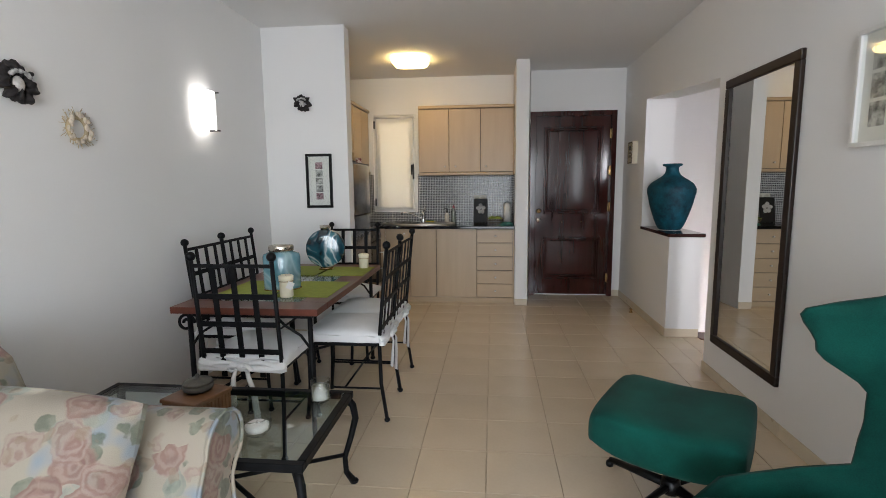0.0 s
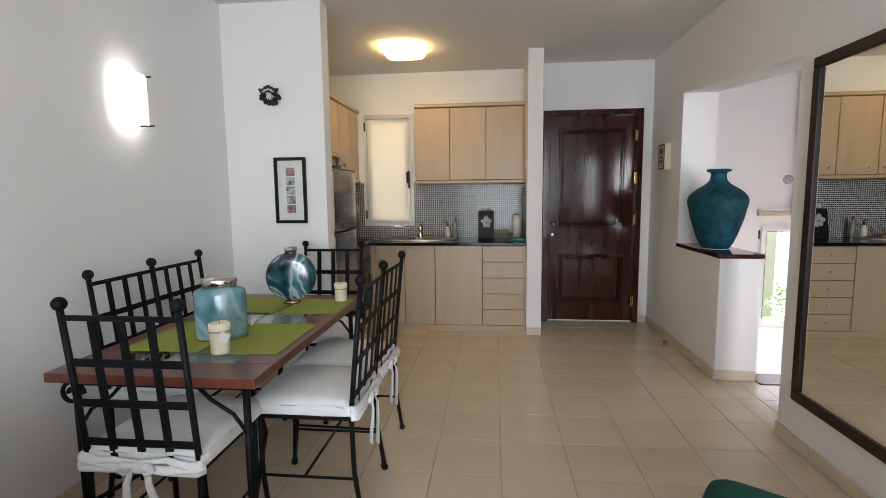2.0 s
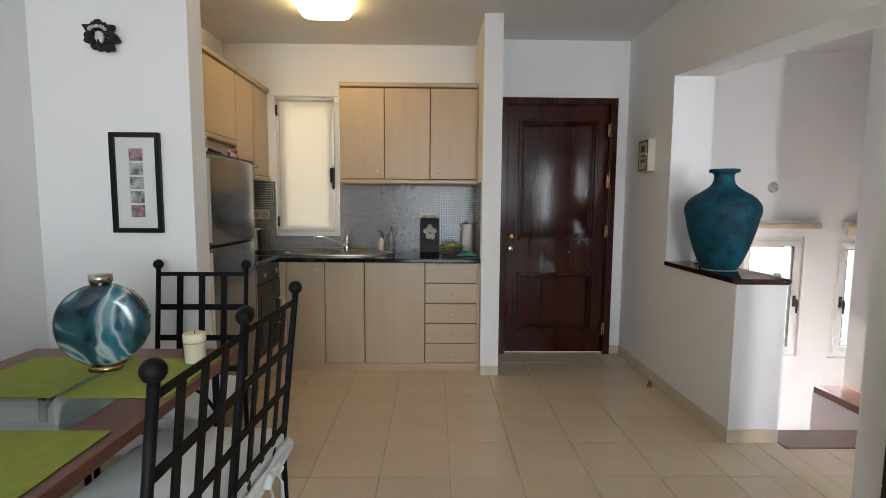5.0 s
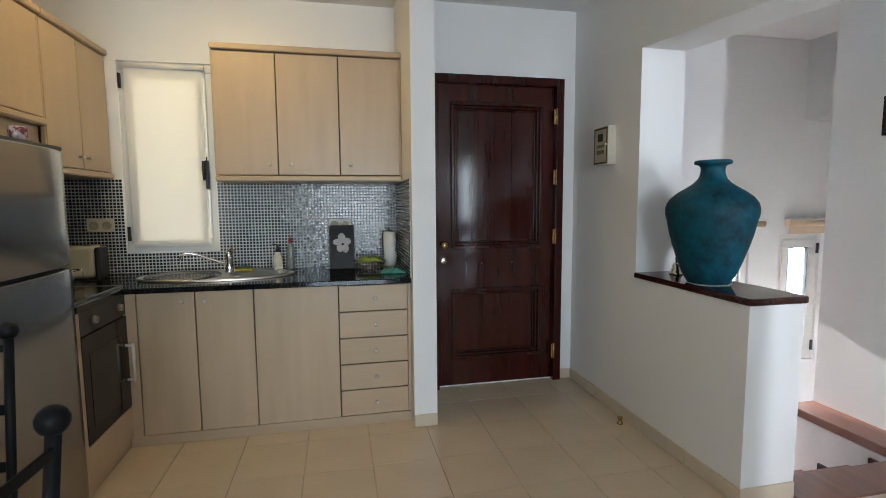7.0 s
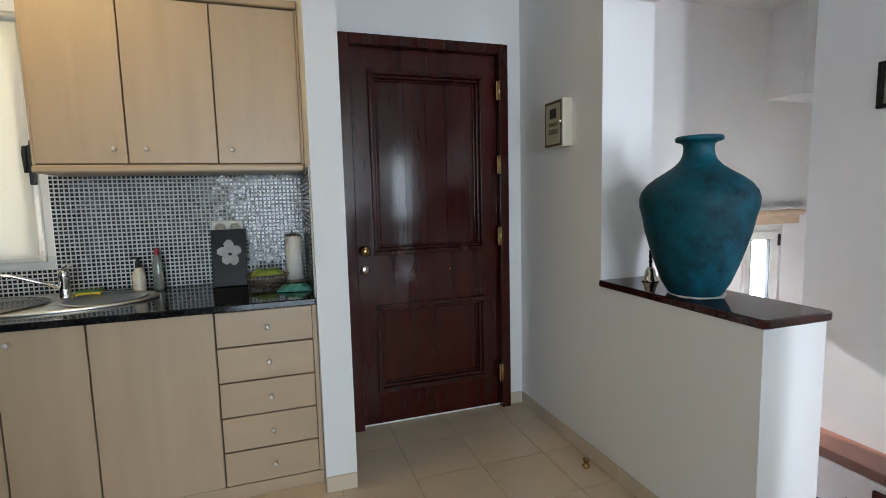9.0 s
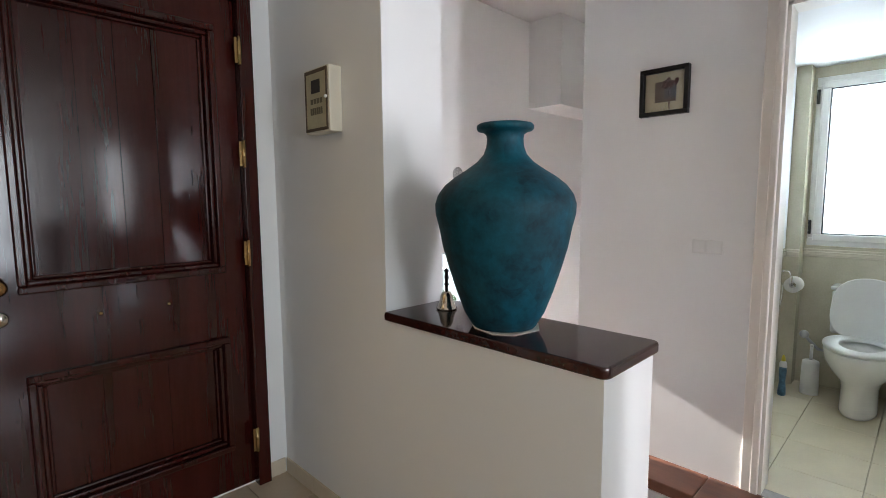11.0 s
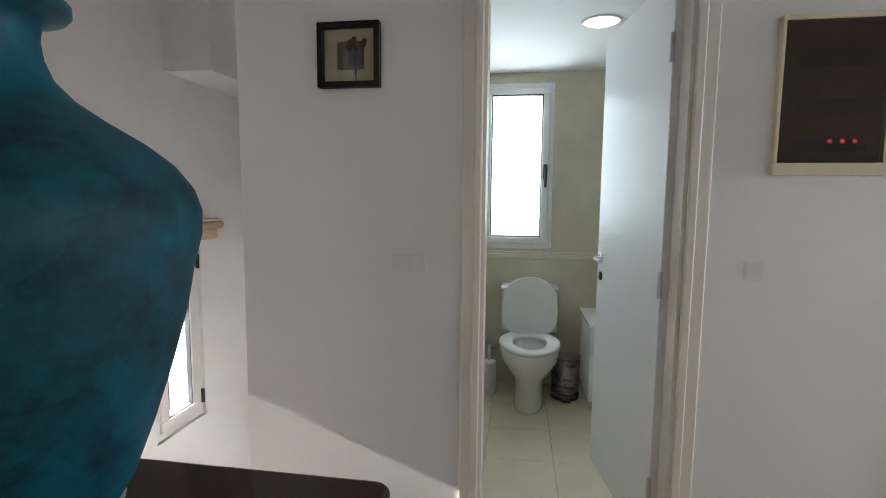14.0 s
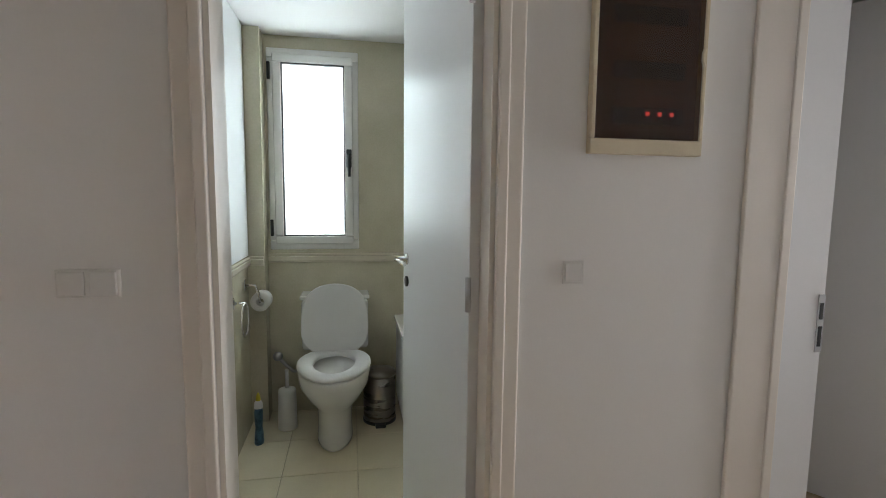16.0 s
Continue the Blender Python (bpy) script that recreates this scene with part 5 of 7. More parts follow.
star_base(ac, 0.30, 0.225)
ot = thing("ottoman", "emerald velvet footstool on a black star base", "footstool", (0.912, 2.0, 0), -30)
b = bmesh.new()
bmesh.ops.create_cube(b, size=1.0)
bmesh.ops.subdivide_edges(b, edges=b.edges[:], cuts=16, use_grid_fill=True)
for v in b.verts:
    x, y, z = v.co * 2
    rx = 0.275 * (1 - 0.03 * y * y)
    ry = 0.270 * (1 - 0.04 * x * x)
    top = 0.422 + 0.020 * x * x * (1 if x > 0 else 0.9) - 0.014 * abs(y) ** 6 - 0.018 * abs(x) ** 10
    bot = 0.238 + 0.04 * abs(x) ** 3 + 0.02 * abs(y) ** 3
    zz = bot + (top - bot) * (z + 1) / 2
    pin = 1 - 0.05 * abs(z) ** 6 - 0.02 * (x * y) ** 6
    v.co = Vector((x * rx * pin, y * ry * pin, zz))
for f in b.faces:
    f.smooth = True
part("cushion", b, VELVET, ot)
star_base(ot, 0.31, 0.27, 66)

# ---- on the walls of the living room ----
mr = thing("mirror", "tall wall mirror in a dark wooden frame", "mirror", (RIGHT - 0.001, 0, 0))
MY0, MY1, MZ0, MZ1, MB = 2.612, 3.370, 0.254, 1.928, 0.052
for q in ((MY0, MY1, MZ0, MZ0 + MB), (MY0, MY1, MZ1 - MB, MZ1), (MY0, MY0 + MB, MZ0 + MB, MZ1 - MB), (MY1 - MB, MY1, MZ0 + MB, MZ1 - MB)):
    part("frame_bar", boxed(-0.026, -0.001, *q, 0.006), MIRROR_WOOD, mr)
part("mirror_glass", boxed(-0.012, -0.004, MY0 + MB - 0.004, MY1 - MB + 0.004, MZ0 + MB - 0.004, MZ1 - MB + 0.004), MIRROR, mr, "silvered mirror glass")


def picture(name, label, w, h, bar, depth, frame_mat, sheet_mat, at, turn):
    """A framed picture that hangs on a wall behind it (+y); its face looks to -y before turning."""
    p = thing(name, label, "picture", at, turn)
    for q in ((-w / 2, w / 2, -h / 2, -h / 2 + bar), (-w / 2, w / 2, h / 2 - bar, h / 2), (-w / 2, -w / 2 + bar, -h / 2 + bar, h / 2 - bar), (w / 2 - bar, w / 2, -h / 2 + bar, h / 2 - bar)):
        part("frame_bar", boxed(q[0], q[1], -depth, -0.001, q[2], q[3], 0.002, 1), frame_mat, p)
    part("sheet", boxed(-w / 2 + bar - 0.002, w / 2 - bar + 0.002, -0.008, -0.003, -h / 2 + bar - 0.002, h / 2 - bar + 0.002), sheet_mat, p, "pale mount")
    g = part("glazing", boxed(-w / 2 + bar, w / 2 - bar, -depth * 0.72, -depth * 0.72 + 0.002, -h / 2 + bar, h / 2 - bar), GLASS, p, "clear glazing")
    g.visible_shadow = False
    return p


GREY_PRINT = plain("grey photograph", (0.16, 0.16, 0.15), 0.6, vary=0.6, scale=26, second=(0.55, 0.54, 0.51), spread=0.3)
PINK_PRINT = plain("dusky pink print", (0.20, 0.08, 0.10), 0.6, vary=0.5, scale=40, second=(0.42, 0.25, 0.27), spread=0.3)
p5 = picture("five_photo_frame", "black frame with five small photographs in a white mount", 0.220, 0.442, 0.021, 0.022, BLACK, PAPER, (-1.245, 4.02, 1.344), 0)
for k in range(5):
    part("photograph", boxed(-0.030, 0.030, -0.0105, -0.0085, 0.098 - k * 0.0625 , 0.152 - k * 0.0625), PINK_PRINT if k in (0, 4) else GREY_PRINT, p5)
p3 = picture("white_photo_frame", "white frame with grey photographs in a pale mount", 0.30, 0.452, 0.018, 0.03, WHITE_PLASTIC, PAPER, (RIGHT, 2.09, 1.662), -90)
for k in range(3):
    part("photograph", boxed(-0.085, -0.005, -0.0105, -0.0085, 0.065 - k * 0.108, 0.158 - k * 0.108), GREY_PRINT, p3)
    part("photograph", boxed(0.015, 0.095, -0.0105, -0.0085, 0.065 - k * 0.108, 0.158 - k * 0.108), GREY_PRINT, p3)

# wall lamp
wl = thing("wall_lamp", "lit curved white glass wall lamp with black clips", "lamp", (LEFT, 3.12, 1.793))
b = bmesh.new()
rows = []
for j in range(9):
    t = -1 + 2 * j / 8
    row = []
    for i in range(13):
        s = -1 + 2 * i / 12
        row.append(b.verts.new((0.080 - 0.050 * s * s, 0.108 * s * (1 - 0.03 * t * t), 0.120 * t)))
    rows.append(row)
for a, c in zip(rows, rows[1:]):
    for i in range(12):
        b.faces.new((a[i], a[i + 1], c[i + 1], c[i])).smooth = True
LAMP_GLOW = glowing("lit white lamp glass", (1.0, 0.98, 0.90), 1.0)
shade = part("shade", b, LAMP_GLOW, wl, "glowing curved opal glass")
mod = shade.modifiers.new("thickness", "SOLIDIFY")
mod.thickness = 0.005
part("back_plate", boxed(0.001, 0.014, -0.05, 0.05, -0.06, 0.06, 0.003), WHITE_PLASTIC, wl)
for z in (-0.122, 0.122):
    for y in (0.085,):
        part("clip", boxed(0.001, 0.075, y - 0.006, y + 0.006, z - 0.004, z + 0.004, 0.001, 1), BLACK, wl, "black clip")

# wreath of shells
wr = thing("shell_wreath", "small wreath of pale shells and dried grass", "wreath", (LEFT, 2.128, 1.566))
rnd = random.Random(4)
SHELL = plain("pale shell", (0.62, 0.53, 0.42), 0.5, vary=0.25, scale=30)
STRAW = plain("dry straw", (0.42, 0.33, 0.20), 0.8, vary=0.3)
b = bmesh.new()
tube(b, [(0.014, 0.05 * math.cos(a), 0.05 * math.sin(a)) for a in [2 * math.pi * i / 24 for i in range(25)]], 0.010, 8)
part("ring", b, STRAW, wr)
b = bmesh.new()
for k in range(70):
    a = rnd.uniform(0, 6.28)
    r0, r1 = 0.05, rnd.uniform(0.07, 0.10)
    a2 = a + rnd.uniform(-0.4, 0.4)
    tube(b, [(0.012, r0 * math.cos(a), r0 * math.sin(a)), (rnd.uniform(0.01, 0.03), r1 * math.cos(a2), r1 * math.sin(a2))], 0.0012, 4)
tagged(part("dried_grass", b, STRAW, wr), kind="stuff")
for k in range(22):
    a = 2 * math.pi * k / 22 + rnd.uniform(-0.1, 0.1)
    r = rnd.uniform(0.042, 0.066)
    b = bmesh.new()
    ball(b, (0.026, r * math.cos(a), r * math.sin(a)), rnd.uniform(0.007, 0.013), 8, (0.6, 1, rnd.uniform(0.7, 1.5)))
    part("shell", b, SHELL, wr)


def mask_shape(name, label, at, turn, size, seed):
    """A wall ornament: a dark, ragged ruffle round a plain pale oval."""
    rr = random.Random(seed)
    ob = thing(name, label, "ornament", at, turn)
    b = bmesh.new()
    # one ring of folded cloth: its outline and thickness wander
    folds, round_ = 72, 10
    ring = []
    for k in range(folds):
        a = 2 * math.pi * k / folds
        wav = 0.05 * math.sin(7 * a + seed) + 0.035 * math.sin(13 * a + 2 * seed) + 0.05 * math.sin(2 * a + seed)
        r, t = size * (0.34 + wav), size * (0.15 + 0.035 * math.sin(9 * a + seed))
        row = []
        for j in range(round_):
            q = 2 * math.pi * j / round_
            rr_ = r + t * math.cos(q) * (1 + 0.12 * rr.uniform(-1, 1))
            row.append(b.verts.new((rr_ * math.cos(a), -0.026 + 0.024 * math.sin(q) * (1 + 0.3 * math.sin(11 * a)), rr_ * math.sin(a))))
        ring.append(row)
    for k in range(folds):
        lo, hi = ring[k], ring[(k + 1) % folds]
        for j in range(round_):
            b.faces.new((lo[j], lo[(j + 1) % round_], hi[(j + 1) % round_], hi[j])).smooth = True
    part("ruffle", b, plain("black ruffle", (0.018, 0.014, 0.013), 0.85, vary=0.6, scale=60, bump=0.8, grain=150, depth=0.004), ob, "black ragged ruffle")
    b = bmesh.new()
    ball(b, (0.0, -0.036, -size * 0.05), size * 0.18, 16, (0.85, 0.5, 1.15))
    part("oval", b, plain("pale plaster", (0.55, 0.52, 0.49), 0.5, vary=0.25, scale=50), ob, "pale plaster oval")
    b = bmesh.new()
    for k in range(7):
        a = radians(20 + 140 * k / 6)
        ball(b, (size * 0.25 * math.cos(a), -0.05, size * (0.12 + 0.14 * math.sin(a))), size * 0.075, 8, (1, 0.6, 0.8))
    part("trim", b, plain("grey flowers", (0.40, 0.39, 0.37), 0.7, vary=0.3, scale=60), ob, "grey-white trim")
    return ob


mask_shape("wall_ornament", "dark ruffled wall ornament with a pale centre", (LEFT, 1.848, 1.711), 90, 0.16, 3)
mask_shape("wall_ornament", "small dark ruffled wall ornament with pale trim", (-1.355, 4.02, 1.968), 0, 0.135, 9)

# ceiling lamp of the kitchen
cl = thing("ceiling_lamp", "lit square opal glass ceiling lamp with warm light", "lamp", (-0.655, 5.12, CEILING))
b = bmesh.new()
rows = []
for w, z in ((0.13, -0.004), (0.172, -0.012), (0.178, -0.03), (0.158, -0.062), (0.09, -0.074), (0.0, -0.076)):
    row = []
    for i in range(40):
        a = 2 * math.pi * i / 40
        c, s = math.cos(a), math.sin(a)
        k = (abs(c) ** 5 + abs(s) ** 5) ** (-1 / 5)
        row.append(b.verts.new((w * k * c, w * 1.08 * k * s, z)))
    rows.append(row)
for a, c in zip(rows, rows[1:]):
    for i in range(40):
        b.faces.new((a[i], a[(i + 1) % 40], c[(i + 1) % 40], c[i])).smooth = True
bmesh.ops.remove_doubles(b, verts=b.verts[:], dist=1e-5)
part("shade", b, glowing("lit warm lamp glass", (1.0, 0.70, 0.26), 3.9), cl, "glowing warm opal shade")
part("base", boxed(-0.14, 0.14, -0.15, 0.15, -0.014, -0.001), WHITE_PLASTIC, cl)

# ---- half wall ledge, vase, bell ----
b = bmesh.new()
prof = []
X0, X1, Y0, Y1, R = 1.638, 1.942, 4.262, NICHE, 0.025
for cx, cy, a0 in ((X1 - R, Y0 + R, -90), (None, None, 0), (X0 + R, Y0 + R, 180)):
    if cx is None:
        prof += [(X1, Y1), (X0, Y1)]
        continue
    prof += [(cx + R * math.cos(radians(a0 + 15 * k)), cy + R * math.sin(radians(a0 + 15 * k))) for k in range(7)]
lo = [b.verts.new((x, y, 0.854)) for x, y in prof]
hi = [b.verts.new((x, y, 0.884)) for x, y in prof]
b.faces.new(lo[::-1])
b.faces.new(hi)
for i in range(len(prof)):
    b.faces.new((lo[i], lo[(i + 1) % len(prof)], hi[(i + 1) % len(prof)], hi[i]))
lg = tagged(mesh_object("ledge", b, LEDGE), "polished red-brown granite slab on the half wall", "structure", kind="structure")
soft_edges(lg, 0.007, 3)

va = thing("large_vase", "large matt teal ceramic vase on the granite ledge", "vase", (1.780, 4.662, 0.8862), 0)
b = bmesh.new()
lathe(b, [(0.0, 0.0), (0.092, 0.0), (0.096, 0.004), (0.120, 0.045), (0.144, 0.11), (0.166, 0.18), (0.184, 0.245), (0.195, 0.305), (0.205, 0.345), (0.206, 0.375),
          (0.198, 0.402), (0.178, 0.430), (0.148, 0.455), (0.112, 0.478), (0.082, 0.500), (0.063, 0.522), (0.055, 0.545), (0.053, 0.566), (0.055, 0.580), (0.066, 0.589),
          (0.079, 0.592), (0.083, 0.597), (0.083, 0.606), (0.078, 0.611), (0.060, 0.611), (0.052, 0.604), (0.047, 0.570), (0.060, 0.52), (0.0, 0.50)], 64, caps=False)
for v in b.verts:
    v.co = Vector((v.co.x * 0.985, v.co.y * 0.985, v.co.z * 0.96))
part("body", b, TEAL, va)
b = bmesh.new()
vv = [b.verts.new((x, y, 0.8846)) for x, y in ((1.69, 4.70), (1.674, 4.62), (1.705, 4.568), (1.80, 4.550), (1.868, 4.60), (1.85, 4.73), (1.72, 4.735))]
b.faces.new(vv)
up = bmesh.ops.extrude_face_region(b, geom=b.faces[:])
for v in up["geom"]:
    if isinstance(v, bmesh.types.BMVert):
        v.co.z += 0.0011
bmesh.ops.recalc_face_normals(b, faces=b.faces[:])
tagged(mesh_object("paper_sheet", b, PAPER), "creased white paper under the vase", "paper")
be = thing("hand_bell", "small silver hand bell with a dark handle", "bell", (1.815, 4.938, 0.8845))
b = bmesh.new()
lathe(b, [(0.034, 0.0), (0.036, 0.004), (0.030, 0.012), (0.024, 0.030), (0.021, 0.048), (0.014, 0.060), (0.0, 0.064)], 28, caps=False)
part("bell_body", b, SILVER, be, "silver bell")
b = bmesh.new()
lathe(b, [(0.0, 0.062), (0.006, 0.064), (0.005, 0.078), (0.009, 0.086), (0.005, 0.094), (0.008, 0.108), (0.006, 0.124), (0.009, 0.134), (0.0, 0.142)], 14, caps=False)
part("handle", b, BLACK, be, "dark turned handle")

# ---- hall wall things ----
sp = picture("small_picture", "small black box frame with a dried flower collage", 0.214, 0.210, 0.019, 0.030, BLACK, plain("aged paper", (0.50, 0.42, 0.28), 0.8, vary=0.12, scale=14), (HALL, 4.672, 1.734), -90)
part("collage_print", boxed(-0.042, 0.050, -0.0125, -0.0085, -0.045, 0.045), plain("brown print", (0.10, 0.055, 0.035), 0.7, vary=0.6, scale=60), sp, "brown printed square")
part("collage_square", boxed(0.0, 0.050, -0.0165, -0.0128, -0.032, 0.042), plain("dark square", (0.022, 0.016, 0.02), 0.8, vary=0.3, scale=60), sp, "dark cloth square")
b = bmesh.new()
rnd = random.Random(12)
for k in range(26):
    a, r = rnd.uniform(0, 6.28), rnd.uniform(0.0, 0.028)
    ball(b, (0.024 + 1.3 * r * math.cos(a), -0.019, 0.028 + r * math.sin(a)), rnd.uniform(0.005, 0.010), 6, (1, 0.4, 1))
tube(b, [(0.024, -0.018, 0.0), (0.022, -0.018, -0.05), (0.026, -0.018, -0.088)], 0.0022, 5)
tube(b, [(0.030, -0.018, -0.045), (0.024, -0.018, -0.06)], 0.002, 5)
part("dried_flower", b, plain("dried flower", (0.09, 0.03, 0.025), 0.9, vary=0.5, scale=80), sp, "brown dried flower")

sw = thing("light_switch", "double white light switch by the toilet door", "switch", (HALL, 4.466, 1.043))
part("plate", boxed(-0.008, -0.0005, -0.062, 0.062, -0.030, 0.030, 0.003), WHITE_PLASTIC, sw)
for y in (-0.0305, 0.0305):
    part("rocker", boxed(-0.013, -0.0082, y - 0.026, y + 0.026, -0.026, 0.026, 0.003), WHITE_PLASTIC, sw)
sw2 = thing("light_switch", "single white light switch under the fuse box", "switch", (HALL, 3.378, 1.047))
part("plate", boxed(-0.004, -0.0005, -0.029, 0.029, -0.029, 0.029, 0.0015), WHITE_PLASTIC, sw2)
part("rocker", boxed(-0.0060, -0.0042, -0.023, 0.023, -0.023, 0.023, 0.002), WHITE_PLASTIC, sw2)

fb = thing("fuse_box", "cream fuse box with a smoked brown door and red lights", "fuse box", (HALL, 3.205, 1.580))
b = bmesh.new()
for q in ((-0.152, 0.152, -0.240, -0.203), (-0.152, 0.152, 0.206, 0.222), (-0.152, -0.141, -0.203, 0.206), (0.141, 0.152, -0.203, 0.206)):
    box(b, -0.024, -0.0005, *q, 0.002, 1)
part("frame", b, CREAM_PLASTIC, fb, "cream frame")
part("back_panel", boxed(-0.004, -0.0005, -0.141, 0.141, -0.203, 0.206), plain("dark fuse panel", (0.16, 0.10, 0.06), 0.6), fb)
for z in (0.095, -0.035, -0.145):
    part("breaker_row", boxed(-0.016, -0.005, -0.10, 0.09, z - 0.020, z + 0.020, 0.002, 1), plain("dark breakers", (0.018, 0.016, 0.018), 0.5, vary=0.6, scale=40), fb, "row of dark breakers")
for y in (-0.066, -0.033, 0.0):
    part("indicator", boxed(-0.0185, -0.0165, y - 0.005, y + 0.005, -0.145, -0.135), glowing("red light", (1.0, 0.08, 0.12), 0.6), fb, "small red light")
dr2 = part("smoked_door", boxed(-0.022, -0.020, -0.140, 0.140, -0.202, 0.205), glass("smoked glass", (0.60, 0.46, 0.34), 0.05), fb, "smoked brown door")
b = bmesh.new()
tube(b, [(-0.024, -0.145, 0.02), (-0.030, -0.135, 0.01), (-0.030, -0.135, -0.01), (-0.024, -0.145, -0.02)], 0.004, 6)
part("catch", b, CREAM_PLASTIC, dr2)

# key box beside the front door
it = thing("key_box", "cream wall key box with a picture panel in its door", "box", (RIGHT, 5.375, 1.617))
b = bmesh.new()
box(b, -0.052, -0.0005, -0.082, 0.082, -0.114, 0.114, 0.003)
part("case", b, plain("cream painted wood", (0.62, 0.57, 0.46), 0.55, vary=0.06), it)
b = bmesh.new()
for q in ((-0.072, 0.076, -0.108, -0.098), (-0.072, 0.076, 0.096, 0.108), (-0.072, -0.065, -0.098, 0.096), (0.068, 0.076, -0.098, 0.096)):
    box(b, -0.056, -0.052, *q)
part("inner_border", b, plain("dark brown stain", (0.07, 0.045, 0.025), 0.6, vary=0.3, scale=30), it, "dark worn border")
part("panel", boxed(-0.0545, -0.052, -0.065, 0.068, -0.098, 0.096), plain("olive cream panel", (0.42, 0.38, 0.26), 0.6, vary=0.12, scale=20), it)
part("dark_square", boxed(-0.057, -0.0546, -0.026, 0.030, 0.026, 0.072), plain("dark picture", (0.02, 0.018, 0.018), 0.5, vary=0.6, scale=60), it)
for z0, z1, n in ((-0.012, 0.006, 4), (-0.050, -0.026, 6)):
    for k in range(n):
        w = 0.084 / n
        part("letter_bar", boxed(-0.0562, -0.0546, -0.040 + k * w, -0.040 + (k + 0.7) * w, z0, z1), plain("grey lettering", (0.14, 0.12, 0.08), 0.7), it)
b = bmesh.new()
ball(b, (-0.060, -0.070, 0.005), 0.006, 8)
part("knob", b, WHITE_PLASTIC, it)
ds = thing("door_stop", "small brass door stop on the floor by the wall", "door stop", (1.585, 5.07, 0.0))
b = bmesh.new()
lathe(b, [(0.018, 0), (0.018, 0.008), (0.011, 0.012), (0.011, 0.030), (0.014, 0.032), (0.014, 0.040), (0.0, 0.041)], 14)
part("post", b, BRASS, ds)
dc = thing("wall_disc", "small round frosted disc high on the stair wall", "ornament", (3.015, STAIR_END, 1.42))
b = bmesh.new()
lathe(b, [(0, 0), (0.045, 0), (0.047, 0.006), (0.03, 0.014), (0, 0.016)], 20, caps=False)
for v in b.verts:
    v.co = Vector((v.co.x, -0.001 - v.co.z, v.co.y))
part("disc", b, plain("grey glass disc", (0.40, 0.40, 0.40), 0.2, vary=0.4, scale=60), dc)

# ---- stairs down ----
stair = thing("staircase", "wooden stair running down beside the half wall", "stairs", (0, 0, 0))
stair["kind"] = "structure"
b = bmesh.new()
pts = [(1.922, 4.41), (1.922, 4.235), (1.935, 4.212), (1.96, 4.205), (2.962, 4.205), (2.962, 4.41)]
lo = [b.verts.new((x, y, -0.045)) for x, y in pts]
hi = [b.verts.new((x, y, 0.006)) for x, y in pts]
b.faces.new(lo[::-1])
b.faces.new(hi)
for i in range(len(pts)):
    b.faces.new((lo[i], lo[(i + 1) % len(pts)], hi[(i + 1) % len(pts)], hi[i]))
soft_edges(part("top_tread", b, STAIR_WOOD, stair, "dark wooden top tread"), 0.006, 2)
RISE, RUN = 0.178, 0.27
for k in range(1, 7):
    y0 = 4.41 + (k - 1) * RUN
    z = -k * RISE
    if y0 + RUN > STAIR_END:
        break
    part("tread", boxed(1.922, 2.748, y0 - 0.02, y0 + RUN, z - 0.04, z, 0.006), STAIR_WOOD, stair)
    part("riser", boxed(1.922, 2.748, y0, y0 + 0.015, z, z + RISE - 0.042), WALL, stair, "white riser")
    part("stringer_step", boxed(2.730, 2.749, y0 + 0.02, y0 + 0.16, z + 0.001, z + 0.10, 0.003, 1), MAHOGANY, stair, "dark stepped skirting")
part("flank", boxed(2.75, HALL - 0.002, 4.412, 5.083, -2.55, -0.046), WALL, stair, "white flank wall of the stair")
part("flank_cap", boxed(2.752, HALL - 0.001, 4.412, 5.083, -0.044, 0.006, 0.006), STAIR_WOOD, stair, "dark wooden cap of the flank")

# ---- toilet room ----
wc = thing("toilet", "white ceramic toilet with its lid up", "toilet", (4.575, 4.014, 0), 0)


def ovals(bm, rings, n=36, x_front=0.0):
    """Stacked ovals: (centre x, half length, half width, z)."""
    rows = []
    for cx, a, w, z in rings:
        rows.append([bm.verts.new((cx + a * math.cos(2 * math.pi * i / n), w * math.sin(2 * math.pi * i / n) * (1 - 0.10 * math.cos(2 * math.pi * i / n) * -1), z)) for i in range(n)])
    for p, q in zip(rows, rows[1:]):
        for i in range(n):
            bm.faces.new((p[i], p[(i + 1) % n], q[(i + 1) % n], q[i])).smooth = True
    return rows


b = bmesh.new()
r = ovals(b, [(-0.28, 0.165, 0.088, 0.0), (-0.28, 0.165, 0.088, 0.02), (-0.278, 0.160, 0.086, 0.06), (-0.275, 0.158, 0.086, 0.155), (-0.285, 0.175, 0.098, 0.20), (-0.305, 0.205, 0.138, 0.25), (-0.320, 0.232, 0.168, 0.31), (-0.325, 0.245, 0.178, 0.378), (-0.325, 0.238, 0.172, 0.388), (-0.33, 0.175, 0.115, 0.388), (-0.335, 0.15, 0.095, 0.33), (-0.33, 0.09, 0.06, 0.24)])
b.faces.new(r[0][::-1])
b.faces.new(r[-1])
part("bowl", b, CERAMIC, wc)
b = bmesh.new()
r = ovals(b, [(-0.322, 0.240, 0.176, 0.390), (-0.322, 0.245, 0.182, 0.396), (-0.322, 0.242, 0.180, 0.408), (-0.322, 0.228, 0.168, 0.412), (-0.33, 0.165, 0.108, 0.412), (-0.33, 0.158, 0.102, 0.404), (-0.33, 0.158, 0.102, 0.390)])
part("seat", b, WHITE_PLASTIC, wc, "white plastic seat")
b = bmesh.new()
outl = []
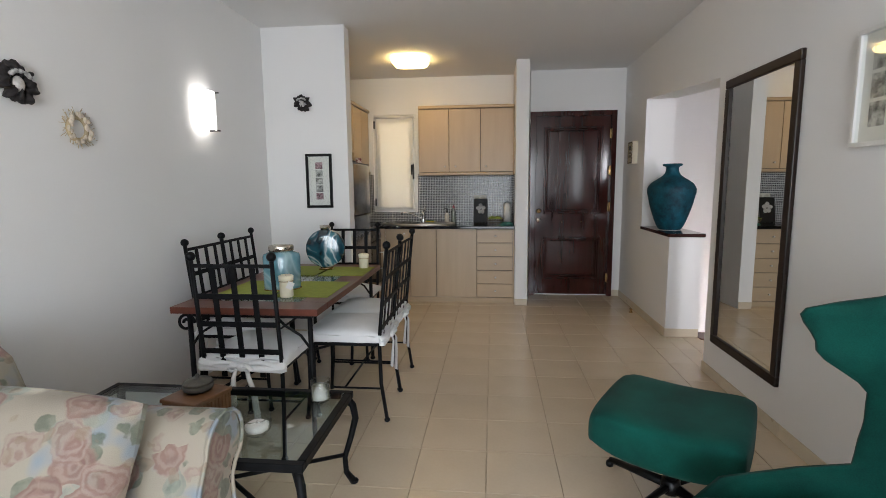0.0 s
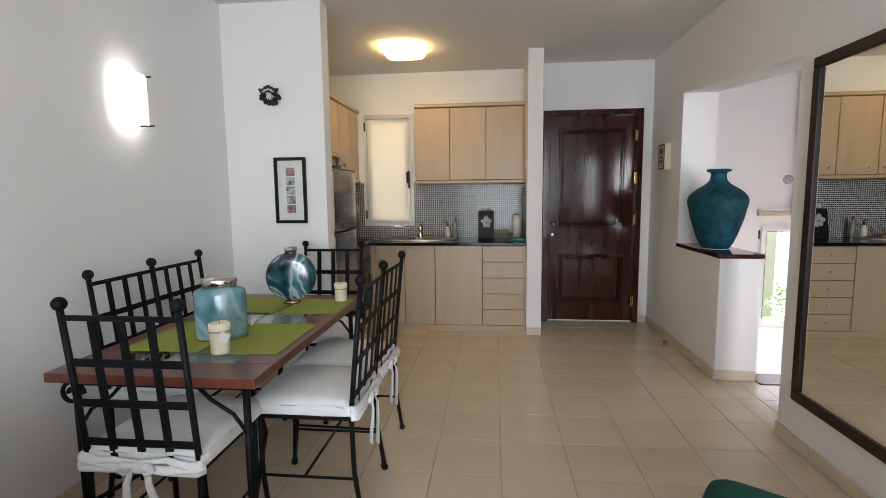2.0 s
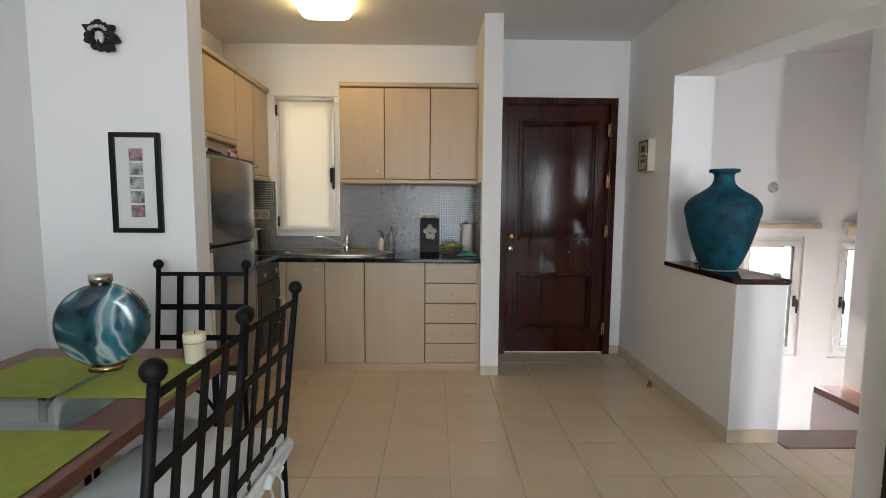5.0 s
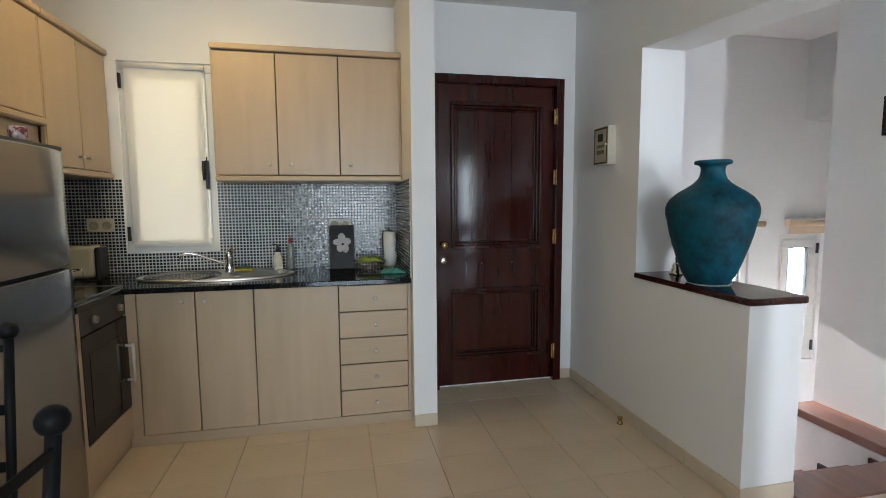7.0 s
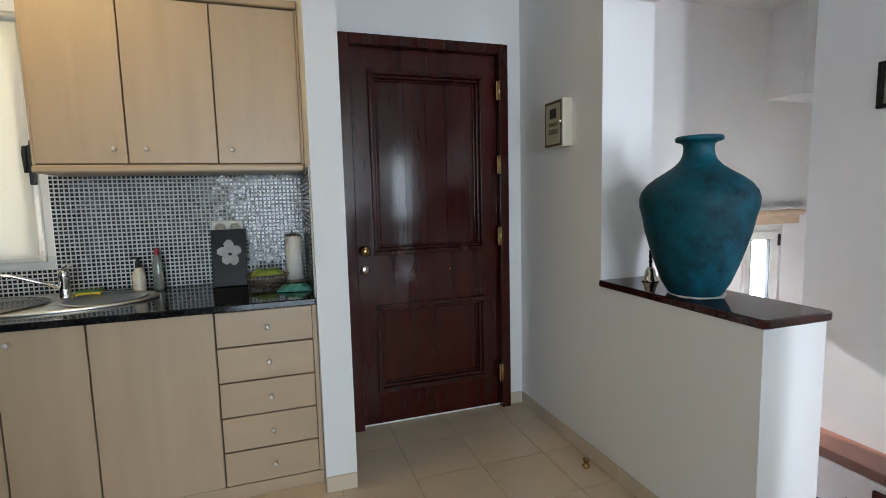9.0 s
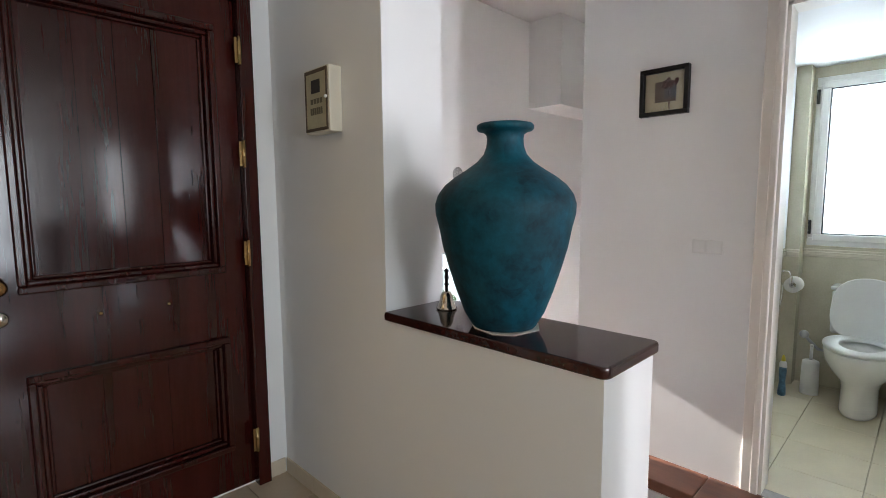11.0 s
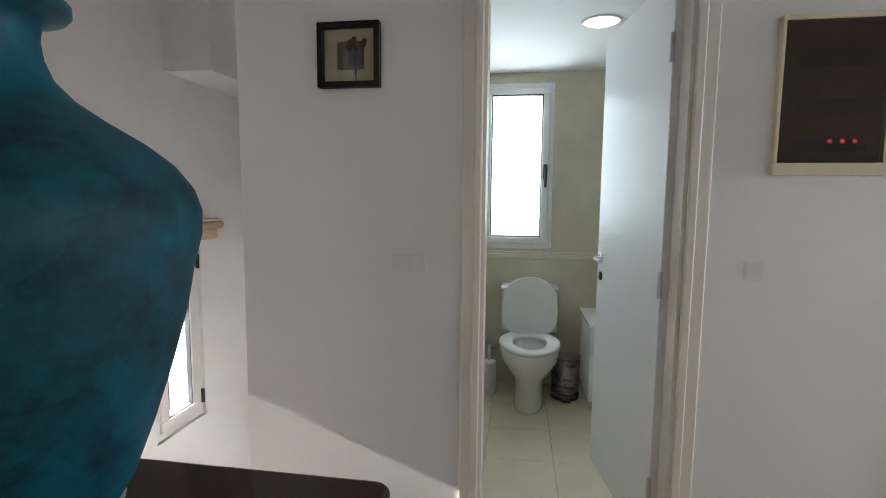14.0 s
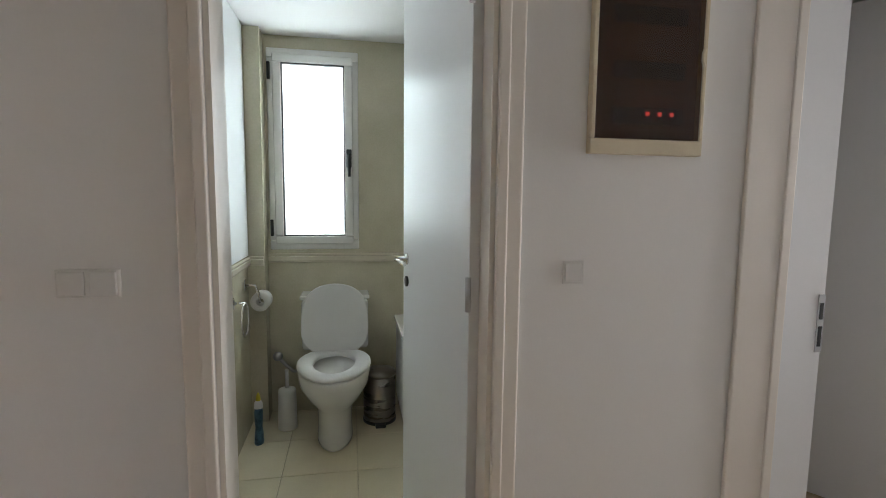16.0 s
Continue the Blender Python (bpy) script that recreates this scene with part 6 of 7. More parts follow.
for i in range(40):
    a = 2 * math.pi * i / 40
    c, s = math.cos(a), math.sin(a)
    k = (abs(c) ** 3.2 + abs(s) ** 3.2) ** (-1 / 3.2)
    wz = 0.175 * (1 - 0.06 * s)
    outl.append((wz * k * c * (1 - 0.10 * max(0, s) ** 2), 0.582 + (0.184 if s > 0 else 0.185) * (k if s < 0 else k ** 0.6) * s))
f1 = [b.verts.new((-0.148 + 0.05 * (z - 0.415) / 0.37, y, z)) for y, z in outl]
f2 = [b.verts.new((-0.132 + 0.05 * (z - 0.415) / 0.37, y, z)) for y, z in outl]
b.faces.new(f1)
b.faces.new(f2[::-1])
for i in range(40):
    b.faces.new((f1[i], f2[i], f2[(i + 1) % 40], f1[(i + 1) % 40]))
soft_edges(part("lid", b, WHITE_PLASTIC, wc, "raised white lid"), 0.006, 2)
b = bmesh.new()
box(b, -0.090, 0.062, -0.178, 0.178, 0.40, 0.675, 0.02, 3)
part("cistern", b, CERAMIC, wc)
part("cistern_lid", boxed(-0.094, 0.063, -0.185, 0.185, 0.677, 0.70, 0.008), CERAMIC, wc)
pp = thing("water_pipe", "grey flexible water pipe with a valve on the wall", "pipe", (4.64, 4.33, 0.28))
b = bmesh.new()
tube(b, [(-0.001, 0, 0.06), (-0.045, 0, 0.06), (-0.06, -0.03, 0.03), (-0.06, -0.08, -0.02), (-0.05, -0.14, -0.03), (-0.03, -0.16, 0.06)], 0.010, 8)
part("hose", b, STEEL, pp)
b = bmesh.new()
ball(b, (-0.055, 0.0, 0.065), 0.028, 12, (0.6, 1, 1))
part("valve", b, STEEL, pp)
br = thing("toilet_brush", "white toilet brush in its holder", "brush", (4.43, 4.265, 0))
b = bmesh.new()
lathe(b, [(0.0, 0), (0.046, 0), (0.050, 0.006), (0.046, 0.20), (0.044, 0.215), (0.030, 0.222), (0.0, 0.224)], 24, caps=False)
part("holder", b, WHITE_PLASTIC, br)
b = bmesh.new()
tube(b, [(0, 0, 0.22), (0, 0, 0.31)], 0.009, 8)
ball(b, (0, 0, 0.315), 0.011, 8)
part("handle", b, WHITE_PLASTIC, br)
BIN_STEEL = plain("dull brown-grey steel", (0.24, 0.22, 0.195), 0.28, 1.0, vary=0.08, scale=5, bump=0.0, grain=60, stretch=(1, 1, 6))
bn = thing("pedal_bin", "round brushed steel pedal bin", "bin", (4.452, 3.778, 0))
b = bmesh.new()
lathe(b, [(0.0, 0.012), (0.086, 0.012), (0.088, 0.02), (0.088, 0.262), (0.0, 0.262)], 32, caps=False)
part("body", b, BIN_STEEL, bn)
b = bmesh.new()
lathe(b, [(0.0, 0), (0.090, 0), (0.090, 0.02), (0.0, 0.02)], 32, caps=False)
part("base_ring", b, BLACK_PLASTIC, bn, "black base ring")
b = bmesh.new()
lathe(b, [(0.0, 0.264), (0.090, 0.264), (0.091, 0.275), (0.085, 0.285), (0.05, 0.295), (0.0, 0.298)], 32, caps=False)
part("lid", b, BIN_STEEL, bn)
part("pedal", boxed(-0.120, -0.082, -0.028, 0.028, 0.004, 0.022, 0.005), BLACK_PLASTIC, bn, "black pedal")
bt = thing("cleaner_bottle", "blue cleaner bottle with a yellow cap", "bottle", (4.283, 4.384, 0))
b = bmesh.new()
lathe(b, [(0.0, 0), (0.030, 0), (0.033, 0.01), (0.030, 0.05), (0.024, 0.09), (0.028, 0.13), (0.030, 0.165), (0.024, 0.185), (0.0, 0.186)], 20, caps=False, squash=(1, 0.7))
part("body", b, plain("dark blue bottle", (0.03, 0.09, 0.16), 0.3, vary=0.4, scale=30, second=(0.10, 0.22, 0.32)), bt)
b = bmesh.new()
lathe(b, [(0.022, 0.186), (0.020, 0.21), (0.013, 0.222), (0.0, 0.224)], 16, caps=False)
part("collar", b, WHITE_PLASTIC, bt)
b = bmesh.new()
lathe(b, [(0.012, 0.224), (0.010, 0.245), (0.004, 0.262), (0.0, 0.263)], 14, caps=False)
part("cap", b, plain("yellow cap", (0.65, 0.55, 0.04), 0.4), bt, "yellow cap")
tp = thing("paper_holder", "chrome paper holder with a white roll", "holder", (4.40, 4.46, 0.72))
b = bmesh.new()
box(b, -0.022, 0.022, -0.012, -0.001, 0.035, 0.09, 0.004)
tube(b, [(0, -0.008, 0.06), (0, -0.055, 0.06), (0.005, -0.07, 0.02), (0.01, -0.075, -0.03), (0.10, -0.075, -0.03)], 0.006, 8)
part("bracket", b, CHROME, tp)
b = bmesh.new()
lathe(b, [(0.020, -0.045), (0.048, -0.045), (0.049, 0.045), (0.020, 0.045), (0.020, -0.045)], 24, caps=False)
for v in b.verts:
    v.co = Vector((v.co.z + 0.055, v.co.x - 0.075, v.co.y - 0.03))
part("paper_roll", b, PAPER, tp, "white paper roll")
tr = thing("towel_ring", "chrome towel ring on the marble wall", "towel ring", (4.13, 4.46, 0.735))
b = bmesh.new()
box(b, -0.022, 0.022, -0.012, -0.001, -0.02, 0.035, 0.004)
tube(b, [(0, -0.008, 0.01), (0, -0.06, 0.01)], 0.007, 8)
part("bracket", b, CHROME, tr)
b = bmesh.new()
tube(b, [(0.075 * math.sin(a), -0.058, -0.065 + 0.075 * math.cos(a)) for a in [2 * math.pi * i / 28 for i in range(29)]], 0.005, 8)
part("ring", b, CHROME, tr)
b = bmesh.new()
for z, d, t in ((0.885, 0.018, 0.014), (0.907, 0.012, 0.008), (0.868, 0.010, 0.006)):
    box(b, 4.64 - d, 4.639, 3.0, 4.374, z - t, z + t, 0.004)
    box(b, 4.52 - d, 4.519, 4.376, 4.459, z - t, z + t, 0.004)
    box(b, 3.09, 4.518, 4.46 - d, 4.459, z - t, z + t, 0.004)
structure("dado_rail", b, plain("cream dado tile", (0.66, 0.60, 0.48), 0.15, vary=0.05), "cream moulded tile rail round the toilet walls")
structure("toilet_upper_lining", boxed(3.09, 4.50, 4.452, 4.4585, 0.92, 2.078), DOOR_WHITE, "glossy white upper wall in the toilet")
vn = thing("vanity", "low white vanity unit beyond the bin", "vanity", (4.40, 3.34, 0))
part("body", boxed(-0.20, 0.235, -0.33, 0.33, 0.08, 0.525, 0.004), DOOR_WHITE, vn)
part("top", boxed(-0.21, 0.237, -0.335, 0.342, 0.527, 0.548, 0.005), CERAMIC, vn)
for y in (-0.3, 0.3):
    part("foot", boxed(-0.16, 0.2, y - 0.02, y + 0.02, 0.0, 0.078), CHROME, vn)
ll = thing("toilet_lamp", "lit round recessed toilet ceiling lamp", "lamp", (3.755, 3.745, 2.08))
b = bmesh.new()
lathe(b, [(0.0, -0.006), (0.072, -0.006), (0.078, -0.003), (0.078, -0.001)], 32, caps=False)
part("disc", b, glowing("lit white disc", (1.0, 0.96, 0.86), 1.7), ll, "glowing white disc")
b = bmesh.new()
lathe(b, [(0.078, -0.001), (0.080, -0.008), (0.090, -0.006), (0.092, -0.001)], 32, caps=False)
part("ring", b, WHITE_PLASTIC, ll)

# ---- on the worktop ----
sk = thing("sink", "oval steel sink with a drainer and mixer tap", "sink", (-0.70, 5.70, WT))
b = bmesh.new()


def oval_ring(bm, rows, n=48):
    vs = [[bm.verts.new((cx + a * math.cos(2 * math.pi * i / n), cy + w * math.sin(2 * math.pi * i / n), z)) for i in range(n)] for cx, cy, a, w, z in rows]
    for p, q in zip(vs, vs[1:]):
        for i in range(n):
            bm.faces.new((p[i], p[(i + 1) % n], q[(i + 1) % n], q[i])).smooth = True
    bm.faces.new(vs[-1])
    return bm


oval_ring(b, [(0.02, 0, 0.43, 0.225, 0.001), (0.02, 0, 0.433, 0.228, 0.008), (0.02, 0, 0.424, 0.219, 0.012), (0.02, 0, 0.410, 0.205, 0.009), (0.02, 0, 0.400, 0.195, 0.004)])
# rim steel is paler, its bright gleam put into the colour
part("rim", b, plain("brushed steel with rim gleam", (0.78, 0.76, 0.73), 0.36, 1.0, vary=0.1, scale=6), sk)
b = bmesh.new()
oval_ring(b, [(-0.17, 0, 0.205, 0.178, 0.010), (-0.17, 0, 0.200, 0.172, 0.016), (-0.17, 0, 0.192, 0.164, 0.015), (-0.17, 0, 0.175, 0.147, 0.006), (-0.17, 0, 0.150, 0.124, 0.0045)])
# the basin is shallow: darker steel paints the shade of a deep bowl
part("basin", b, plain("basin steel with depth shade", (0.36, 0.34, 0.32), 0.24, 1.0, vary=0.2, scale=5), sk, "round steel basin")
b = bmesh.new()
oval_ring(b, [(0.245, 0, 0.165, 0.165, 0.009), (0.245, 0, 0.160, 0.160, 0.014), (0.245, 0, 0.152, 0.152, 0.012), (0.245, 0, 0.140, 0.140, 0.006), (0.245, 0, 0.12, 0.12, 0.005)])
part("drainer", b, STEEL, sk, "round drainer")
b = bmesh.new()
lathe(b, [(0.026, 0.004), (0.028, 0.01), (0.024, 0.02), (0.019, 0.10), (0.022, 0.105), (0.022, 0.14), (0.016, 0.155), (0.0, 0.158)], 18, (0.06, 0.11, 0))
tube(b, [(0.06, 0.11, 0.06), (-0.02, 0.085, 0.10), (-0.11, 0.055, 0.148), (-0.16, 0.04, 0.158), (-0.185, 0.035, 0.150), (-0.188, 0.034, 0.118)], [0.011, 0.010, 0.0095, 0.0095, 0.010, 0.010], 10)
tube(b, [(0.06, 0.11, 0.155), (0.075, 0.09, 0.175), (0.10, 0.06, 0.185)], [0.012, 0.010, 0.008], 8)
for v in b.verts:
    v.co.z *= 0.86
part("tap", b, CHROME, sk, "chrome mixer tap")
sg = thing("sponge", "small yellow washing sponge by the tap", "sponge", (-0.565, 5.86, WT + 0.001))
part("sponge_body", boxed(-0.05, 0.05, -0.03, 0.03, 0, 0.02, 0.006), plain("yellow sponge", (0.60, 0.45, 0.05), 0.9, bump=0.6, grain=200), sg)
part("scourer", boxed(-0.05, 0.05, -0.03, 0.03, 0.0205, 0.028, 0.003), plain("green scourer", (0.06, 0.16, 0.05), 0.95), sg)
so = thing("soap_bottle", "clear soap bottle with a black pump", "bottle", (-0.36, 5.86, WT))
b = bmesh.new()
lathe(b, [(0.0, 0), (0.026, 0), (0.029, 0.008), (0.028, 0.085), (0.018, 0.112), (0.011, 0.12), (0.0, 0.121)], 20, caps=False)
part("body", b, plain("milky soap bottle", (0.62, 0.58, 0.48), 0.25, vary=0.2, scale=30), so)
b = bmesh.new()
tube(b, [(0, 0, 0.12), (0, 0, 0.165), (-0.03, -0.01, 0.168)], [0.010, 0.008, 0.006], 8)
lathe(b, [(0.014, 0.12), (0.014, 0.14), (0.006, 0.143)], 14)
part("pump", b, BLACK_PLASTIC, so, "black pump")
wb = thing("dish_soap", "clear dish soap bottle with a red cap", "bottle", (-0.285, 5.89, WT))
b = bmesh.new()
lathe(b, [(0.0, 0), (0.024, 0), (0.027, 0.01), (0.024, 0.07), (0.026, 0.12), (0.015, 0.165), (0.010, 0.172), (0.0, 0.173)], 20, caps=False, squash=(1, 0.7))
part("body", b, plain("greenish bottle", (0.20, 0.22, 0.19), 0.15, vary=0.3, scale=20), wb)
b = bmesh.new()
lathe(b, [(0.013, 0.173), (0.012, 0.19), (0.006, 0.206), (0.0, 0.207)], 14, caps=False)
part("cap", b, plain("dark red cap", (0.30, 0.02, 0.03), 0.4), wb, "red cap")
cb = thing("orchid_board", "black board with a white orchid leaning on the mosaic", "board", (0.040, 5.86, WT + 0.001), 0)
bd = part("board", boxed(-0.080, 0.080, -0.006, 0.006, 0.0, 0.285, 0.002, 1), BLACK, cb)
bd.matrix_basis = pose(0, -0.03, 0, -12, 0, 0)
ORCHID = plain("white orchid print", (0.70, 0.68, 0.66), 0.6, vary=0.15, scale=60)
for x, z, a, w in ((0.0, 0.20, 0.024, 0.034), (-0.028, 0.175, 0.028, 0.022), (0.032, 0.178, 0.026, 0.024), (-0.012, 0.135, 0.022, 0.026), (0.022, 0.132, 0.022, 0.028)):
    b = bmesh.new()
    vs = [b.verts.new((x + a * math.cos(2 * math.pi * i / 16) * (1 + 0.12 * math.sin(3 * i)), -0.0068 - 0.0003 * (a > 0.024), z + w * math.sin(2 * math.pi * i / 16))) for i in range(16)]
    b.faces.new(vs)
    bmesh.ops.solidify(b, geom=b.faces[:], thickness=0.0004)
    part("petal", b, ORCHID, bd, "painted white petal")
kr = thing("kitchen_roll", "white paper roll on a stand", "paper roll", (0.352, 5.85, WT))
b = bmesh.new()
lathe(b, [(0.0, 0.0), (0.06, 0.0), (0.06, 0.008), (0.008, 0.012), (0.008, 0.25), (0.0, 0.252)], 24, caps=False)
part("stand", b, STEEL, kr)
b = bmesh.new()
lathe(b, [(0.010, 0.013), (0.043, 0.013), (0.044, 0.235), (0.010, 0.235)], 28, caps=False)
part("roll", b, PAPER, kr)
bk2 = thing("bread_basket", "low wire basket with a green cloth", "basket", (0.215, 5.82, WT))
b = bmesh.new()
for z, rr in ((0.006, 0.072), (0.03, 0.082), (0.052, 0.09)):
    tube(b, [(1.15 * rr * math.cos(a), 0.8 * rr * math.sin(a), z) for a in [2 * math.pi * i / 24 for i in range(25)]], 0.0025, 5)
for i in range(14):
    a = 2 * math.pi * i / 14
    tube(b, [(1.15 * 0.072 * math.cos(a), 0.8 * 0.072 * math.sin(a), 0.006), (1.15 * 0.09 * math.cos(a), 0.8 * 0.09 * math.sin(a), 0.052)], 0.002, 4)
part("wires", b, plain("dark brass wire", (0.20, 0.14, 0.07), 0.4, 0.8), bk2)


def rag(w, d, h, seed):
    b = bmesh.new()
    bmesh.ops.create_grid(b, x_segments=18, y_segments=14, size=0.5)
    for v in b.verts:
        x, y = v.co.x, v.co.y
        n1 = noise.noise(Vector((x * 4 + seed, y * 4, seed)))
        v.co = Vector((x * w * (1 + 0.1 * n1), y * d * (1 + 0.1 * n1), h * (0.45 + 0.55 * n1) * (1 - (2 * abs(x)) ** 4) * (1 - (2 * abs(y)) ** 4) + 0.004))
    for f in b.faces:
        f.smooth = True
    bmesh.ops.solidify(b, geom=b.faces[:], thickness=0.003)
    return b


cl2 = tagged(mesh_object("green_cloth", rag(0.16, 0.10, 0.05, 3.0), plain("lime cloth", (0.22, 0.30, 0.04), 0.9, vary=0.2, scale=20)), "crumpled lime green cloth in the basket", "cloth")
cl2.matrix_basis = pose(0.215, 5.82, WT + 0.045, 0, 0, 8)
cl3 = tagged(mesh_object("dish_cloth", rag(0.16, 0.11, 0.045, 7.0), plain("sea green cloth", (0.03, 0.20, 0.13), 0.9, vary=0.5, scale=16, second=(0.10, 0.33, 0.30))), "crumpled sea green dish cloth on the worktop", "cloth")
cl3.matrix_basis = pose(0.345, 5.58, WT + 0.001, 0, 0, -10)


def socket(at, turn, gangs, label):
    s = thing("socket", label, "socket", at, turn)
    w = 0.072 * gangs + 0.008
    part("plate", boxed(-w / 2, w / 2, -0.010, -0.0005, -0.040, 0.040, 0.003), plain("cream socket", (0.60, 0.56, 0.47), 0.4, bump=0), s)
    for k in range(gangs):
        b = bmesh.new()
        lathe(b, [(0.027, 0), (0.025, 0.003), (0.021, 0.003), (0.019, 0.0008), (0.0, 0.0008)], 20, caps=False)
        for v in b.verts:
            v.co = Vector((-w / 2 + 0.04 + 0.072 * k + v.co.x, -0.0105 - v.co.z, v.co.y))
        # outlet takes a darker copy of the cream, painting the hollow's shade
        part("outlet", b, plain("shaded socket", (0.42, 0.38, 0.30), 0.5, bump=0), s)


socket((-1.40, KITCHEN_END - 0.012, 1.155), 0, 2, "double cream socket on the mosaic")
socket((0.031, KITCHEN_END - 0.012, 1.140), 0, 2, "double pale socket above the orchid board")
ts = thing("toaster", "cream toaster with a black end", "toaster", (-1.42, 5.77, WT + 0.001), 8)
part("body", boxed(-0.13, 0.08, -0.085, 0.085, 0.012, 0.195, 0.02, 3), plain("cream metal", (0.52, 0.50, 0.38), 0.35), ts)
part("end_cap", boxed(0.082, 0.110, -0.08, 0.08, 0.006, 0.185, 0.012, 3), BLACK_PLASTIC, ts, "black end")
for y in (-0.035, 0.035):
    part("slot", boxed(-0.11, 0.06, y - 0.012, y + 0.012, 0.1945, 0.1965), BLACK, ts)
part("base", boxed(-0.12, 0.10, -0.075, 0.075, 0.0, 0.012), BLACK_PLASTIC, ts)
hd2 = thing("air_freshener", "round cream plug-in lamp under the cabinet", "lamp", (-1.60, 5.60, 1.20), 0)
b = bmesh.new()
lathe(b, [(0.0, 0), (0.03, 0.004), (0.045, 0.03), (0.045, 0.06), (0.03, 0.08), (0.0, 0.084)], 20, caps=False)
part("body", b, WHITE_PLASTIC, hd2)
part("plug", boxed(-0.078, -0.03, -0.02, 0.02, 0.02, 0.06, 0.004), WHITE_PLASTIC, hd2)
ft = thing("red_tin", "small red and white tin on the fridge", "tin", (-1.10, 4.70, 1.5125))
b = bmesh.new()
lathe(b, [(0.0, 0), (0.028, 0), (0.030, 0.05), (0.026, 0.054), (0.0, 0.055)], 18, caps=False)
part("can", b, plain("red label", (0.55, 0.10, 0.12), 0.4, vary=0.6, scale=40, second=(0.70, 0.60, 0.58), spread=0.15), ft)
rk = thing("draining_rack", "small wire plate rack by the hob", "rack", (-1.40, 5.46, WT))
b = bmesh.new()
for z in (0.02, 0.09):
    tube(b, [(-0.10, -0.05, z), (0.10, -0.05, z), (0.10, 0.05, z), (-0.10, 0.05, z), (-0.10, -0.05, z)], 0.003, 5)
for x in (-0.1, -0.05, 0.0, 0.05, 0.1):
    tube(b, [(x, -0.05, 0.0), (x, -0.05, 0.09)], 0.0025, 5)
    tube(b, [(x, 0.05, 0.0), (x, 0.05, 0.09)], 0.0025, 5)
part("wires", b, CHROME, rk)

# ---- glass mosaic on the kitchen walls ----
def mosaic_sheet(name, label, origin, u, v, n, nu, nv, skip=()):
    """Small tiles in rows: proud of a grout bed, slightly uneven."""
    rr = random.Random(len(name))
    verts, faces = [], []
    u, v, n, o = Vector(u), Vector(v), Vector(n), Vector(origin)
    pitch, gap = 0.0200, 0.0062
    for i in range(nu):
        for j in range(nv):
            a0, a1, c0, c1 = i * pitch + gap / 2, (i + 1) * pitch - gap / 2, j * pitch + gap / 2, (j + 1) * pitch - gap / 2
            if any(s[0] < (a0 + a1) / 2 < s[1] and s[2] < (c0 + c1) / 2 < s[3] for s in skip):
                continue
            base = len(verts)
            h = 0.0042
            tx, ty = rr.uniform(-0.00015, 0.00015), rr.uniform(-0.00015, 0.00015)
            for (a, c, z) in ((a0, c0, 0), (a1, c0, 0), (a1, c1, 0), (a0, c1, 0), (a0 + 0.001, c0 + 0.001, h + tx + ty), (a1 - 0.001, c0 + 0.001, h - tx + ty), (a1 - 0.001, c1 - 0.001, h - tx - ty), (a0 + 0.001, c1 - 0.001, h + tx - ty)):
                verts.append(o + u * a + v * c + n * z)
            faces += [tuple(base + k for k in f) for f in ((4, 5, 6, 7), (0, 1, 5, 4), (1, 2, 6, 5), (2, 3, 7, 6), (3, 0, 4, 7))]
    me = bpy.data.meshes.new(name)
    me.from_pydata(verts, [], faces)
    me.materials.append(MOSAIC)
    return tagged(new(name, me), label, kind="stuff")


def mosaic_wall(name, label, bed, origin, u, v, n, nu, nv, skip=()):
    st = structure(name, bed, MOSAIC_GROUT, label)
    ob = mosaic_sheet(name + "_pieces", label, origin, u, v, n, nu, nv, skip)
    ob.parent = st


ZM = WT + 0.001
bed = bmesh.new()
box(bed, -1.67, -1.275, KITCHEN_END - 0.006, KITCHEN_END - 0.0005, ZM, ZM + 0.58)
box(bed, -1.274, -0.728, KITCHEN_END - 0.006, KITCHEN_END - 0.0005, ZM, 0.979)
box(bed, -0.727, 0.419, KITCHEN_END - 0.006, KITCHEN_END - 0.0005, ZM, ZM + 0.58)
mosaic_wall("backsplash_north", "dark glass mosaic behind the worktop", bed, (-1.67, KITCHEN_END - 0.0062, ZM), (1, 0, 0), (0, 0, 1), (0, -1, 0), 104, 29, ((0.395, 0.943, 0.122, 2.0),))
mosaic_wall("backsplash_west", "dark glass mosaic behind the hob", boxed(-1.6795, -1.674, 4.86, 5.99, ZM, ZM + 0.58), (-1.6738, 4.86, ZM), (0, 1, 0), (0, 0, 1), (1, 0, 0), 56, 29)
mosaic_wall("backsplash_east", "dark glass mosaic on the short wall's side", boxed(0.414, 0.4195, 5.35, 5.99, ZM, ZM + 0.56), (0.4138, 5.35, ZM), (0, 1, 0), (0, 0, 1), (-1, 0, 0), 32, 28)

# ---- outside the windows ----
nb = thing("neighbour_wall", "white rendered garden wall outside the stair windows", "wall", (6.9, 11.0, -2.7))
part("panel", boxed(-1.2, 3.0, -0.1, 0.1, 0, 4.2), plain("white render", (0.72, 0.72, 0.70), 0.8, vary=0.05, scale=2), nb)
acu = thing("air_conditioner", "white outdoor air conditioner on the neighbouring wall", "air conditioner", (6.2, 10.7, 0.55))
part("case", boxed(-0.40, 0.40, -0.14, 0.14, 0, 0.55, 0.015), plain("grey-white metal", (0.62, 0.64, 0.66), 0.4), acu)
b = bmesh.new()
for k in range(6):
    rr_ = 0.05 + 0.035 * k
    tube(b, [(-0.1 + rr_ * math.cos(a), -0.150, 0.275 + rr_ * math.sin(a)) for a in [2 * math.pi * i / 28 for i in range(29)]], 0.005, 5)
part("grille", b, plain("grey grille", (0.25, 0.27, 0.29), 0.5), acu, "round fan grille")
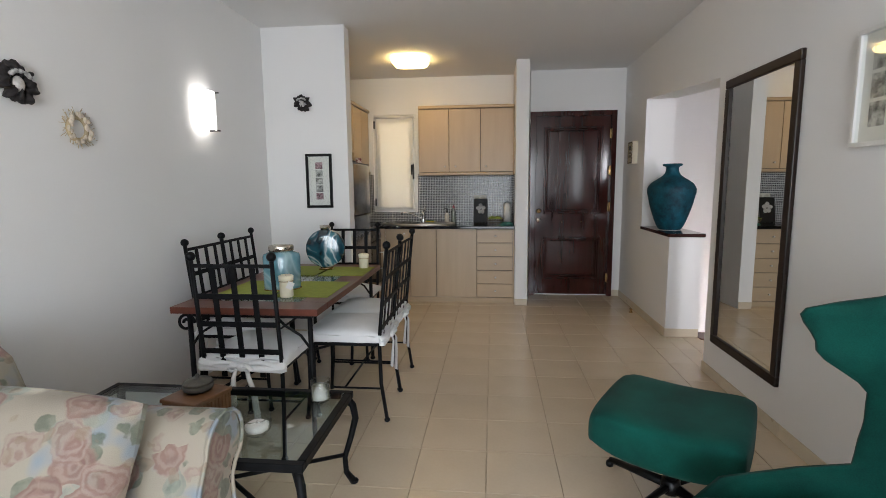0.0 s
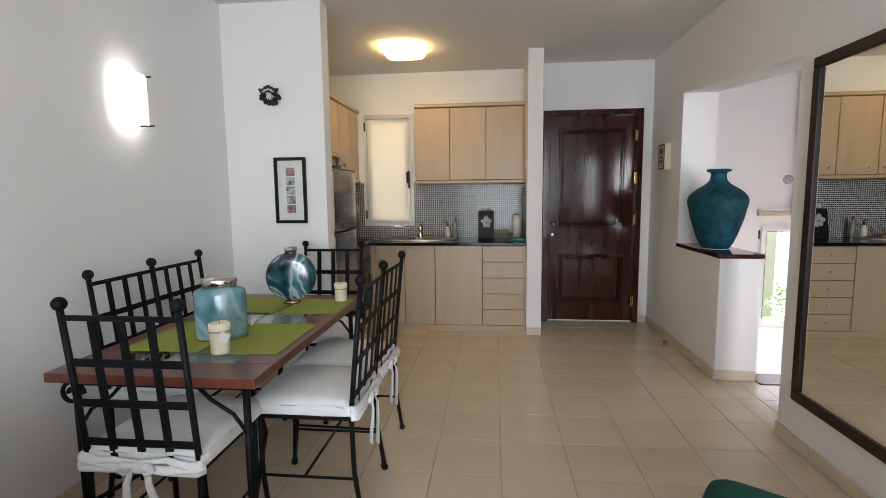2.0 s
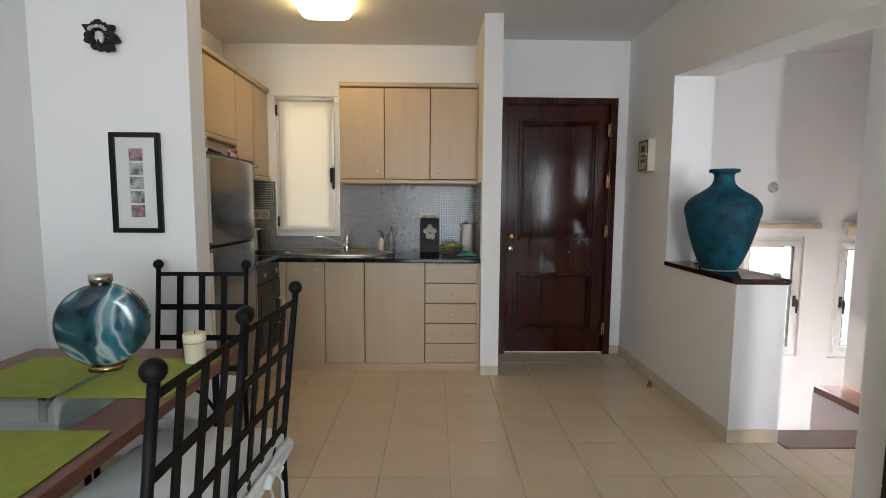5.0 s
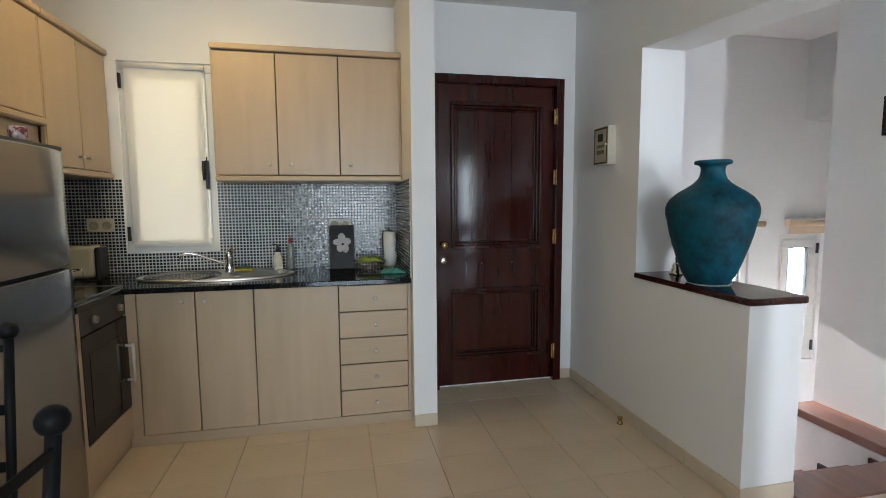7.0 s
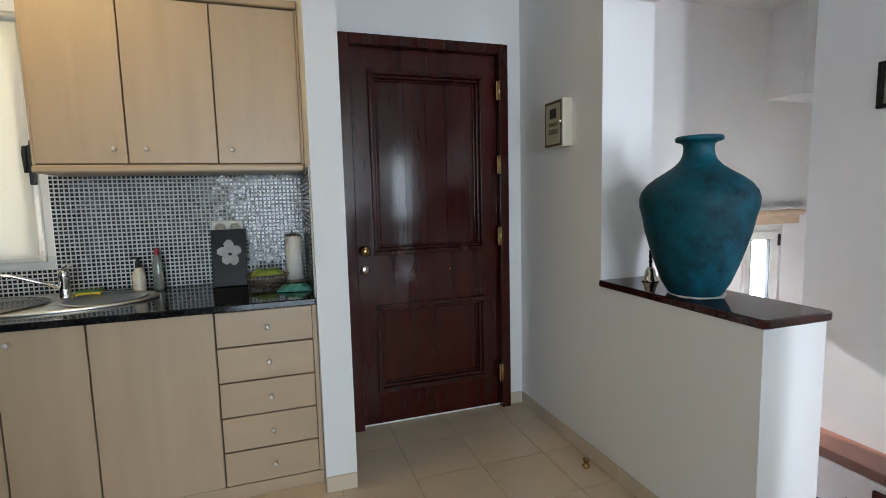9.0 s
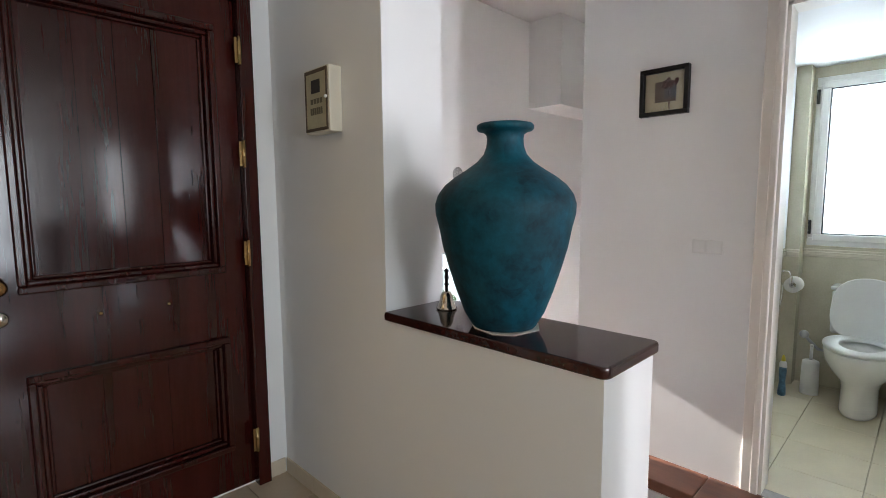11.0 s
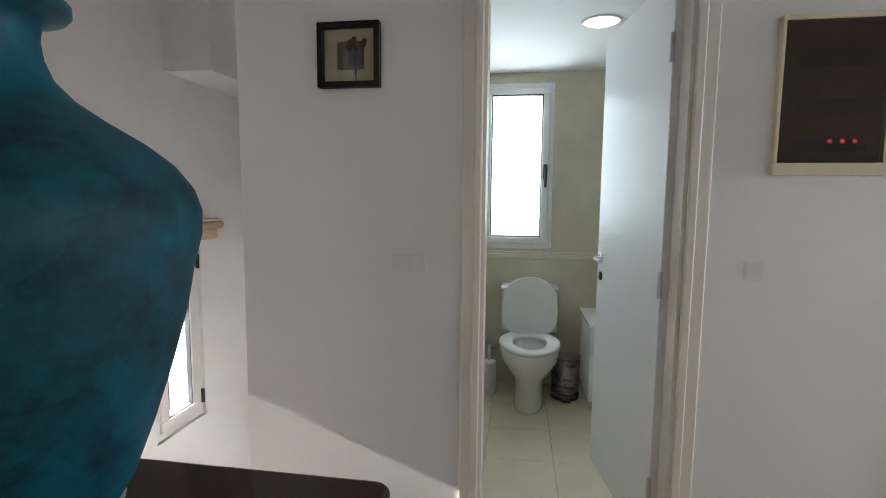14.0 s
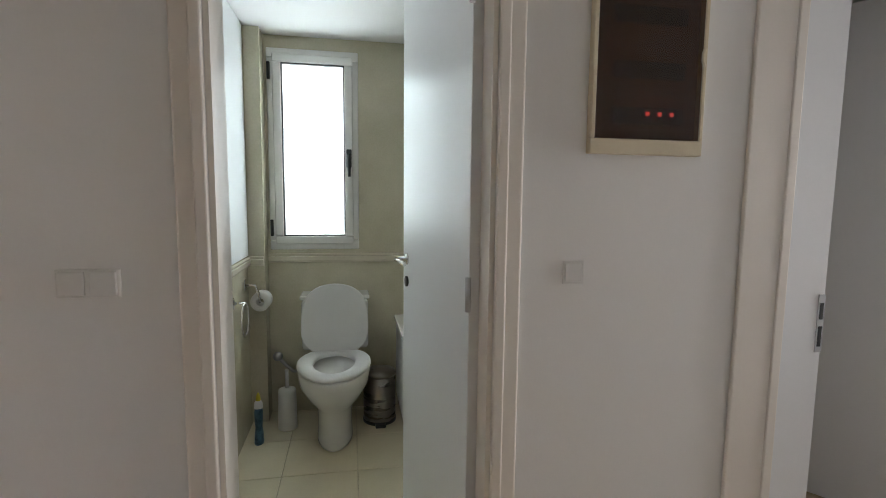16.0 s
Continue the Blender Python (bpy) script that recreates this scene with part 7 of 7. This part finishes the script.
part("bracket", boxed(-0.38, 0.38, 0.14, 0.2, 0.0, 0.04), STEEL, acu)


def shrub(at, w, h, seed):
    """A bush: many small leaves on twigs, uneven in outline."""
    rr = random.Random(seed)
    s = thing("shrub", "dark green garden shrub outside the stair windows", "shrub", at, group="garden shrubs")
    b = bmesh.new()
    for k in range(14):
        a = rr.uniform(0, 6.28)
        r = rr.uniform(0.1, 0.45) * w
        tube(b, [(0, 0, 0), (0.4 * r * math.cos(a), 0.4 * r * math.sin(a), h * 0.4), (r * math.cos(a), r * math.sin(a), h * rr.uniform(0.6, 0.95))], [0.02, 0.012, 0.004], 5)
    part("twigs", b, plain("brown twig", (0.10, 0.07, 0.04), 0.9), s)
    verts, faces = [], []
    for k in range(2600):
        a, t = rr.uniform(0, 6.28), rr.random() ** 0.5
        zz = rr.uniform(0.12, 1.0)
        rad = w * 0.5 * t * math.sin(math.pi * min(0.93, zz * 0.85 + 0.12)) * (1 + 0.25 * math.sin(3 * a + seed) + 0.15 * math.sin(7 * a))
        c = Vector((rad * math.cos(a), rad * math.sin(a), h * zz))
        d1 = Vector((rr.uniform(-1, 1), rr.uniform(-1, 1), rr.uniform(-1, 1))).normalized()
        d2 = d1.orthogonal().normalized()
        l_, w_ = rr.uniform(0.03, 0.06), rr.uniform(0.012, 0.022)
        i0 = len(verts)
        verts += [c - d1 * l_, c + d2 * w_, c + d1 * l_, c - d2 * w_]
        faces.append((i0, i0 + 1, i0 + 2, i0 + 3))
    me = bpy.data.meshes.new("leaves")
    me.from_pydata(verts, [], faces)
    me.materials.append(plain("dark green leaf", (0.035, 0.075, 0.02), 0.55, vary=0.5, scale=3, second=(0.09, 0.15, 0.04)))
    lv = new("leaves", me)
    lv.parent = s
    tagged(lv, kind="stuff")


shrub((4.6, 8.6, -2.7), 1.5, 2.6, 1)
shrub((5.6, 9.2, -2.7), 1.7, 2.9, 2)
shrub((7.2, 8.4, -2.7), 1.6, 2.4, 3)

# ---- skirting: tile by tile along the walls ----
skirts = thing("baseboard", "beige tile skirting along the walls", "structure")
skirts["kind"] = "structure"


def skirt(axis, face, a0, a1, out, h=0.072):
    at = a0
    while at < a1 - 0.005:
        e = min(at + 0.325, a1)
        lo_, hi_ = (face - 0.009, face - 0.0005) if out < 0 else (face + 0.0005, face + 0.009)
        if axis == "y":
            part("skirting_tile", boxed(lo_, hi_, at + 0.001, e - 0.001, 0.001, h, 0.002, 1), SKIRT, skirts)
        else:
            part("skirting_tile", boxed(at + 0.001, e - 0.001, lo_, hi_, 0.001, h, 0.002, 1), SKIRT, skirts)
        at = e


skirt("y", LEFT, 0.3, 4.01, 1)
skirt("x", 4.02, LEFT + 0.01, -1.0, -1)
skirt("y", -1.0, 4.02, 4.15, 1)
skirt("x", 5.295, 0.42, 0.553, -1)
skirt("x", ENTRY, 1.562, RIGHT - 0.01, -1)
skirt("y", RIGHT, HALF, 5.82, -1)
skirt("x", HALF, RIGHT - 0.009, HALL_IN, -1)
skirt("y", RIGHT, 0.3, OPEN, -1)
skirt("x", OPEN, RIGHT - 0.009, HALL_IN, 1)
skirt("y", HALL_IN, 1.0, OPEN, 1)
skirt("y", HALL, 2.78, 3.52, -1)

# ---- floor tiles ----
PITCH, JOINT = 0.3265, 0.0026
shared = {}


def tile(parent, x0, x1, y0, y1, mat, top=0.0, near=True):
    key = (round(x1 - x0, 4), round(y1 - y0, 4), mat.name)
    if key not in shared:
        b = bmesh.new()
        w, d = key[0] / 2, key[1] / 2
        e = 0.0016
        v = [b.verts.new(c) for c in ((-w, -d, -0.008), (w, -d, -0.008), (w, d, -0.008), (-w, d, -0.008), (-w, -d, -e), (w, -d, -e), (w, d, -e), (-w, d, -e),
                                      (-w + e, -d + e, 0), (w - e, -d + e, 0), (w - e, d - e, 0), (-w + e, d - e, 0))]
        for f in ((0, 1, 5, 4), (1, 2, 6, 5), (2, 3, 7, 6), (3, 0, 4, 7), (4, 5, 9, 8), (5, 6, 10, 9), (6, 7, 11, 10), (7, 4, 8, 11), (8, 9, 10, 11)):
            b.faces.new([v[i] for i in f])
        me = bpy.data.meshes.new("floor_tile")
        b.to_mesh(me)
        b.free()
        me.materials.append(mat)
        shared[key] = me
    ob = new("floor_tile", shared[key])
    ob.location = ((x0 + x1) / 2, (y0 + y1) / 2, top)
    ob.parent = parent
    return ob


def lay(parent, rx0, rx1, ry0, ry1, ox, oy, mat, pitch=PITCH, top=0.0):
    i = math.floor((rx0 - ox) / pitch)
    while ox + i * pitch < rx1:
        j = math.floor((ry0 - oy) / pitch)
        while oy + j * pitch < ry1:
            x0, x1 = max(rx0, ox + i * pitch + JOINT / 2), min(rx1, ox + (i + 1) * pitch - JOINT / 2)
            y0, y1 = max(ry0, oy + j * pitch + JOINT / 2), min(ry1, oy + (j + 1) * pitch - JOINT / 2)
            if x1 - x0 > 0.01 and y1 - y0 > 0.01:
                tile(parent, x0, x1, y0, y1, mat, top)
            j += 1
        i += 1


lay(floor, LEFT, RIGHT, 0.36, 5.99, 0.158, 2.318, TILE)
lay(floor, RIGHT + 0.001, HALL_IN, OPEN, HALF, 0.158, 2.318, TILE)
lay(floor_hall, HALL_IN + 0.001, HALL - 0.001, 1.0, 4.204, 0.158, 2.318, TILE)
lay(floor_toilet, 3.031, 4.639, 3.001, 4.459, 3.62, 3.905, BATH_FLOOR, 0.33, 0.004)
structure("floor_back", boxed(LEFT, RIGHT, BACK, 0.357, -0.005, 0.0), TILE, "beige tiled floor behind the sofa")

# an unseen leafy branch, added close outside to shade the frosted toilet window
br = thing("branch", "unseen leafy branch added to shade the frosted toilet window", "branch", (4.705, 4.12, 1.60))
b = bmesh.new()
tube(b, [(0.03, 0.42, 0.30), (0.0, 0.20, 0.16), (0.0, 0.02, 0.02), (0.0, -0.08, -0.04)], [0.010, 0.008, 0.005, 0.003], 6)
part("stem", b, plain("brown stem", (0.10, 0.07, 0.04), 0.9), br)
rnd = random.Random(41)
for k in range(16):
    b = bmesh.new()
    f = k / 15
    c = Vector((rnd.uniform(-0.012, 0.012), 0.26 - 0.34 * f + rnd.uniform(-0.03, 0.03), 0.20 - 0.25 * f + rnd.uniform(-0.05, 0.05)))
    ball(b, (0, 0, 0), 0.042, 8, (0.08, 1.0, 0.42))
    lf = part("leaf", b, plain("green leaf", (0.06, 0.12, 0.04), 0.5) if k == 0 else lf.data.materials[0], br)
    lf.matrix_basis = pose(c.x, c.y, c.z, rnd.uniform(-60, 60), 0, rnd.uniform(-20, 20))
